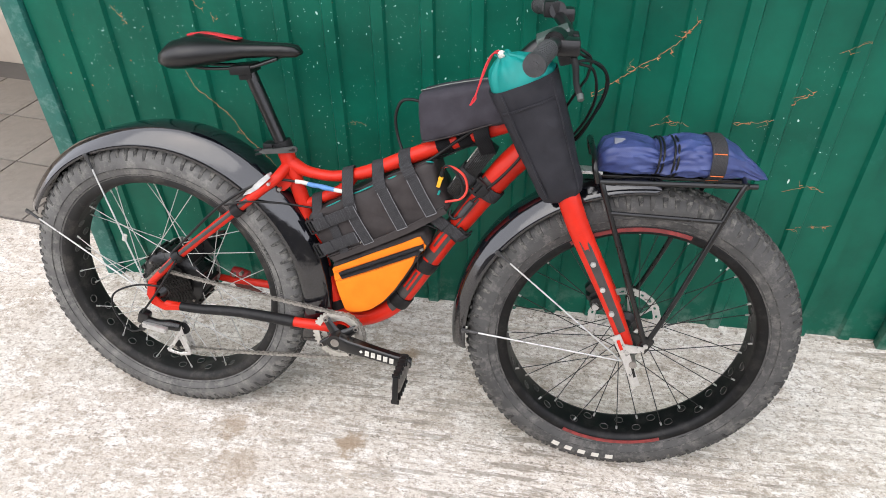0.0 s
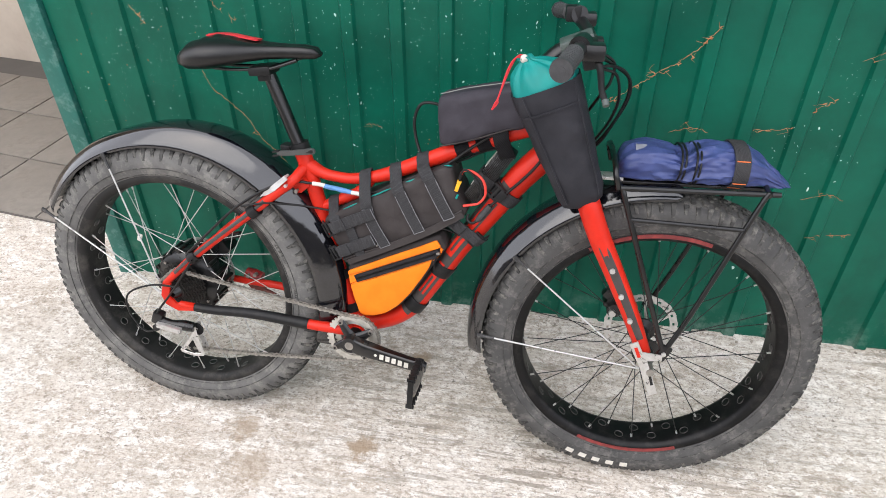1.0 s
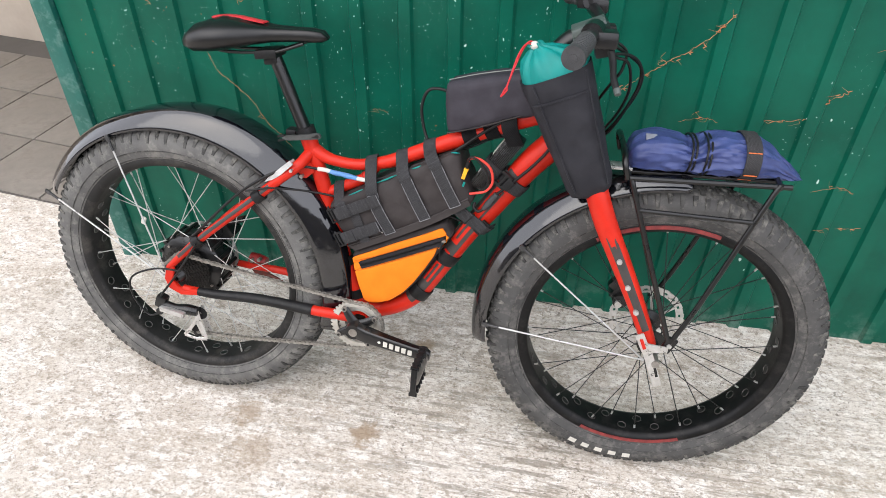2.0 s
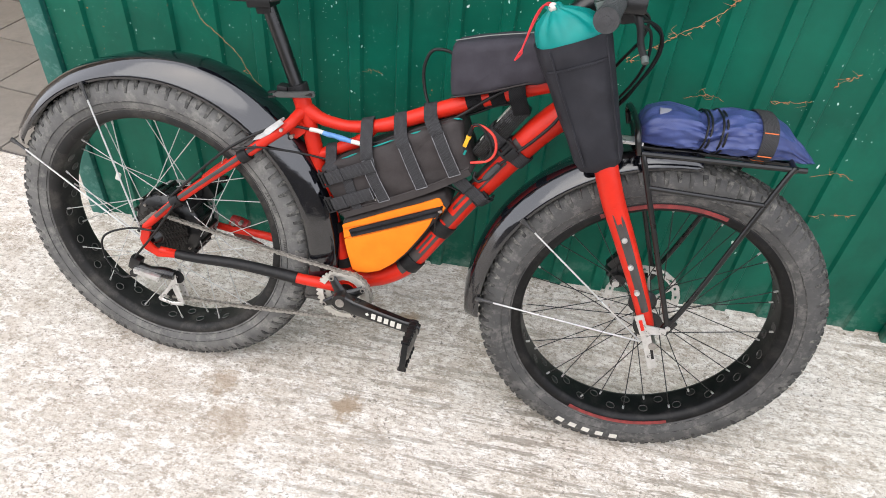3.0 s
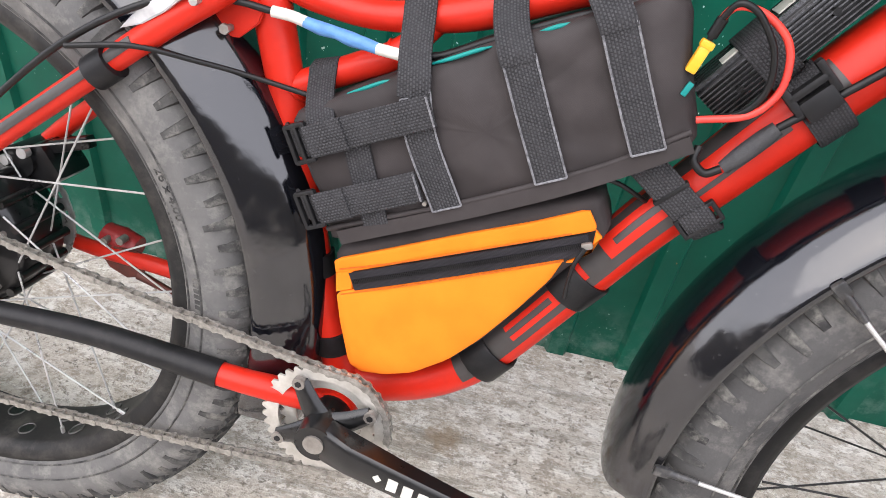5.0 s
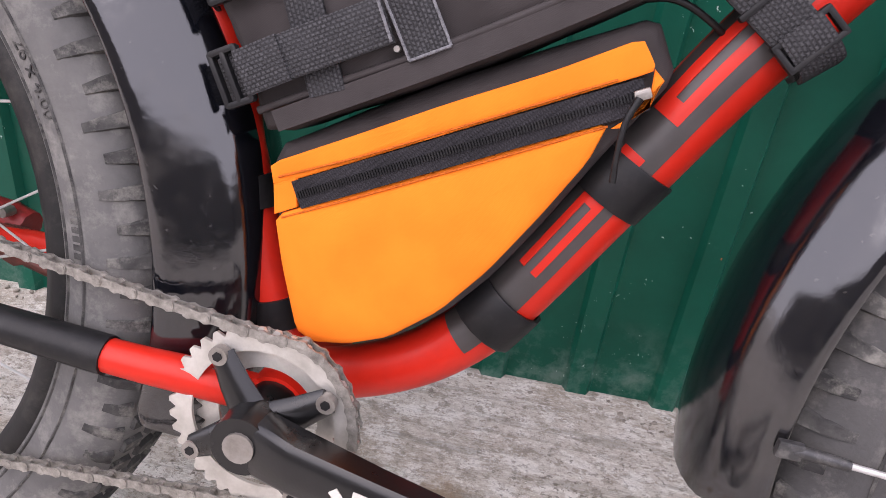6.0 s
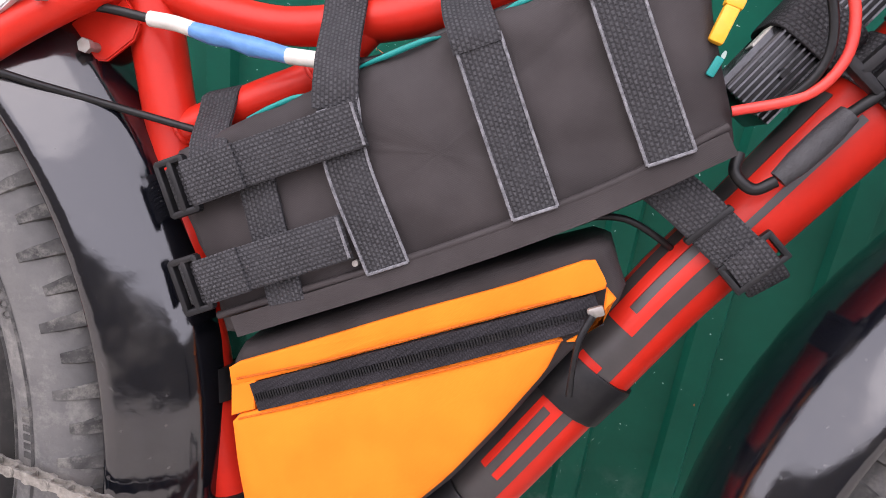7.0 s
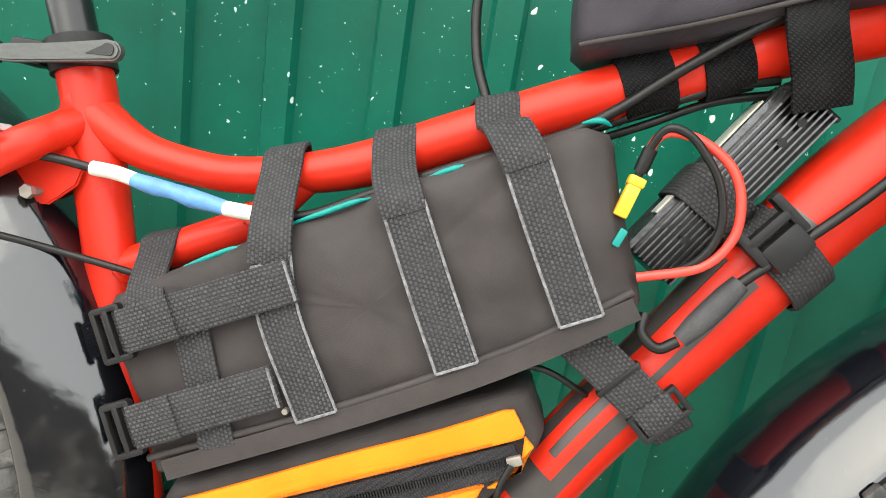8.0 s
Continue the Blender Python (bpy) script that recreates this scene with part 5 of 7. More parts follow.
# crank and chain
BB = V3(-0.318, 0, 0.270)
bm = M()
n = 38
for layer, (r, v) in enumerate(((0.0645, -0.0640), (0.050, -0.0560))):
    m2 = n if layer == 0 else 28
    outer, inner = [], []
    for i in range(m2):
        a = 2 * math.pi * i / m2
        d = math.pi / m2
        for f, rr in ((-0.9, r - 0.0045), (-0.3, r), (0.3, r), (0.9, r - 0.0045)):
            outer.append((BB.x + rr * math.cos(a + f * d), BB.z + rr * math.sin(a + f * d)))
            inner.append((BB.x + (r - 0.016) * math.cos(a + f * d), BB.z + (r - 0.016) * math.sin(a + f * d)))
    k = len(outer)
    ra = [[bm.verts.new((u, vv, w)) for u, w in ring2] for vv, ring2 in ((v - 0.0012, outer), (v + 0.0012, outer), (v + 0.0012, inner), (v - 0.0012, inner))]
    for x in range(4):
        for i in range(k):
            bm.faces.new((ra[x][i], ra[x][(i + 1) % k], ra[(x + 1) % 4][(i + 1) % k], ra[(x + 1) % 4][i]))
crankset = part("chainring", bm, surface("worn_chainring", (0.62, 0.60, 0.55), (0.40, 0.38, 0.34), 0.35, metal=0.55, big=40, fine=300), bike, "worn silver chainring with teeth")
bm = M()
cyl(bm, BB + V3(0, -0.05, 0), BB + V3(0, -0.096, 0), 0.021, 0.019, seg=20)
spider = part("spider", bm, SATIN, crankset, "black four-arm crank spider")
for k in range(4):
    a = radians(123 - 90 * k)
    e = BB + V3(0.0515 * math.cos(a), -0.0685, 0.0515 * math.sin(a))
    bm = M()
    tube(bm, [BB + V3(0, -0.071, 0), BB.lerp(e, 0.6) + V3(0, -0.030, 0), e], [0.015, 0.011, 0.0085], 10, curve=False, flat=0.55)
    again("spider_arm", finish("spider_arm", bm, SATIN), crankset, Matrix())
for k in range(4):
    a = radians(123 - 90 * k)
    e = BB + V3(0.0515 * math.cos(a), -0.0745, 0.0515 * math.sin(a))
    bm = M()
    cyl(bm, e, e + V3(0, 0.006, 0), 0.0062, seg=14)
    b2 = part("chainring_bolt", bm, DULL, crankset, "steel chainring bolt")
    bm = M()
    cyl(bm, e - V3(0, 0.001, 0), e + V3(0, 0.001, 0), 0.0032, seg=6)
    part("bolt_socket", bm, BLACK, crankset, "dark hex socket")
END = V3(-0.146, 0, 0.256)
bm = M()
rings = []
d = (END - BB).normalized()
nrm = V3(-d.z, 0, d.x)
for f, hw, v0, v1 in ((-0.02, 0.012, -0.080, -0.092), (0.06, 0.0185, -0.078, -0.097), (0.2, 0.0165, -0.082, -0.104), (0.5, 0.0150, -0.092, -0.110), (0.85, 0.0140, -0.102, -0.117), (1.0, 0.0150, -0.104, -0.118), (1.06, 0.010, -0.105, -0.117)):
    c = BB.lerp(END, f)
    rings.append([c + nrm * hw + V3(0, v0, 0), c + nrm * hw + V3(0, v1 + 0.003, 0), c + nrm * (hw - 0.004) + V3(0, v1, 0), c - nrm * (hw - 0.004) + V3(0, v1, 0), c - nrm * hw + V3(0, v1 + 0.003, 0), c - nrm * hw + V3(0, v0, 0)])
loft(bm, rings)
crank = part("crank_arm", bm, SATIN, crankset, "glossy black crank arm")
for k in range(6):
    bm = M()
    f = 0.38 + 0.085 * k
    c = BB.lerp(END, f) + V3(0, -0.1055 - 0.0115 * (f - 0.38) / 0.5 - 0.0022, 0)
    box(bm, c, (0.0095 if k else 0.006, 0.0014, 0.013 if k else 0.006), Matrix.Rotation(math.atan2(-d.z, d.x) + (radians(45) if k == 0 else 0), 4, "Y"))
    part("crank_mark", bm, WHITE, crank, "white printed bar")
bm = M()
cyl(bm, BB + V3(0, -0.098, 0), BB + V3(0, -0.090, 0), 0.010, seg=16)
part("crank_bolt", bm, DULL, crank, "dusty crank bolt")
bm = M()
cyl(bm, END + V3(0, -0.10, 0), END + V3(0, -0.21, 0), 0.006, seg=12)
cyl(bm, END + V3(0, -0.118, 0), END + V3(0, -0.126, 0), 0.009, seg=12)
cyl(bm, END + V3(0, -0.135, 0), END + V3(0, -0.205, 0), 0.0105, seg=14)
pedal = part("pedal", bm, DULL, crankset, "black platform pedal hanging on edge")
PT = Matrix.Translation(END) @ Matrix.Rotation(radians(-88), 4, "Y")
bm = M()
for u in (-0.034, 0.034):
    box(bm, (u, -0.168, 0), (0.006, 0.080, 0.013), None, 0.002)
    for k in range(6):
        box(bm, (u, -0.134 - 0.0145 * k, 0), (0.0075, 0.005, 0.018), None, 0.001)
for v in (-0.131, -0.210):
    box(bm, (0, v, 0), (0.070, 0.006, 0.012), None, 0.002)
part("pedal_cage", bm, BLACK, pedal, "black toothed pedal cage", at=PT)


def chain(points, name="chain"):
    bm = M()
    path = smooth_path(points, 30)
    length = [0.0]
    for a, b in zip(path, path[1:]):
        length.append(length[-1] + (b - a).length)
    s, k = 0.0, 0
    while s < length[-1] - 0.0127:
        def at(x):
            i = max(j for j in range(len(length)) if length[j] <= x + 1e-9)
            i = min(i, len(path) - 2)
            return path[i].lerp(path[i + 1], (x - length[i]) / max(1e-9, length[i + 1] - length[i]))
        a, b = at(s), at(s + 0.0127)
        c, d2 = (a + b) / 2, (b - a)
        rot = Matrix.Rotation(-math.atan2(d2.z, d2.x), 4, "Y")
        off = 0.0036 if k % 2 else 0.0026
        for sd in (-1, 1):
            shape = [V3(x, 0, z) for x, z in ((-0.0098, 0), (-0.0088, 0.0031), (-0.0058, 0.0041), (-0.0028, 0.0029), (0.0028, 0.0029), (0.0058, 0.0041), (0.0088, 0.0031), (0.0098, 0),
                                              (0.0088, -0.0031), (0.0058, -0.0041), (0.0028, -0.0029), (-0.0028, -0.0029), (-0.0058, -0.0041), (-0.0088, -0.0031))]
            loft(bm, [[c + V3(0, sd * off + e, 0) + rot @ p for p in shape] for e in (-0.0006, 0.0006)])
        cyl(bm, a + V3(0, -0.0045, 0), a + V3(0, 0.0045, 0), 0.0028, seg=6)
        s += 0.0127
        k += 1
    return tagged(part(name, bm, CHAIN, bike, "dusty steel roller chain"), kind="stuff")


chain([(-0.800, -0.052, 0.342), (-0.760, -0.052, 0.376), (-0.720, -0.053, 0.370), (-0.52, -0.060, 0.349), (-0.34, -0.064, 0.331), (-0.290, -0.064, 0.327), (-0.262, -0.064, 0.297), (-0.256, -0.064, 0.262)])
chain([(-0.742, -0.066, 0.168), (-0.60, -0.066, 0.178), (-0.42, -0.064, 0.196), (-0.335, -0.064, 0.206), (-0.290, -0.064, 0.214), (-0.264, -0.064, 0.235)])

# rear derailleur
bm = M()
box(bm, (-0.797, -0.092, 0.262), (0.026, 0.022, 0.034), Matrix.Rotation(radians(20), 4, "Y"), 0.006)
tube(bm, [(-0.797, -0.094, 0.256), (-0.765, -0.092, 0.248), (-0.735, -0.088, 0.246), (-0.712, -0.084, 0.242)], [0.011, 0.010, 0.013, 0.012], 12)
cyl(bm, (-0.80, -0.105, 0.238), (-0.80, -0.08, 0.238), 0.009, seg=12)
derailleur = part("rear_derailleur", bm, SATIN, bike, "black and silver rear derailleur")
bm = M()
box(bm, (-0.764, -0.106, 0.246), (0.062, 0.012, 0.013), Matrix.Rotation(radians(9), 4, "Y"), 0.002)
part("parallelogram", bm, STEEL, derailleur, "silver derailleur arm")
for v in (-0.080, -0.056):
    bm = M()
    for pts in ([(-0.716, v, 0.240), (-0.722, v, 0.215), (-0.742, v, 0.184), (-0.758, v, 0.164)], [(-0.716, v, 0.240), (-0.711, v, 0.205), (-0.704, v, 0.180), (-0.700, v, 0.162)], [(-0.758, v, 0.164), (-0.728, v, 0.158), (-0.700, v, 0.162)], [(-0.722, v, 0.212), (-0.708, v, 0.170)]):
        tube(bm, pts, 0.0044, 8, flat=0.35)
    part("cage", bm, STEEL, derailleur, "silver derailleur cage")
for u, w in ((-0.716, 0.226), (-0.730, 0.172)):
    bm = M()
    revolve(bm, [(0.004, -0.003), (0.013, -0.003), (0.0165, -0.0012), (0.0165, 0.0012), (0.013, 0.003), (0.004, 0.003)], 22)
    part("jockey_wheel", bm, BLACK, derailleur, "black jockey wheel", at=Matrix.Translation((u, -0.067, w)))
bm = M()
tube(bm, [(-0.690, -0.088, 0.428), (-0.745, -0.095, 0.345), (-0.790, -0.098, 0.285), (-0.800, -0.098, 0.262)], 0.0026, 8)
tube(bm, [(-0.735, -0.093, 0.355), (-0.80, -0.098, 0.352), (-0.862, -0.10, 0.320), (-0.868, -0.10, 0.270), (-0.835, -0.10, 0.222), (-0.80, -0.10, 0.232)], 0.0024, 8)
part("cable", bm, CABLE, bike, "black shift cable loop")
# rear caliper and its far-side mount
bm = M()
box(bm, (-0.700, 0.058, 0.395), (0.06, 0.05, 0.045), Matrix.Rotation(radians(-35), 4, "Y"), 0.008)
cyl(bm, (-0.71, 0.028, 0.405), (-0.71, 0.09, 0.405), 0.018)
box(bm, (-0.662, 0.05, 0.430), (0.05, 0.014, 0.014), Matrix.Rotation(radians(-20), 4, "Y"), 0.003)
rcal = part("brake_caliper", bm, SATIN, bike, "black rear disc-brake caliper")
bm = M()
for u, w in ((-0.722, 0.405), (-0.70, 0.418)):
    cyl(bm, (u, 0.022, w), (u, 0.03, w), 0.006, seg=10)
part("bolt", bm, STEEL, rcal, "steel bolts")
bm = M()
tube(bm, [(-0.655, 0.086, 0.312), (-0.635, 0.086, 0.306), (-0.612, 0.086, 0.302)], [0.013, 0.017, 0.014], 10)
part("torque_arm", bm, RUSTY_RED, bike, "dark red clamp on the far stay")
bm = M()
plate(bm, [(-0.652, 0.292), (-0.640, 0.276), (-0.618, 0.268), (-0.600, 0.274), (-0.592, 0.290), (-0.600, 0.306), (-0.640, 0.308)], 0.070, 0.074, 0.001)
tube(bm, [(-0.604, 0.072, 0.276), (-0.560, 0.074, 0.262)], [0.006, 0.004], 8, curve=False)
part("clamp_plate", bm, surface("rusty_brown_steel", (0.16, 0.035, 0.025), (0.07, 0.03, 0.022), 0.5, metal=0.3, big=60, fine=300), bike, "rusty dark red plate under the far stay")
for u, w in ((-0.642, 0.312), (-0.622, 0.318)):
    bm = M()
    cyl(bm, (u, 0.064, w), (u, 0.076, w), 0.0048, seg=8)
    part("bolt", bm, DULL, bike, "grimy clamp bolt")

# small white clip on the rear spokes
bm = M()
box(bm, (-0.862, -0.024, 0.432), (0.011, 0.006, 0.019), Matrix.Rotation(radians(20), 4, "Y"), 0.003)
part("spoke_clip", bm, WHITE, bike, "small white spoke clip")

# front rack
bm = M()
RV = 0.078
tube(bm, [(-0.108, -RV, 0.381), (0.170, -RV, 0.388)], 0.0052, 10, curve=False)
rack = thing("front_rack", bm, SATIN, "black steel tube carrier rack above the front wheel", "rack", FRONT)
for a, b in (((-0.108, RV, 0.381), (0.170, RV, 0.388)), ((-0.108, -RV, 0.381), (-0.108, RV, 0.381)), ((0.150, -RV, 0.388), (0.170, RV, 0.388)),
             ((-0.108, -0.026, 0.374), (0.160, -0.026, 0.377)), ((-0.108, 0.026, 0.374), (0.160, 0.026, 0.377))):
    bm = M()
    tube(bm, [a, b], 0.0048, 10, curve=False)
    part("rail", bm, SATIN, rack)
bm = M()
tube(bm, [(-0.112, -RV, 0.379), (-0.120, -RV, 0.408), (-0.120, -0.05, 0.420), (-0.120, 0.05, 0.420), (-0.120, RV, 0.408), (-0.112, RV, 0.379)], 0.0055, 10)
part("hoop", bm, SATIN, rack)
for v in (-1, 1):
    foot = V3(0.020, v * 0.100, 0.042)
    for pts in ([(-0.104, v * RV, 0.379), (-0.092, v * 0.082, 0.345), (-0.02, v * 0.094, 0.15), foot], [(0.152, v * RV, 0.385), (0.140, v * 0.082, 0.37), (0.06, v * 0.095, 0.14), foot]):
        bm = M()
        tube(bm, pts, 0.0052, 10)
        part("leg", bm, SATIN, rack)
    bm = M()
    tube(bm, [(-0.082, v * 0.084, 0.322), (0.118, v * 0.086, 0.318)], 0.0044, 10, curve=False)
    part("side_bar", bm, SATIN, rack)
    bm = M()
    box(bm, foot, (0.022, 0.008, 0.036), Matrix.Rotation(radians(25), 4, "Y"), 0.003)
    part("foot_lug", bm, SATIN, rack)
    bm = M()
    cyl(bm, foot + V3(0, v * 0.004, 0), foot + V3(0, v * 0.008, 0), 0.0048, seg=12)
    part("bolt", bm, STEEL, rack, "steel bolt")
bm = M()
box(bm, (-0.128, -0.030, 0.385), (0.055, 0.03, 0.006), None, 0.0015)
part("bracket", bm, STEEL, rack, "silver bracket to the fork crown")

# blue roll on the rack
bm = M()
rings = []
prof = [(-0.112, 0.012, 0.010), (-0.108, 0.036, 0.026), (-0.095, 0.049, 0.036), (-0.060, 0.055, 0.0405), (-0.02, 0.051, 0.0375), (-0.006, 0.046, 0.0335), (0.010, 0.0475, 0.035), (0.030, 0.053, 0.040), (0.065, 0.056, 0.0435),
        (0.088, 0.054, 0.0425), (0.115, 0.053, 0.041), (0.140, 0.045, 0.034), (0.162, 0.034, 0.024), (0.184, 0.026, 0.016), (0.205, 0.015, 0.008)]
path = smooth_path([V3(*p) for p in prof], 8)
for i, p in enumerate(path):
    ring_pts = []
    for k in range(88):
        a = 2 * math.pi * k / 88
        gather = math.exp(-((p.x - 0.0) / 0.035) ** 2) + math.exp(-((p.x - 0.026) / 0.03) ** 2) + 0.6 * math.exp(-((p.x + 0.1) / 0.03) ** 2)
        ridge = 1 - abs(noise.noise(V3(p.x * 13, math.cos(a) * 3.4, math.sin(a) * 3.4))) * 2
        fold = 0.0030 * gather * math.sin(a * 9 + 6 * noise.noise(V3(p.x * 12, 1, 0))) + 0.003 * math.sin(a * 5 + 1) * max(0, (p.x - 0.12) / 0.07) + 0.0040 * max(0.0, ridge) ** 3 + 0.0018 * noise.noise(V3(p.x * 48, math.cos(a) * 5, math.sin(a) * 5)) - 0.002
        ca, sa = math.cos(a), math.sin(a)
        y = (p.y + fold) * math.copysign(abs(ca) ** 0.85, ca)
        z = (p.z + fold) * math.copysign(abs(sa) ** 0.85, sa)
        base = 0.3815
        ring_pts.append(V3(p.x, -0.008 + y, max(base + 0.001, base - 0.001 + p.z * 0.86 + z * 0.84 - (0.008 if p.x > 0.15 else 0) * (p.x - 0.15) / 0.04)))
    rings.append(ring_pts)
loft(bm, rings)
roll = thing("stuff_sack", bm, BLUE, "blue nylon roll strapped on the black front rack", "bag", FRONT, sharp=60)
bm = M()
pts = []
for k in range(40):
    a = 2 * math.pi * k / 40
    pts.append(V3(0.100, -0.008 + 0.0575 * math.copysign(abs(math.cos(a)) ** 0.85, math.cos(a)), max(0.3785, 0.4170 + 0.0385 * math.copysign(abs(math.sin(a)) ** 0.85, math.sin(a)))))
ribbon(bm, pts + pts[:1], (1, 0, 0), 0.027, 0.002)
strap = part("strap", bm, WEBBING, roll, "black webbing strap with orange stitches")
for a in (150, 205, 245):
    bm = M()
    ca, sa = math.cos(radians(a)), math.sin(radians(a))
    p = V3(0.100, -0.008 - 0.0592 * abs(ca) ** 0.85, 0.4170 + 0.0402 * math.copysign(abs(sa) ** 0.85, sa))
    cyl(bm, p - V3(0.0115, 0, 0), p + V3(0.0115, 0, 0), 0.0011, seg=6)
    part("stitch", bm, ORANGE_THREAD, strap, "orange stitch")
for du in (-0.004, 0.003, 0.021, 0.028):
    bm = M()
    pts = []
    for k in range(30):
        a = 2 * math.pi * k / 30
        ru = 0.0495 if du < 0.01 else 0.0535
        rw = 0.037 if du < 0.01 else 0.041
        pts.append(V3(du + 0.003 * math.sin(a), -0.008 + ru * math.copysign(abs(math.cos(a)) ** 0.85, math.cos(a)), max(0.372, 0.4135 + 0.85 * rw * math.copysign(abs(math.sin(a)) ** 0.85, math.sin(a)))))
    tube(bm, pts + pts[:1], 0.002, 8, curve=False)
    part("cord", bm, CABLE, roll, "black elastic cord")
bm = M()
box(bm, (-0.075, -0.030, 0.4445), (0.02, 0.014, 0.002), Matrix.Rotation(radians(35), 4, "X"), 0.0005)
part("patch", bm, surface("grey_patch", (0.2, 0.21, 0.25), None, 0.7), roll, "small grey patch")

# ------------------------------------------------------------------ bags on the bicycle
# battery bag under the top tube
BAG = [(-0.391, 0.549), (-0.343, 0.580), (-0.278, 0.618), (-0.226, 0.648), (-0.178, 0.673), (-0.128, 0.698), (-0.112, 0.695), (-0.093, 0.645), (-0.077, 0.600), (-0.110, 0.573), (-0.148, 0.549), (-0.220, 0.506), (-0.342, 0.444), (-0.358, 0.478), (-0.372, 0.512)]
bm = M()
pillow(bm, BAG, -0.040, 0.056, puff=0.005, edge=0.010, wrinkle=0.0019, rounding=1, seed=1.0)
bag = thing("battery_bag", bm, CLOTH, "charcoal fabric battery bag strapped under the red top tube", "bag", BIKE, sharp=70)
BF = -0.0462
bm = M()
tube(bm, [(-0.345, BF + 0.002, 0.461), (-0.29, BF + 0.001, 0.489), (-0.222, BF, 0.524), (-0.150, BF, 0.566), (-0.115, BF + 0.001, 0.590), (-0.086, BF + 0.003, 0.612)], 0.0024, 8)
part("piping", bm, CLOTH, bag, "stitched lower seam")
bm = M()
ribbon(bm, [(-0.333, BF - 0.0005, 0.4570), (-0.222, BF - 0.001, 0.5155), (-0.150, BF - 0.001, 0.5575), (-0.083, BF, 0.604)], (0.45, 0, -0.9), 0.0125, 0.002, True)
part("binding", bm, CLOTH, bag, "dark lower binding")
# four straps that hang from the top tube


def over_tube(u, c, r, du):
    """From behind a tube over its top and down its near side."""
    return [(u - du * 0.4, r * 0.95, c + r * 0.35), (u - du * 0.2, r * 0.6, c + r * 0.85), (u, 0.0, c + r * 1.06), (u + du * 0.2, -r * 0.72, c + r * 0.80), (u + du * 0.5, -r * 1.1, c + r * 0.1)]


HANG = [
    (over_tube(-0.376, 0.577, 0.0135, 0.004) + [(-0.366, -0.036, 0.562), (-0.359, BF, 0.550), (-0.355, BF - 0.002, 0.540)], 0.024, None),
    (over_tube(-0.304, 0.6425, 0.0155, 0.006) + [(-0.296, -0.035, 0.622), (-0.291, BF - 0.001, 0.605), (-0.289, BF - 0.002, 0.590)], 0.026, [(-0.288, BF - 0.001, 0.592), (-0.277, BF - 0.0025, 0.560), (-0.247, BF - 0.002, 0.509)]),
    (over_tube(-0.238, 0.6635, 0.0165, 0.008) + [(-0.228, -0.036, 0.652), (-0.221, BF - 0.001, 0.640), (-0.217, BF - 0.002, 0.632)], 0.0265, [(-0.218, BF - 0.001, 0.636), (-0.196, BF - 0.003, 0.595), (-0.173, BF - 0.0025, 0.553)]),
    (over_tube(-0.181, 0.6915, 0.0175, 0.010) + [(-0.170, -0.037, 0.690), (-0.159, BF - 0.001, 0.676), (-0.155, BF - 0.002, 0.669)], 0.0265, [(-0.156, BF - 0.001, 0.672), (-0.134, BF - 0.003, 0.632), (-0.111, BF - 0.0025, 0.592)]),
]
for pts, w, low in HANG:
    bm = M()
    ribbon(bm, pts, (1, 0, 0.35), w, 0.0022, True)
    st = part("strap", bm, WEBBING, bag, "grey-black woven webbing strap")
    if low:
        bm = M()
        ribbon(bm, low, (0.88, 0, 0.47), 0.023, 0.0022, True)
        part("strap_tail", bm, WEBBING, bag, "sewn-down webbing")
        a, c = V3(*low[0]), V3(*low[-1])
        x = V3(0.88, 0, 0.47).normalized()
        for off in (-0.0122, 0.0122):
            bm = M()
            tube(bm, [Vector(p) + x * off + V3(0, -0.0012, 0) for p in low], 0.0009, 6)
            part("stitch_line", bm, GREY_THREAD, st, "grey stitched edge")
        for p in (low[0], low[-1]):
            bm = M()
            cyl(bm, Vector(p) - x * 0.0122 + V3(0, -0.0018, 0), Vector(p) + x * 0.0122 + V3(0, -0.0018, 0), 0.0009, seg=6)
            part("stitch_line", bm, GREY_THREAD, st, "grey stitched edge")
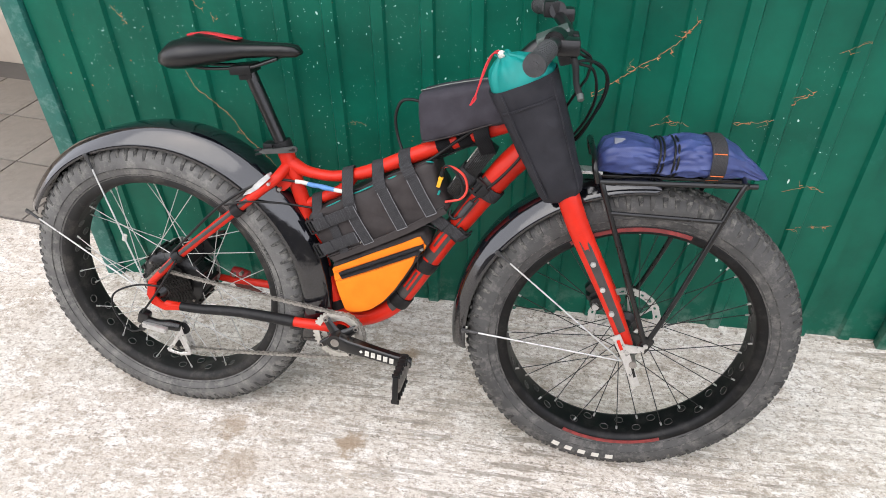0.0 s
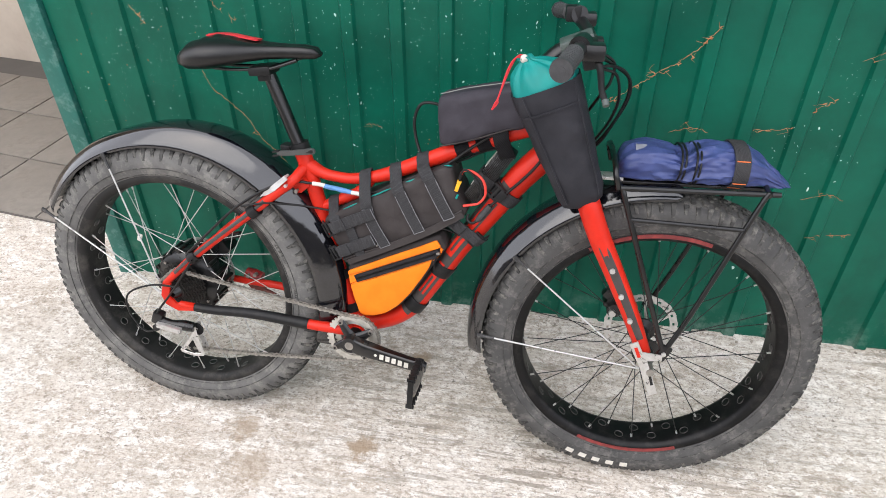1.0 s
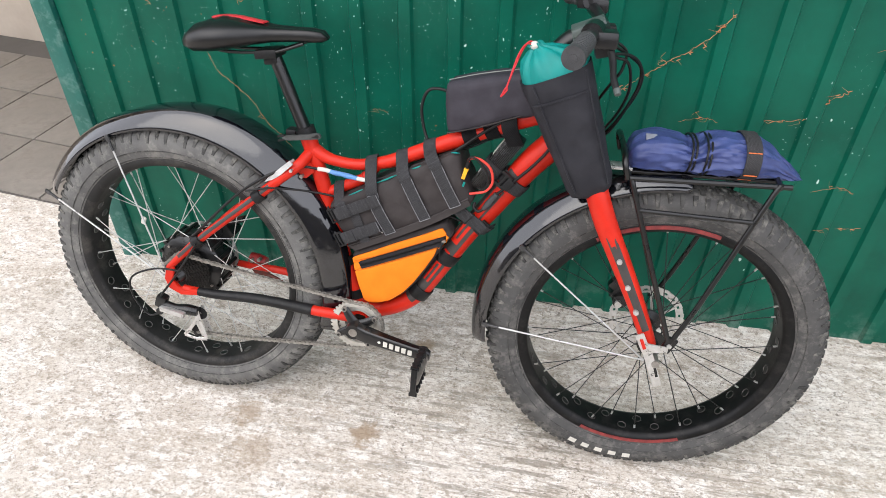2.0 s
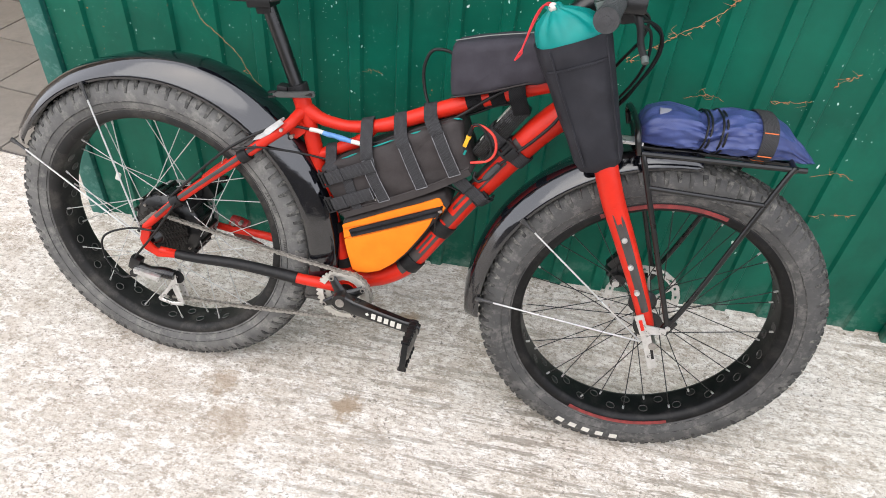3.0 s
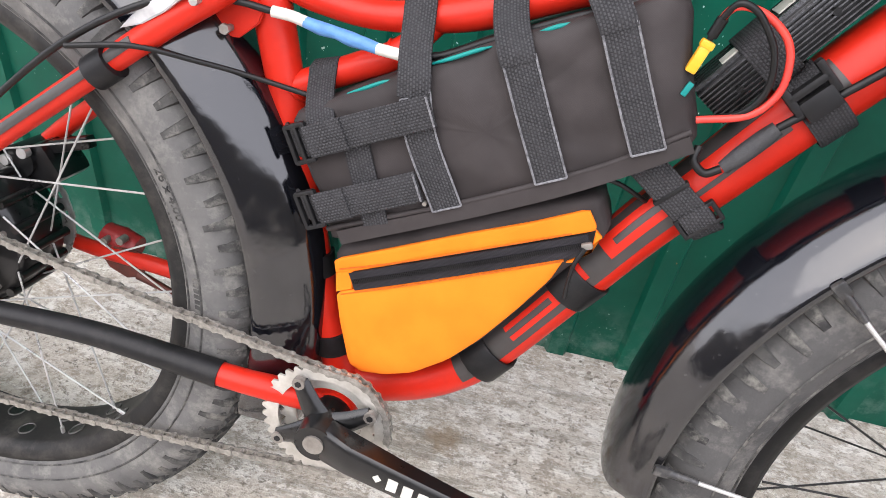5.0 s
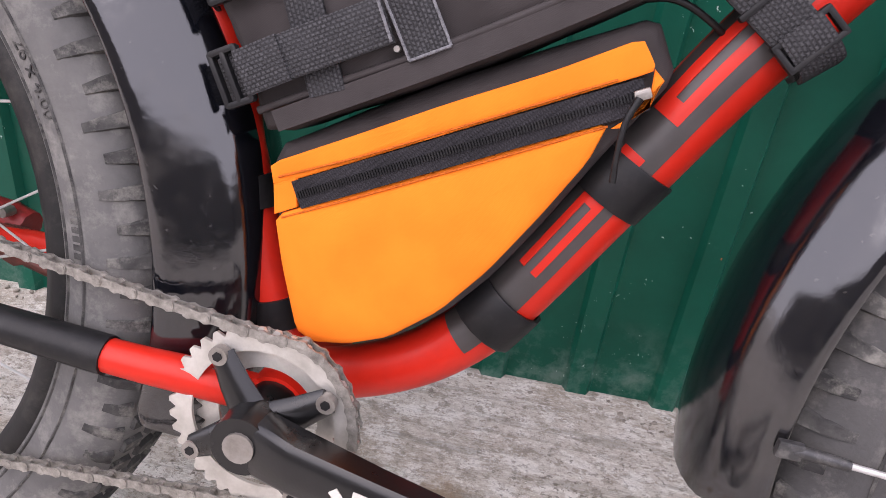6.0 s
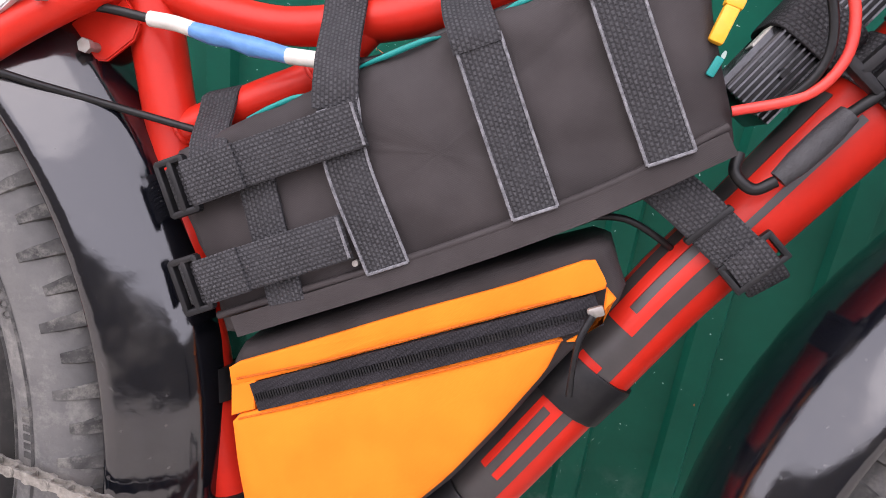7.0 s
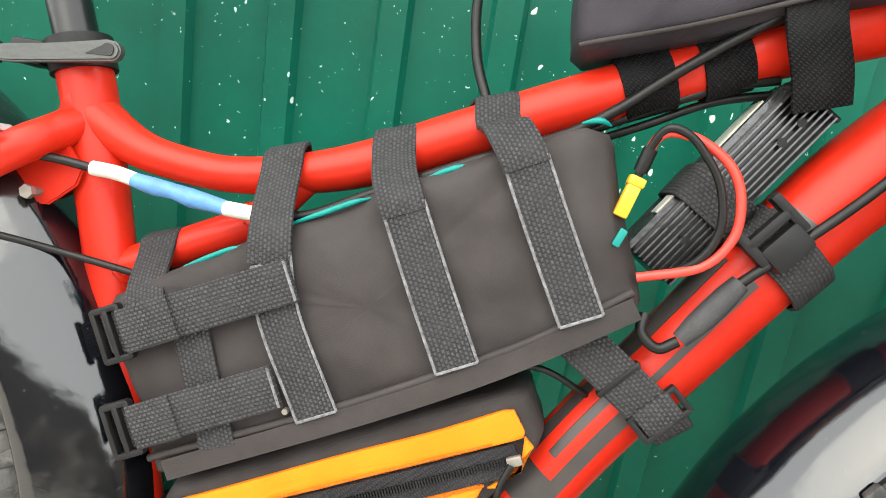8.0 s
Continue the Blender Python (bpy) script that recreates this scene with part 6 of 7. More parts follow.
# two straps to the seat tube, with ladder-lock buckles
for a, c, u0 in (((-0.368, 0.536), (-0.272, 0.585), 0), ((-0.354, 0.481), (-0.272, 0.523), 1)):
    p, q = V3(a[0], BF - 0.0045, a[1]), V3(c[0], BF - 0.0065, c[1])
    d = (q - p).normalized()
    x = V3(-d.z, 0, d.x)
    bm = M()
    ribbon(bm, [V3(p.x - 0.030, 0.0, p.z - 0.014), V3(p.x - 0.022, -0.028, p.z - 0.010), p, p.lerp(q, 0.4) + V3(0, -0.0015, 0), q], x, 0.0255, 0.0024, True)
    st = part("strap", bm, WEBBING, bag, "black webbing strap to the seat tube")
    bm = M()
    ribbon(bm, [p + V3(0.001, -0.003, 0), p.lerp(q, 0.32) + V3(0, -0.004, 0)], x, 0.0262, 0.002)
    part("strap_tail", bm, WEBBING, bag, "doubled webbing end")
    for f in (0.16, 0.27, 0.42, 0.985):
        bm = M()
        m0 = p.lerp(q, f) + V3(0, -0.0035 if f < 0.4 else -0.0022, 0)
        cyl(bm, m0 - x * 0.0118, m0 + x * 0.0118, 0.0009, seg=6)
        part("stitch_line", bm, GREY_THREAD, st, "grey stitching")
    bm = M()
    m0 = p - d * 0.006 + V3(0, -0.001, 0)
    rot = Matrix.Rotation(-math.atan2(d.z, d.x), 4, "Y")
    for off in (-0.015, 0.015):
        box(bm, m0 + x * off, (0.018, 0.006, 0.004), rot, 0.0015)
    for off in (-0.008, 0.0, 0.008):
        box(bm, m0 + d * off, (0.0035, 0.006, 0.032), rot, 0.0012)
    part("buckle", bm, BLACK, bag, "black ladder-lock buckle")
bm = M()
ribbon(bm, [(-0.330, BF - 0.0008, 0.545), (-0.317, BF - 0.001, 0.512), (-0.303, BF - 0.0008, 0.478)], (0.88, 0, 0.47), 0.022, 0.0018, True)
part("strap_tail", bm, WEBBING, bag, "sewn-down webbing")
bm = M()
cyl(bm, (-0.2655, BF - 0.0045, 0.5085), (-0.2655, BF, 0.5085), 0.0018, seg=10)
part("rivet", bm, DULL, bag, "small rivet")
for pts in ([(-0.345, -0.034, 0.577), (-0.332, -0.036, 0.5845), (-0.318, -0.035, 0.5925), (-0.306, -0.033, 0.597)], [(-0.285, -0.034, 0.6135), (-0.268, -0.0365, 0.6225), (-0.250, -0.036, 0.6325), (-0.240, -0.033, 0.637)],
            [(-0.210, -0.033, 0.6535), (-0.198, -0.036, 0.6605), (-0.186, -0.033, 0.666)], [(-0.129, -0.030, 0.699), (-0.120, -0.034, 0.7015), (-0.113, -0.030, 0.700)]):
    bm = M()
    tube(bm, pts, [0.0008, 0.0017, 0.0017, 0.0007], 8)
    part("lining", bm, TEAL, bag, "teal lining that shows at the top edge")
bm = M()
box(bm, (-0.0985, -0.041, 0.640), (0.0045, 0.003, 0.0105), Matrix.Rotation(radians(20), 4, "Y"), 0.001)
part("tag", bm, TEAL, bag, "small teal tag")
# strap from the bag to the down tube
bm = M()
ribbon(bm, [(-0.112, -0.030, 0.580), (-0.094, -0.034, 0.569), (-0.075, -0.033, 0.556), (-0.056, -0.029, 0.543), (-0.045, -0.012, 0.535), (-0.042, 0.004, 0.533)], (0.75, 0, 0.66), 0.026, 0.003, True)
part("strap", bm, WEBBING, bag, "black webbing strap round the down tube")
bm = M()
ribbon(bm, [(-0.064, -0.0345, 0.5515), (-0.054, -0.0345, 0.5425), (-0.045, -0.027, 0.535), (-0.041, -0.010, 0.532)], (0.75, 0, 0.66), 0.0235, 0.0022, True)
part("strap_tail", bm, WEBBING, bag, "doubled webbing end through the buckle")
bm = M()
turn = Matrix.Rotation(radians(40), 4, "Y")
for off in (-0.0075, 0.0075):
    box(bm, V3(-0.0565, -0.0325, 0.5455) + turn @ V3(off, 0, 0), (0.0036, 0.006, 0.034), turn, 0.0014)
for off in (-0.0152, 0.0152):
    box(bm, V3(-0.0565, -0.0325, 0.5455) + turn @ V3(0, 0, off), (0.018, 0.006, 0.0036), turn, 0.0014)
box(bm, (-0.083, -0.033, 0.561), (0.004, 0.008, 0.030), Matrix.Rotation(radians(40), 4, "Y"), 0.0015)
part("buckle", bm, BLACK, bag, "black ladder-lock buckle")

# frame bag below
YB = [(-0.342, 0.437), (-0.290, 0.467), (-0.235, 0.497), (-0.180, 0.524), (-0.131, 0.547), (-0.115, 0.517), (-0.146, 0.466), (-0.168, 0.426), (-0.192, 0.386), (-0.218, 0.354), (-0.248, 0.329), (-0.275, 0.318), (-0.300, 0.314), (-0.314, 0.320), (-0.328, 0.367)]
bm = M()
pillow(bm, YB, -0.0335, 0.040, puff=0.0045, edge=0.008, wrinkle=0.0009, rounding=1, seed=4.0)
ybag = thing("frame_bag", bm, CLOTH, "orange-yellow zipped frame bag with charcoal sides between the red tubes", "bag", BIKE, sharp=70)


def panel(outline, v, thick, material, name, label, puff=0.004, seed=0.0):
    bm = M()
    base = resample(outline, 0.008, 1)
    c = sum(base, Vector()) / len(base)
    rings = []
    for s, k in ((1.0, -1.2), (1.0, 0.0), (0.985, 0.25), (0.93, 0.45), (0.8, 0.7), (0.6, 0.9), (0.35, 1.0), (0.03, 1.03)):
        ring_pts = []
        for p in base:
            q = c + (p - c) * s
            wob = 0.0006 * noise.noise(q * 40 + V3(seed, 0, 0)) if s < 0.95 else 0
            ring_pts.append(V3(q.x, v - (puff * k if k > 0 else thick * k) + wob, q.z))
        rings.append(ring_pts)
    loft(bm, rings)
    return part(name, bm, material, ybag, label, sharp=60)


YTOP = [(-0.3375, 0.430), (-0.290, 0.4545), (-0.235, 0.4835), (-0.180, 0.5105), (-0.138, 0.534), (-0.129, 0.522), (-0.1290, 0.518), (-0.180, 0.4925), (-0.235, 0.4655), (-0.290, 0.4380), (-0.334, 0.4165)]
YLOW = [(-0.3320, 0.3985), (-0.290, 0.4190), (-0.235, 0.4455), (-0.180, 0.4720), (-0.1455, 0.4885), (-0.152, 0.466), (-0.172, 0.430), (-0.196, 0.391), (-0.221, 0.359), (-0.250, 0.3345), (-0.276, 0.3235), (-0.299, 0.3195), (-0.311, 0.325), (-0.3245, 0.367)]
panel(YTOP, -0.0392, 0.003, YELLOW, "upper_panel", "orange-yellow cloth panel", 0.0012)
panel(YLOW, -0.0388, 0.003, YELLOW, "lower_panel", "orange-yellow cloth panel", 0.0045, 2.0)
bm = M()
ribbon(bm, [(-0.3185, -0.0402, 0.4140), (-0.28, -0.0418, 0.4330), (-0.23, -0.0420, 0.4575), (-0.18, -0.0414, 0.4820), (-0.1300, -0.0398, 0.5065)], (0.44, 0, -0.9), 0.0175, 0.0022, True)
for up in (1, -1):
    seam = M()
    tube(seam, [(-0.327 if up < 0 else -0.331, -0.0405, 0.4105 + up * 0.0125), (-0.28, -0.0418, 0.4330 + up * 0.0125), (-0.23, -0.0420, 0.4575 + up * 0.0125), (-0.18, -0.0414, 0.4820 + up * 0.0125), (-0.146, -0.0404, 0.4988 + up * 0.0125)], 0.0007, 6)
    part("seam", seam, SEAM_ORANGE, ybag, "sewn orange seam beside the zip")
zp = part("zip", bm, ZIP_TAPE, ybag, "dark grey zip")
bm = M()
for k in range(120):
    f = k / 119
    u = -0.3170 + 0.1840 * f
    w = 0.4148 + 0.0909 * f
    v = -0.0412 - 0.0022 * math.sin(math.pi * f)
    box(bm, (u, v - 0.0008, w), (0.0009, 0.0016, 0.0042), Matrix.Rotation(radians(-27), 4, "Y"))
tagged(part("zip_teeth", bm, BLACK, zp, "fine zip teeth"), kind="stuff")
bm = M()
box(bm, (-0.1320, -0.0445, 0.5060), (0.009, 0.004, 0.006), Matrix.Rotation(radians(-27), 4, "Y"), 0.0015)
part("slider", bm, DULL, zp, "steel zip slider")
bm = M()
tube(bm, [(-0.1335, -0.047, 0.504), (-0.138, -0.049, 0.490), (-0.1385, -0.049, 0.472), (-0.1375, -0.048, 0.458)], [0.0022, 0.0018, 0.0016, 0.0020], 8)
part("pull_cord", bm, BLACK, zp, "dark pull cord")
# yellow edge that closes the zip at its ends
bm = M()
plate(bm, [(-0.1285, 0.5195), (-0.1225, 0.5145), (-0.1290, 0.499), (-0.1395, 0.4865), (-0.1440, 0.4855), (-0.1275, 0.5000)], -0.0412, -0.037, 0.0006)
part("zip_end", bm, YELLOW, ybag, "orange-yellow cloth corner")
bm = M()
plate(bm, [(-0.3338, 0.4180), (-0.3190, 0.4250), (-0.3175, 0.4065), (-0.3318, 0.3992)], -0.0408, -0.037, 0.0006)
part("zip_end", bm, YELLOW, ybag, "orange-yellow cloth corner")
for a, c, label in (((-0.150, 0.463), (-0.108, 0.441), "down"), ((-0.206, 0.366), (-0.170, 0.342), "down")):
    bm = M()
    x = V3(0.55, 0, 0.83)
    f = 0.5
    mid = (V3(a[0], 0, a[1]) + V3(c[0], 0, c[1])) / 2
    pts = []
    dd = V3(c[0] - a[0], 0, c[1] - a[1]).normalized()
    for k in range(13):
        ang = radians(-150 + 25 * k)
        pts.append(mid + dd * 0.0245 * math.cos(ang) + V3(0, 0.0245 * math.sin(ang), 0))
    ribbon(bm, pts, x, 0.030, 0.0022)
    part("strap", bm, BLACK, ybag, "black hook-and-loop strap round the down tube")
for w, u in ((0.400, -0.3665), (0.318, -0.3405)):
    bm = M()
    d = V3(-0.26, 0, 0.965)
    p = V3(u, 0, w)
    cyl(bm, p - d * 0.011, p + d * 0.011, 0.0188, seg=20)
    part("strap", bm, BLACK, ybag, "black hook-and-loop strap round the seat tube")
bm = M()
tube(bm, [(-0.150, -0.02, 0.552), (-0.125, -0.024, 0.556), (-0.100, -0.018, 0.546), (-0.085, 0.0, 0.535)], 0.002, 8)
part("cord", bm, CABLE, ybag, "thin black cord")

# top tube bag
bm = M()
TB = [(-0.140, 0.736), (-0.147, 0.790), (-0.147, 0.836), (-0.085, 0.853), (0.005, 0.872), (0.030, 0.862), (0.045, 0.800), (-0.012, 0.779), (-0.080, 0.752)]
pillow(bm, TB, -0.036, 0.036, puff=0.006, edge=0.010, wrinkle=0.0018, rounding=1, seed=9.0)
tbag = thing("top_tube_bag", bm, CLOTH_GREY, "dark grey padded bag strapped on the red top tube", "bag", BIKE, sharp=70)
bm = M()
tube(bm, [(-0.144, -0.022, 0.841), (-0.085, -0.022, 0.8585), (0.0, -0.022, 0.877)], 0.0010, 6)
part("piping", bm, surface("pale_piping", (0.22, 0.23, 0.21), None, 0.6), tbag, "pale piped top seam")
bm = M()
tube(bm, [(-0.139, -0.034, 0.740), (-0.128, -0.036, 0.7435), (-0.08, -0.038, 0.759), (-0.015, -0.038, 0.785), (0.04, -0.036, 0.805)], 0.0015, 8)
part("piping", bm, CLOTH, tbag, "dark lower seam")
for u, w, width in ((-0.096, 0.731, 0.030), (-0.055, 0.749, 0.028)):
    bm = M()
    d = V3(0.91, 0, 0.42)
    p = V3(u, 0, w)
    cyl(bm, p - d * width / 2, p + d * width / 2, 0.0195, seg=22)
    part("strap", bm, WEB_BLACK, tbag, "black webbing strap round the top tube")
bm = M()
ribbon(bm, [(-0.022, -0.034, 0.785), (-0.018, -0.036, 0.765), (-0.010, -0.033, 0.745), (-0.004, -0.026, 0.728)], (0.9, 0, 0.2), 0.031, 0.003, True)
part("strap", bm, WEB_BLACK, tbag, "hanging black webbing strap")
bm = M()
tube(bm, [(-0.140, 0.01, 0.800), (-0.160, 0.01, 0.812), (-0.190, 0.01, 0.808), (-0.203, 0.01, 0.775), (-0.198, 0.008, 0.735), (-0.184, 0.0, 0.702)], 0.0032, 10)
part("cable", bm, CABLE, tbag, "thick black cable loop")

# feed bag beside the handlebar
bm = M()
AX = V3(-0.385, 0, 0.923)
SX = V3(0.923, 0, 0.385)
FOOT = V3(-0.176, -0.068, 0.358)


def feed_ring(s, hu, hv, n=40, power=0.72, fold=0.0, pleats=0.0):
    out = []
    for k in range(n):
        a = 2 * math.pi * k / n
        ca, sa = math.cos(a), math.sin(a)
        wob = (0.003 * noise.noise(V3(ca * 2, sa * 2, s * 25)) + 0.0015 * noise.noise(V3(ca * 5, sa * 5, s * 60))) * (1 if not pleats else 0.4)
        g = 1 + pleats * math.sin(a * 9) + pleats * 0.3 * math.sin(a * 17 + 1)
        x = (hu * g + wob) * math.copysign(abs(ca) ** power, ca)
        y = (hv * g + wob) * math.copysign(abs(sa) ** power, sa)
        out.append(FOOT + AX * s + SX * x + V3(0, y, 0))
    return out


rings = [feed_ring(*r) for r in ((-0.018, 0.013, 0.010), (-0.016, 0.027, 0.021), (-0.008, 0.038, 0.031), (0.008, 0.0435, 0.036), (0.05, 0.0475, 0.040), (0.10, 0.051, 0.043), (0.15, 0.057, 0.047), (0.20, 0.0620, 0.050), (0.222, 0.063, 0.051), (0.220, 0.058, 0.046))]
loft(bm, rings)
feed = thing("feed_bag", bm, CLOTH_BLUE, "charcoal stem pouch with a teal drawstring top hanging at the handlebar", "bag", FRONT, sharp=60)
for off in (-0.62, 0.80):
    bm = M()
    tube(bm, [FOOT + AX * s + SX * hu * off + V3(0, -hv * 0.97, 0) for s, hu, hv in ((0.005, 0.042, 0.036), (0.05, 0.0475, 0.0405), (0.10, 0.051, 0.0435), (0.15, 0.057, 0.0475), (0.218, 0.063, 0.0515))], 0.0016, 6)
    part("seam", bm, CLOTH_BLUE, feed, "raised vertical seam")
bm = M()
ribbon(bm, [FOOT + AX * 0.183 + SX * x + V3(0, y, 0) for x, y in ((-0.050, -0.040), (-0.032, -0.0485), (0.0, -0.0505), (0.032, -0.0485), (0.050, -0.040))], AX, 0.0035, 0.0016, True)
part("band", bm, CLOTH_BLUE, feed, "sewn cloth band")
bm = M()
rings = [feed_ring(s, hu, hv, 54, 0.85, 0, p) for s, hu, hv, p in ((0.208, 0.060, 0.048, 0.0), (0.224, 0.0595, 0.048, 0.02), (0.240, 0.051, 0.043, 0.06), (0.254, 0.039, 0.034, 0.10), (0.264, 0.024, 0.021, 0.14), (0.270, 0.011, 0.010, 0.16), (0.277, 0.012, 0.011, 0.16))]
rings = [[p - SX * (0.02 * max(0.0, i - 1) / 5) for p in r] for i, r in enumerate(rings)]
loft(bm, rings)
part("drawstring_top", bm, TEAL, feed, "gathered teal nylon top", sharp=70)
TIP = FOOT + AX * 0.274 - SX * 0.020 + V3(0, -0.006, 0)
bm = M()
bmesh.ops.create_uvsphere(bm, u_segments=14, v_segments=10, radius=0.0075, matrix=Matrix.Translation(TIP))
part("toggle", bm, WHITE, feed, "white cord toggle")
for k in (0, 1):
    bm = M()
    o = V3(0.004 * k, 0.004 * k, 0.003 * k)
    tube(bm, [TIP + o, TIP + V3(-0.014, -0.004, 0.002) + o, TIP + V3(-0.026, -0.016, -0.016) + o, TIP + V3(-0.038, -0.044, -0.056), TIP + V3(-0.043 + 0.004 * k, -0.048, -0.066), TIP + V3(-0.048, -0.046, -0.078)], 0.0015, 8)
    part("cord", bm, CORD_RED, feed, "red drawstring cord")

# motor controller on the down tube
CT = Matrix.Translation((-0.0395, 0.006, 0.6790)) @ Matrix.Rotation(radians(-57), 4, "Y")
bm = M()
box(bm, (0, 0, 0), (0.128, 0.046, 0.030), None, 0.002)
ctrl = thing("motor_controller", bm, SATIN, "black finned aluminium motor controller strapped to the down tube", "controller", BIKE @ CT)
ANODISED = surface("dark_anodised", (0.12, 0.12, 0.125), (0.06, 0.06, 0.06), 0.25, metal=0.8, big=40)
for k in range(9):
    bm = M()
    box(bm, (0, -0.0245, -0.0138 + 0.0034 * k), (0.128, 0.006, 0.0011), None)
    part("fin", bm, ANODISED, ctrl)
for k in range(6):
    bm = M()
    box(bm, (0, -0.018 + 0.0075 * k, 0.0165), (0.126, 0.002, 0.004), None)
    part("fin", bm, ANODISED, ctrl)
for u, z in ((0.035, -0.002), (-0.040, -0.002), (0.05, -0.002)):
    bm = M()
    cyl(bm, (u, -0.0275, z), (u, -0.0225, z), 0.0028, seg=10)
    part("screw", bm, BLACK, ctrl, "small black screw")
bm = M()
box(bm, (0.065, 0, 0), (0.003, 0.05, 0.034), None, 0.001)
part("end_plate", bm, BLACK, ctrl, "black end plate")
bm = M()
box(bm, (0.030, 0, 0.0190), (0.040, 0.022, 0.0012), None)
part("sticker", bm, WHITE, ctrl, "white paper sticker")
bm = M()
box(bm, (-0.030, -0.010, 0.0190), (0.016, 0.014, 0.0012), None)
part("sticker", bm, WHITE, ctrl, "white paper sticker")
bm = M()
pts = []
for k in range(33):
    a = 2 * math.pi * k / 32
    ca, sa = math.cos(a), math.sin(a)
    pts.append(V3(-0.012, 0.0285 * math.copysign(abs(ca) ** 0.45, ca), 0.0205 * math.copysign(abs(sa) ** 0.45, sa)))
ribbon(bm, pts, (1, 0, 0), 0.025, 0.002)
part("strap", bm, WEBBING, ctrl, "black webbing strap round the controller")
# strap and buckle from the controller round the down tube
bm = M()
mid = V3(-0.003, 0, 0.644)
dd = V3(0.80, 0, -0.60)
pts = [mid + dd * 0.0305 * math.cos(radians(-165 + 27.5 * k)) + V3(0, 0.0305 * math.sin(radians(-165 + 27.5 * k)), 0) for k in range(13)]
ribbon(bm, pts, (0.6, 0, 0.8), 0.028, 0.0024)
part("strap", bm, WEBBING, ctrl, "black webbing strap round the down tube", at=CT.inverted())
bm = M()
rot = Matrix.Rotation(radians(37), 4, "Y")
box(bm, (-0.021, -0.036, 0.658), (0.026, 0.009, 0.006), Matrix.Rotation(radians(37), 4, "Y") @ Matrix.Translation((0, 0, 0.014)), 0.002)
box(bm, (-0.021, -0.036, 0.658), (0.026, 0.009, 0.006), Matrix.Rotation(radians(37), 4, "Y") @ Matrix.Translation((0, 0, -0.014)), 0.002)
box(bm, (-0.0215, -0.036, 0.6585), (0.006, 0.009, 0.032), rot, 0.002)
box(bm, (-0.010, -0.036, 0.650), (0.018, 0.011, 0.026), rot, 0.004)
part("buckle", bm, BLACK, ctrl, "black side-release buckle", at=CT.inverted())

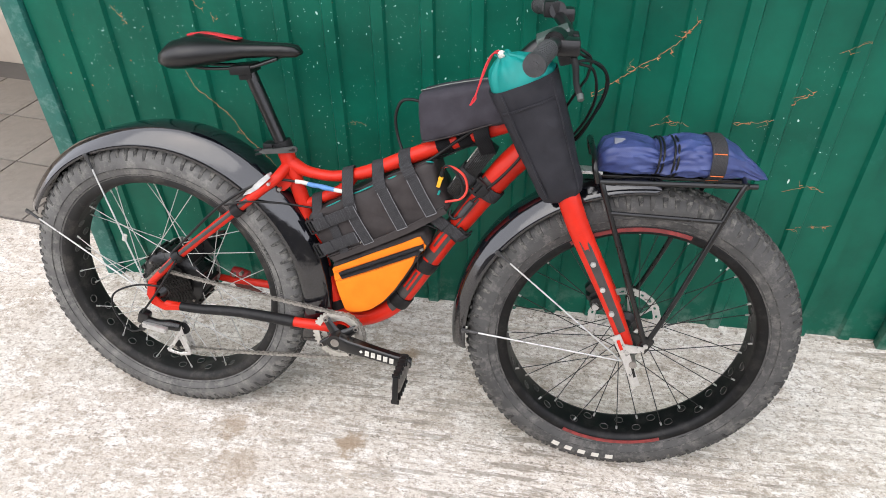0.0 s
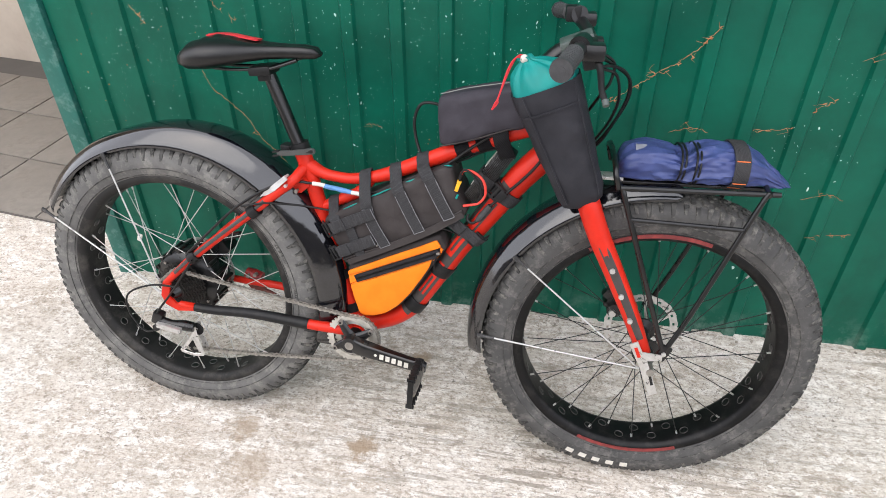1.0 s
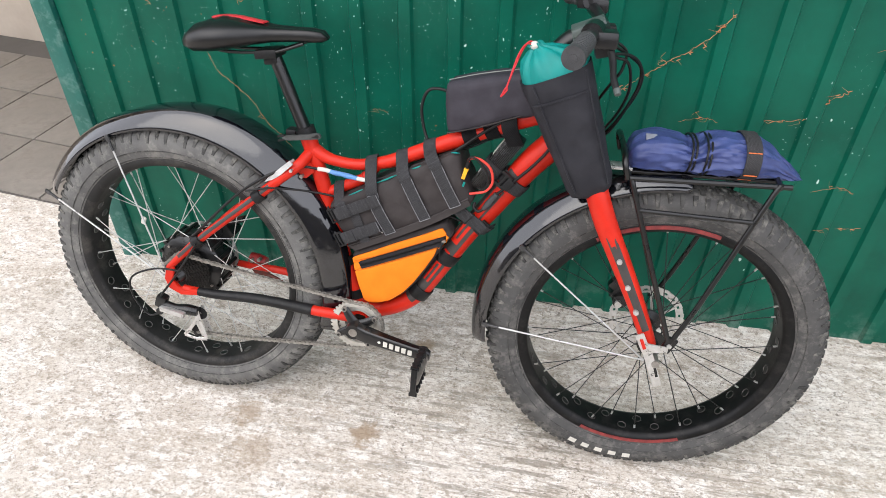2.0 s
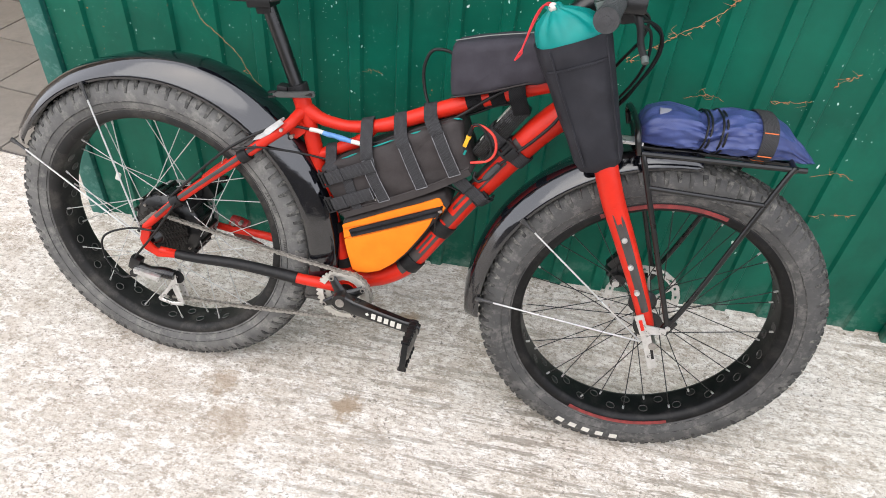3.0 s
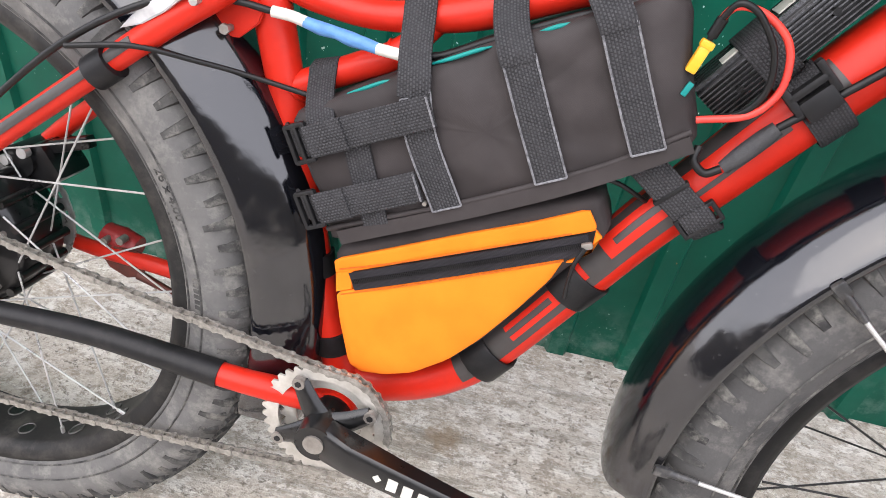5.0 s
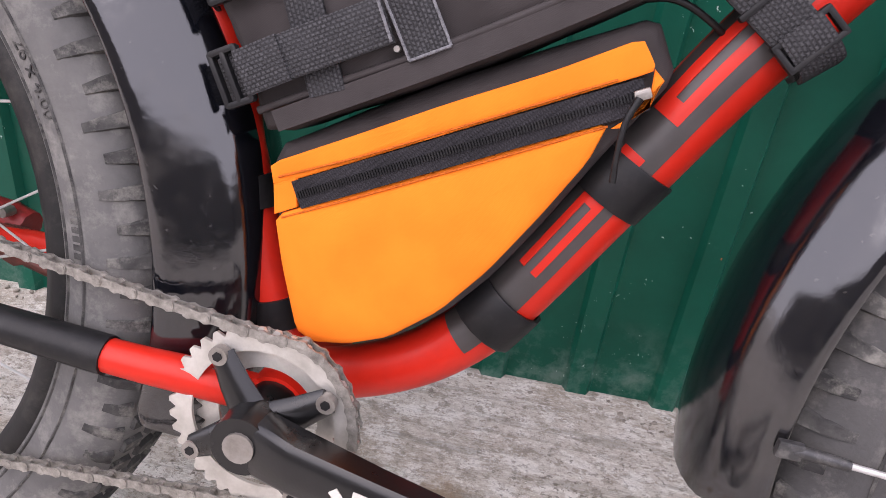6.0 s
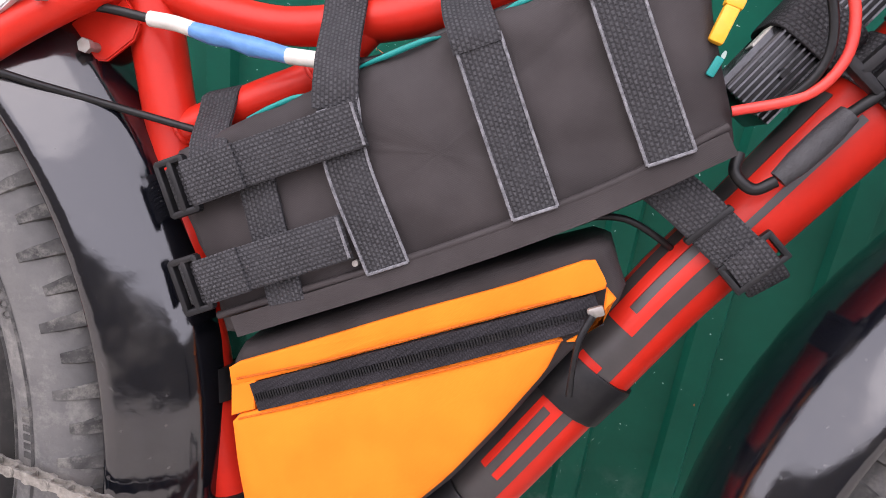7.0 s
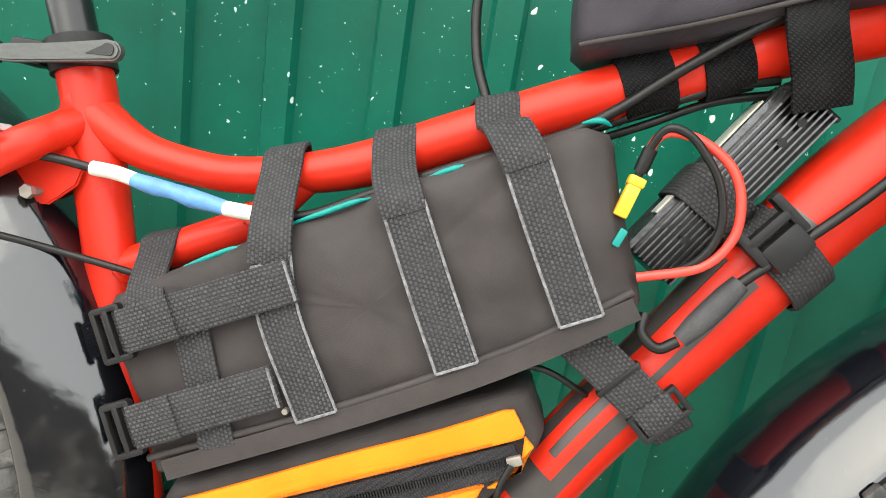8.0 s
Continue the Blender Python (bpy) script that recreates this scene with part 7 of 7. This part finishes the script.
# wiring
wires = thing("wiring_loom", None, None, "black, red and yellow motor wiring along the frame", "cable", BIKE)
CABLES = [
    ([(-0.70, -0.080, 0.444), (-0.60, -0.074, 0.545), (-0.545, -0.070, 0.590), (-0.500, -0.060, 0.617), (-0.478, -0.046, 0.624), (-0.445, -0.032, 0.627), (-0.415, -0.028, 0.625)], 0.0029, CABLE, "black motor cable"),
    ([(-0.415, -0.028, 0.625), (-0.400, -0.027, 0.6245), (-0.387, -0.027, 0.6225)], 0.0046, WHITE, "white sleeve"),
    ([(-0.388, -0.027, 0.6225), (-0.375, -0.0275, 0.6206), (-0.362, -0.0265, 0.6196), (-0.350, -0.0275, 0.6178), (-0.338, -0.0280, 0.6168), (-0.326, -0.029, 0.6155)], [0.0046, 0.0056, 0.0050, 0.0060, 0.0052, 0.0046], BLUE_TAPE, "blue tape wrap"),
    ([(-0.327, -0.029, 0.6155), (-0.306, -0.032, 0.6155)], 0.0047, WHITE, "white sleeve"),
    ([(-0.306, -0.030, 0.616), (-0.278, -0.022, 0.620), (-0.241, -0.022, 0.640), (-0.179, -0.022, 0.672), (-0.137, -0.022, 0.692), (-0.109, -0.022, 0.712), (-0.082, -0.024, 0.736), (-0.040, -0.026, 0.769), (0.0, -0.028, 0.792)], 0.0032, CABLE, "black motor cable"),
    ([(-0.56, -0.078, 0.574), (-0.51, -0.066, 0.583), (-0.468, -0.045, 0.577), (-0.430, -0.030, 0.571), (-0.375, -0.022, 0.564)], 0.0023, CABLE, "thin black brake hose"),
    ([(-0.120, 0.0, 0.700), (-0.09, -0.006, 0.716), (-0.055, -0.008, 0.734), (-0.022, -0.006, 0.744)], 0.0028, CABLE, "black lead"),
    ([(-0.118, 0.006, 0.694), (-0.09, 0.0, 0.708), (-0.055, 0.002, 0.727), (-0.018, 0.002, 0.738)], 0.0026, CABLE, "black lead"),
    ([(-0.092, -0.042, 0.689), (-0.090, -0.044, 0.695), (-0.086, -0.046, 0.699), (-0.078, -0.046, 0.700), (-0.065, -0.046, 0.697), (-0.050, -0.047, 0.687), (-0.042, -0.047, 0.672), (-0.041, -0.046, 0.651), (-0.054, -0.044, 0.632), (-0.085, -0.038, 0.620)], 0.0027, WIRE_RED, "red power lead"),
    ([(-0.095, -0.040, 0.675), (-0.092, -0.043, 0.690), (-0.086, -0.048, 0.701), (-0.076, -0.050, 0.700), (-0.066, -0.050, 0.692), (-0.054, -0.049, 0.676), (-0.049, -0.047, 0.653), (-0.057, -0.043, 0.634), (-0.075, -0.034, 0.622)], 0.0024, CABLE, "black power lead"),
    ([(-0.0945, -0.040, 0.677), (-0.0915, -0.042, 0.690)], 0.0040, CABLE, "black shrink sleeve"),
    ([(-0.055, -0.036, 0.590), (-0.042, -0.037, 0.609), (-0.030, -0.037, 0.627)], [0.0052, 0.0068, 0.0072, 0.0070, 0.0058], GRIP, "grey connector barrel"),
    ([(-0.075, -0.030, 0.600), (-0.076, -0.034, 0.590), (-0.066, -0.036, 0.583), (-0.056, -0.036, 0.589)], 0.0032, CABLE, "black lead"),
    ([(-0.030, -0.037, 0.627), (-0.010, -0.036, 0.647), (0.030, -0.036, 0.690), (0.062, -0.036, 0.735), (0.068, -0.036, 0.775), (0.045, -0.034, 0.800), (0.01, -0.030, 0.800)], 0.0030, CABLE, "black lead"),
]
for pts, r, material, label in CABLES:
    bm = M()
    tube(bm, pts, r, 10)
    part("cable", bm, material, wires, label)
bm = M()
rot = Matrix.Rotation(radians(15), 4, "Y")
box(bm, (-0.0985, -0.040, 0.6605), (0.0078, 0.0075, 0.0190), rot, 0.0016)
box(bm, (-0.0955, -0.040, 0.6715), (0.0095, 0.0085, 0.0055), rot, 0.0014)
part("plug", bm, YELLOW_PLUG, wires, "yellow power plug")

# ------------------------------------------------------------------ dry vines on the wall


def vine(points, r, seed, curls=8, whole=0.75):
    r = r * 0.6
    rnd = random.Random(seed)
    bm = M()
    p = smooth_path([(x, -0.013, z) for x, z in points], 8)
    q = [v + V3(rnd.uniform(-0.0025, 0.0025), rnd.uniform(-0.002, 0.001), rnd.uniform(-0.0025, 0.0025)) for v in p]
    for k in range(0, len(q) - 4, 4):
        if rnd.random() < whole:
            tube(bm, q[k:k + 5], [r * 0.4, r, r * rnd.uniform(0.6, 1.6), r * 0.5], 6, curve=False)
    for _ in range(curls):
        a = rnd.choice(q)
        b = a + V3(rnd.uniform(-0.016, 0.016), 0, rnd.uniform(-0.012, 0.012))
        c = b + V3(rnd.uniform(-0.02, 0.02), 0, rnd.uniform(-0.012, 0.015))
        tube(bm, [a, a.lerp(b, 0.5) + V3(0.004, -0.002, -0.003), b, c], [r * 0.8, r * 0.6, r * 0.5, r * 0.3], 5)
        if rnd.random() < 0.6:
            tube(bm, [b, b + V3(0.006, -0.003, 0.005)], [r * 1.8, r * 0.9], 6, curve=False)
    thing("vine", bm, VINE, "dry orange creeper stem clinging to the green wall", "vine", WALL, group="dry vines on the wall")



vine([(-0.606, 0.705), (-0.592, 0.664), (-0.549, 0.62), (-0.511, 0.583), (-0.483, 0.527), (-0.436, 0.479), (-0.40, 0.42), (-0.385, 0.36)], 0.0014, 1, 2, 1.0)
vine([(-0.557, 0.90), (-0.535, 0.868), (-0.512, 0.875), (-0.501, 0.829)], 0.0010, 2, 2)
vine([(0.40, 0.700), (0.456, 0.745), (0.494, 0.777), (0.538, 0.809), (0.573, 0.843), (0.602, 0.885)], 0.0013, 3, 14, 1.0)
vine([(0.544, 0.634), (0.593, 0.648), (0.633, 0.64)], 0.0009, 4, 3)
vine([(0.725, 0.653), (0.779, 0.661), (0.814, 0.668)], 0.0009, 5, 3)
vine([(0.880, 0.480), (0.938, 0.5), (0.974, 0.487)], 0.0009, 6, 3)
vine([(0.923, 0.371), (0.97, 0.385), (1.024, 0.391)], 0.0009, 7, 4)
vine([(0.845, 0.720), (0.866, 0.737)], 0.0013, 8, 4)
vine([(0.900, 0.832), (0.952, 0.857), (1.0, 0.870)], 0.0008, 9, 2)
vine([(-0.761, 0.86), (-0.74, 0.83), (-0.72, 0.804)], 0.0011, 10, 3)
vine([(-0.19, 0.588), (-0.175, 0.592), (-0.15, 0.585)], 0.0007, 11, 1)
vine([(0.322, 0.410), (0.326, 0.398)], 0.0020, 12, 0)

bm = M()
rnd = random.Random(21)
for _ in range(110):
    x = rnd.uniform(-1.2, 1.6)
    y = -0.012 - abs(rnd.gauss(0, 0.02))
    q = WALL @ V3(x, y, 0)
    r = rnd.uniform(0.0012, 0.0042)
    bmesh.ops.create_icosphere(bm, subdivisions=1, radius=r, matrix=Matrix.Translation((q.x, q.y, ground_height(q.x, q.y) + r * 0.4)) @ Matrix.Rotation(rnd.uniform(0, 3), 4, "Z") @ Matrix.Diagonal((1.4, 1, 0.7, 1)))
thing("grit", bm, surface("grey_grit", (0.42, 0.37, 0.31), (0.20, 0.17, 0.14), 0.9, big=60), "loose grey grit along the foot of the wall", "grit", kind="stuff")
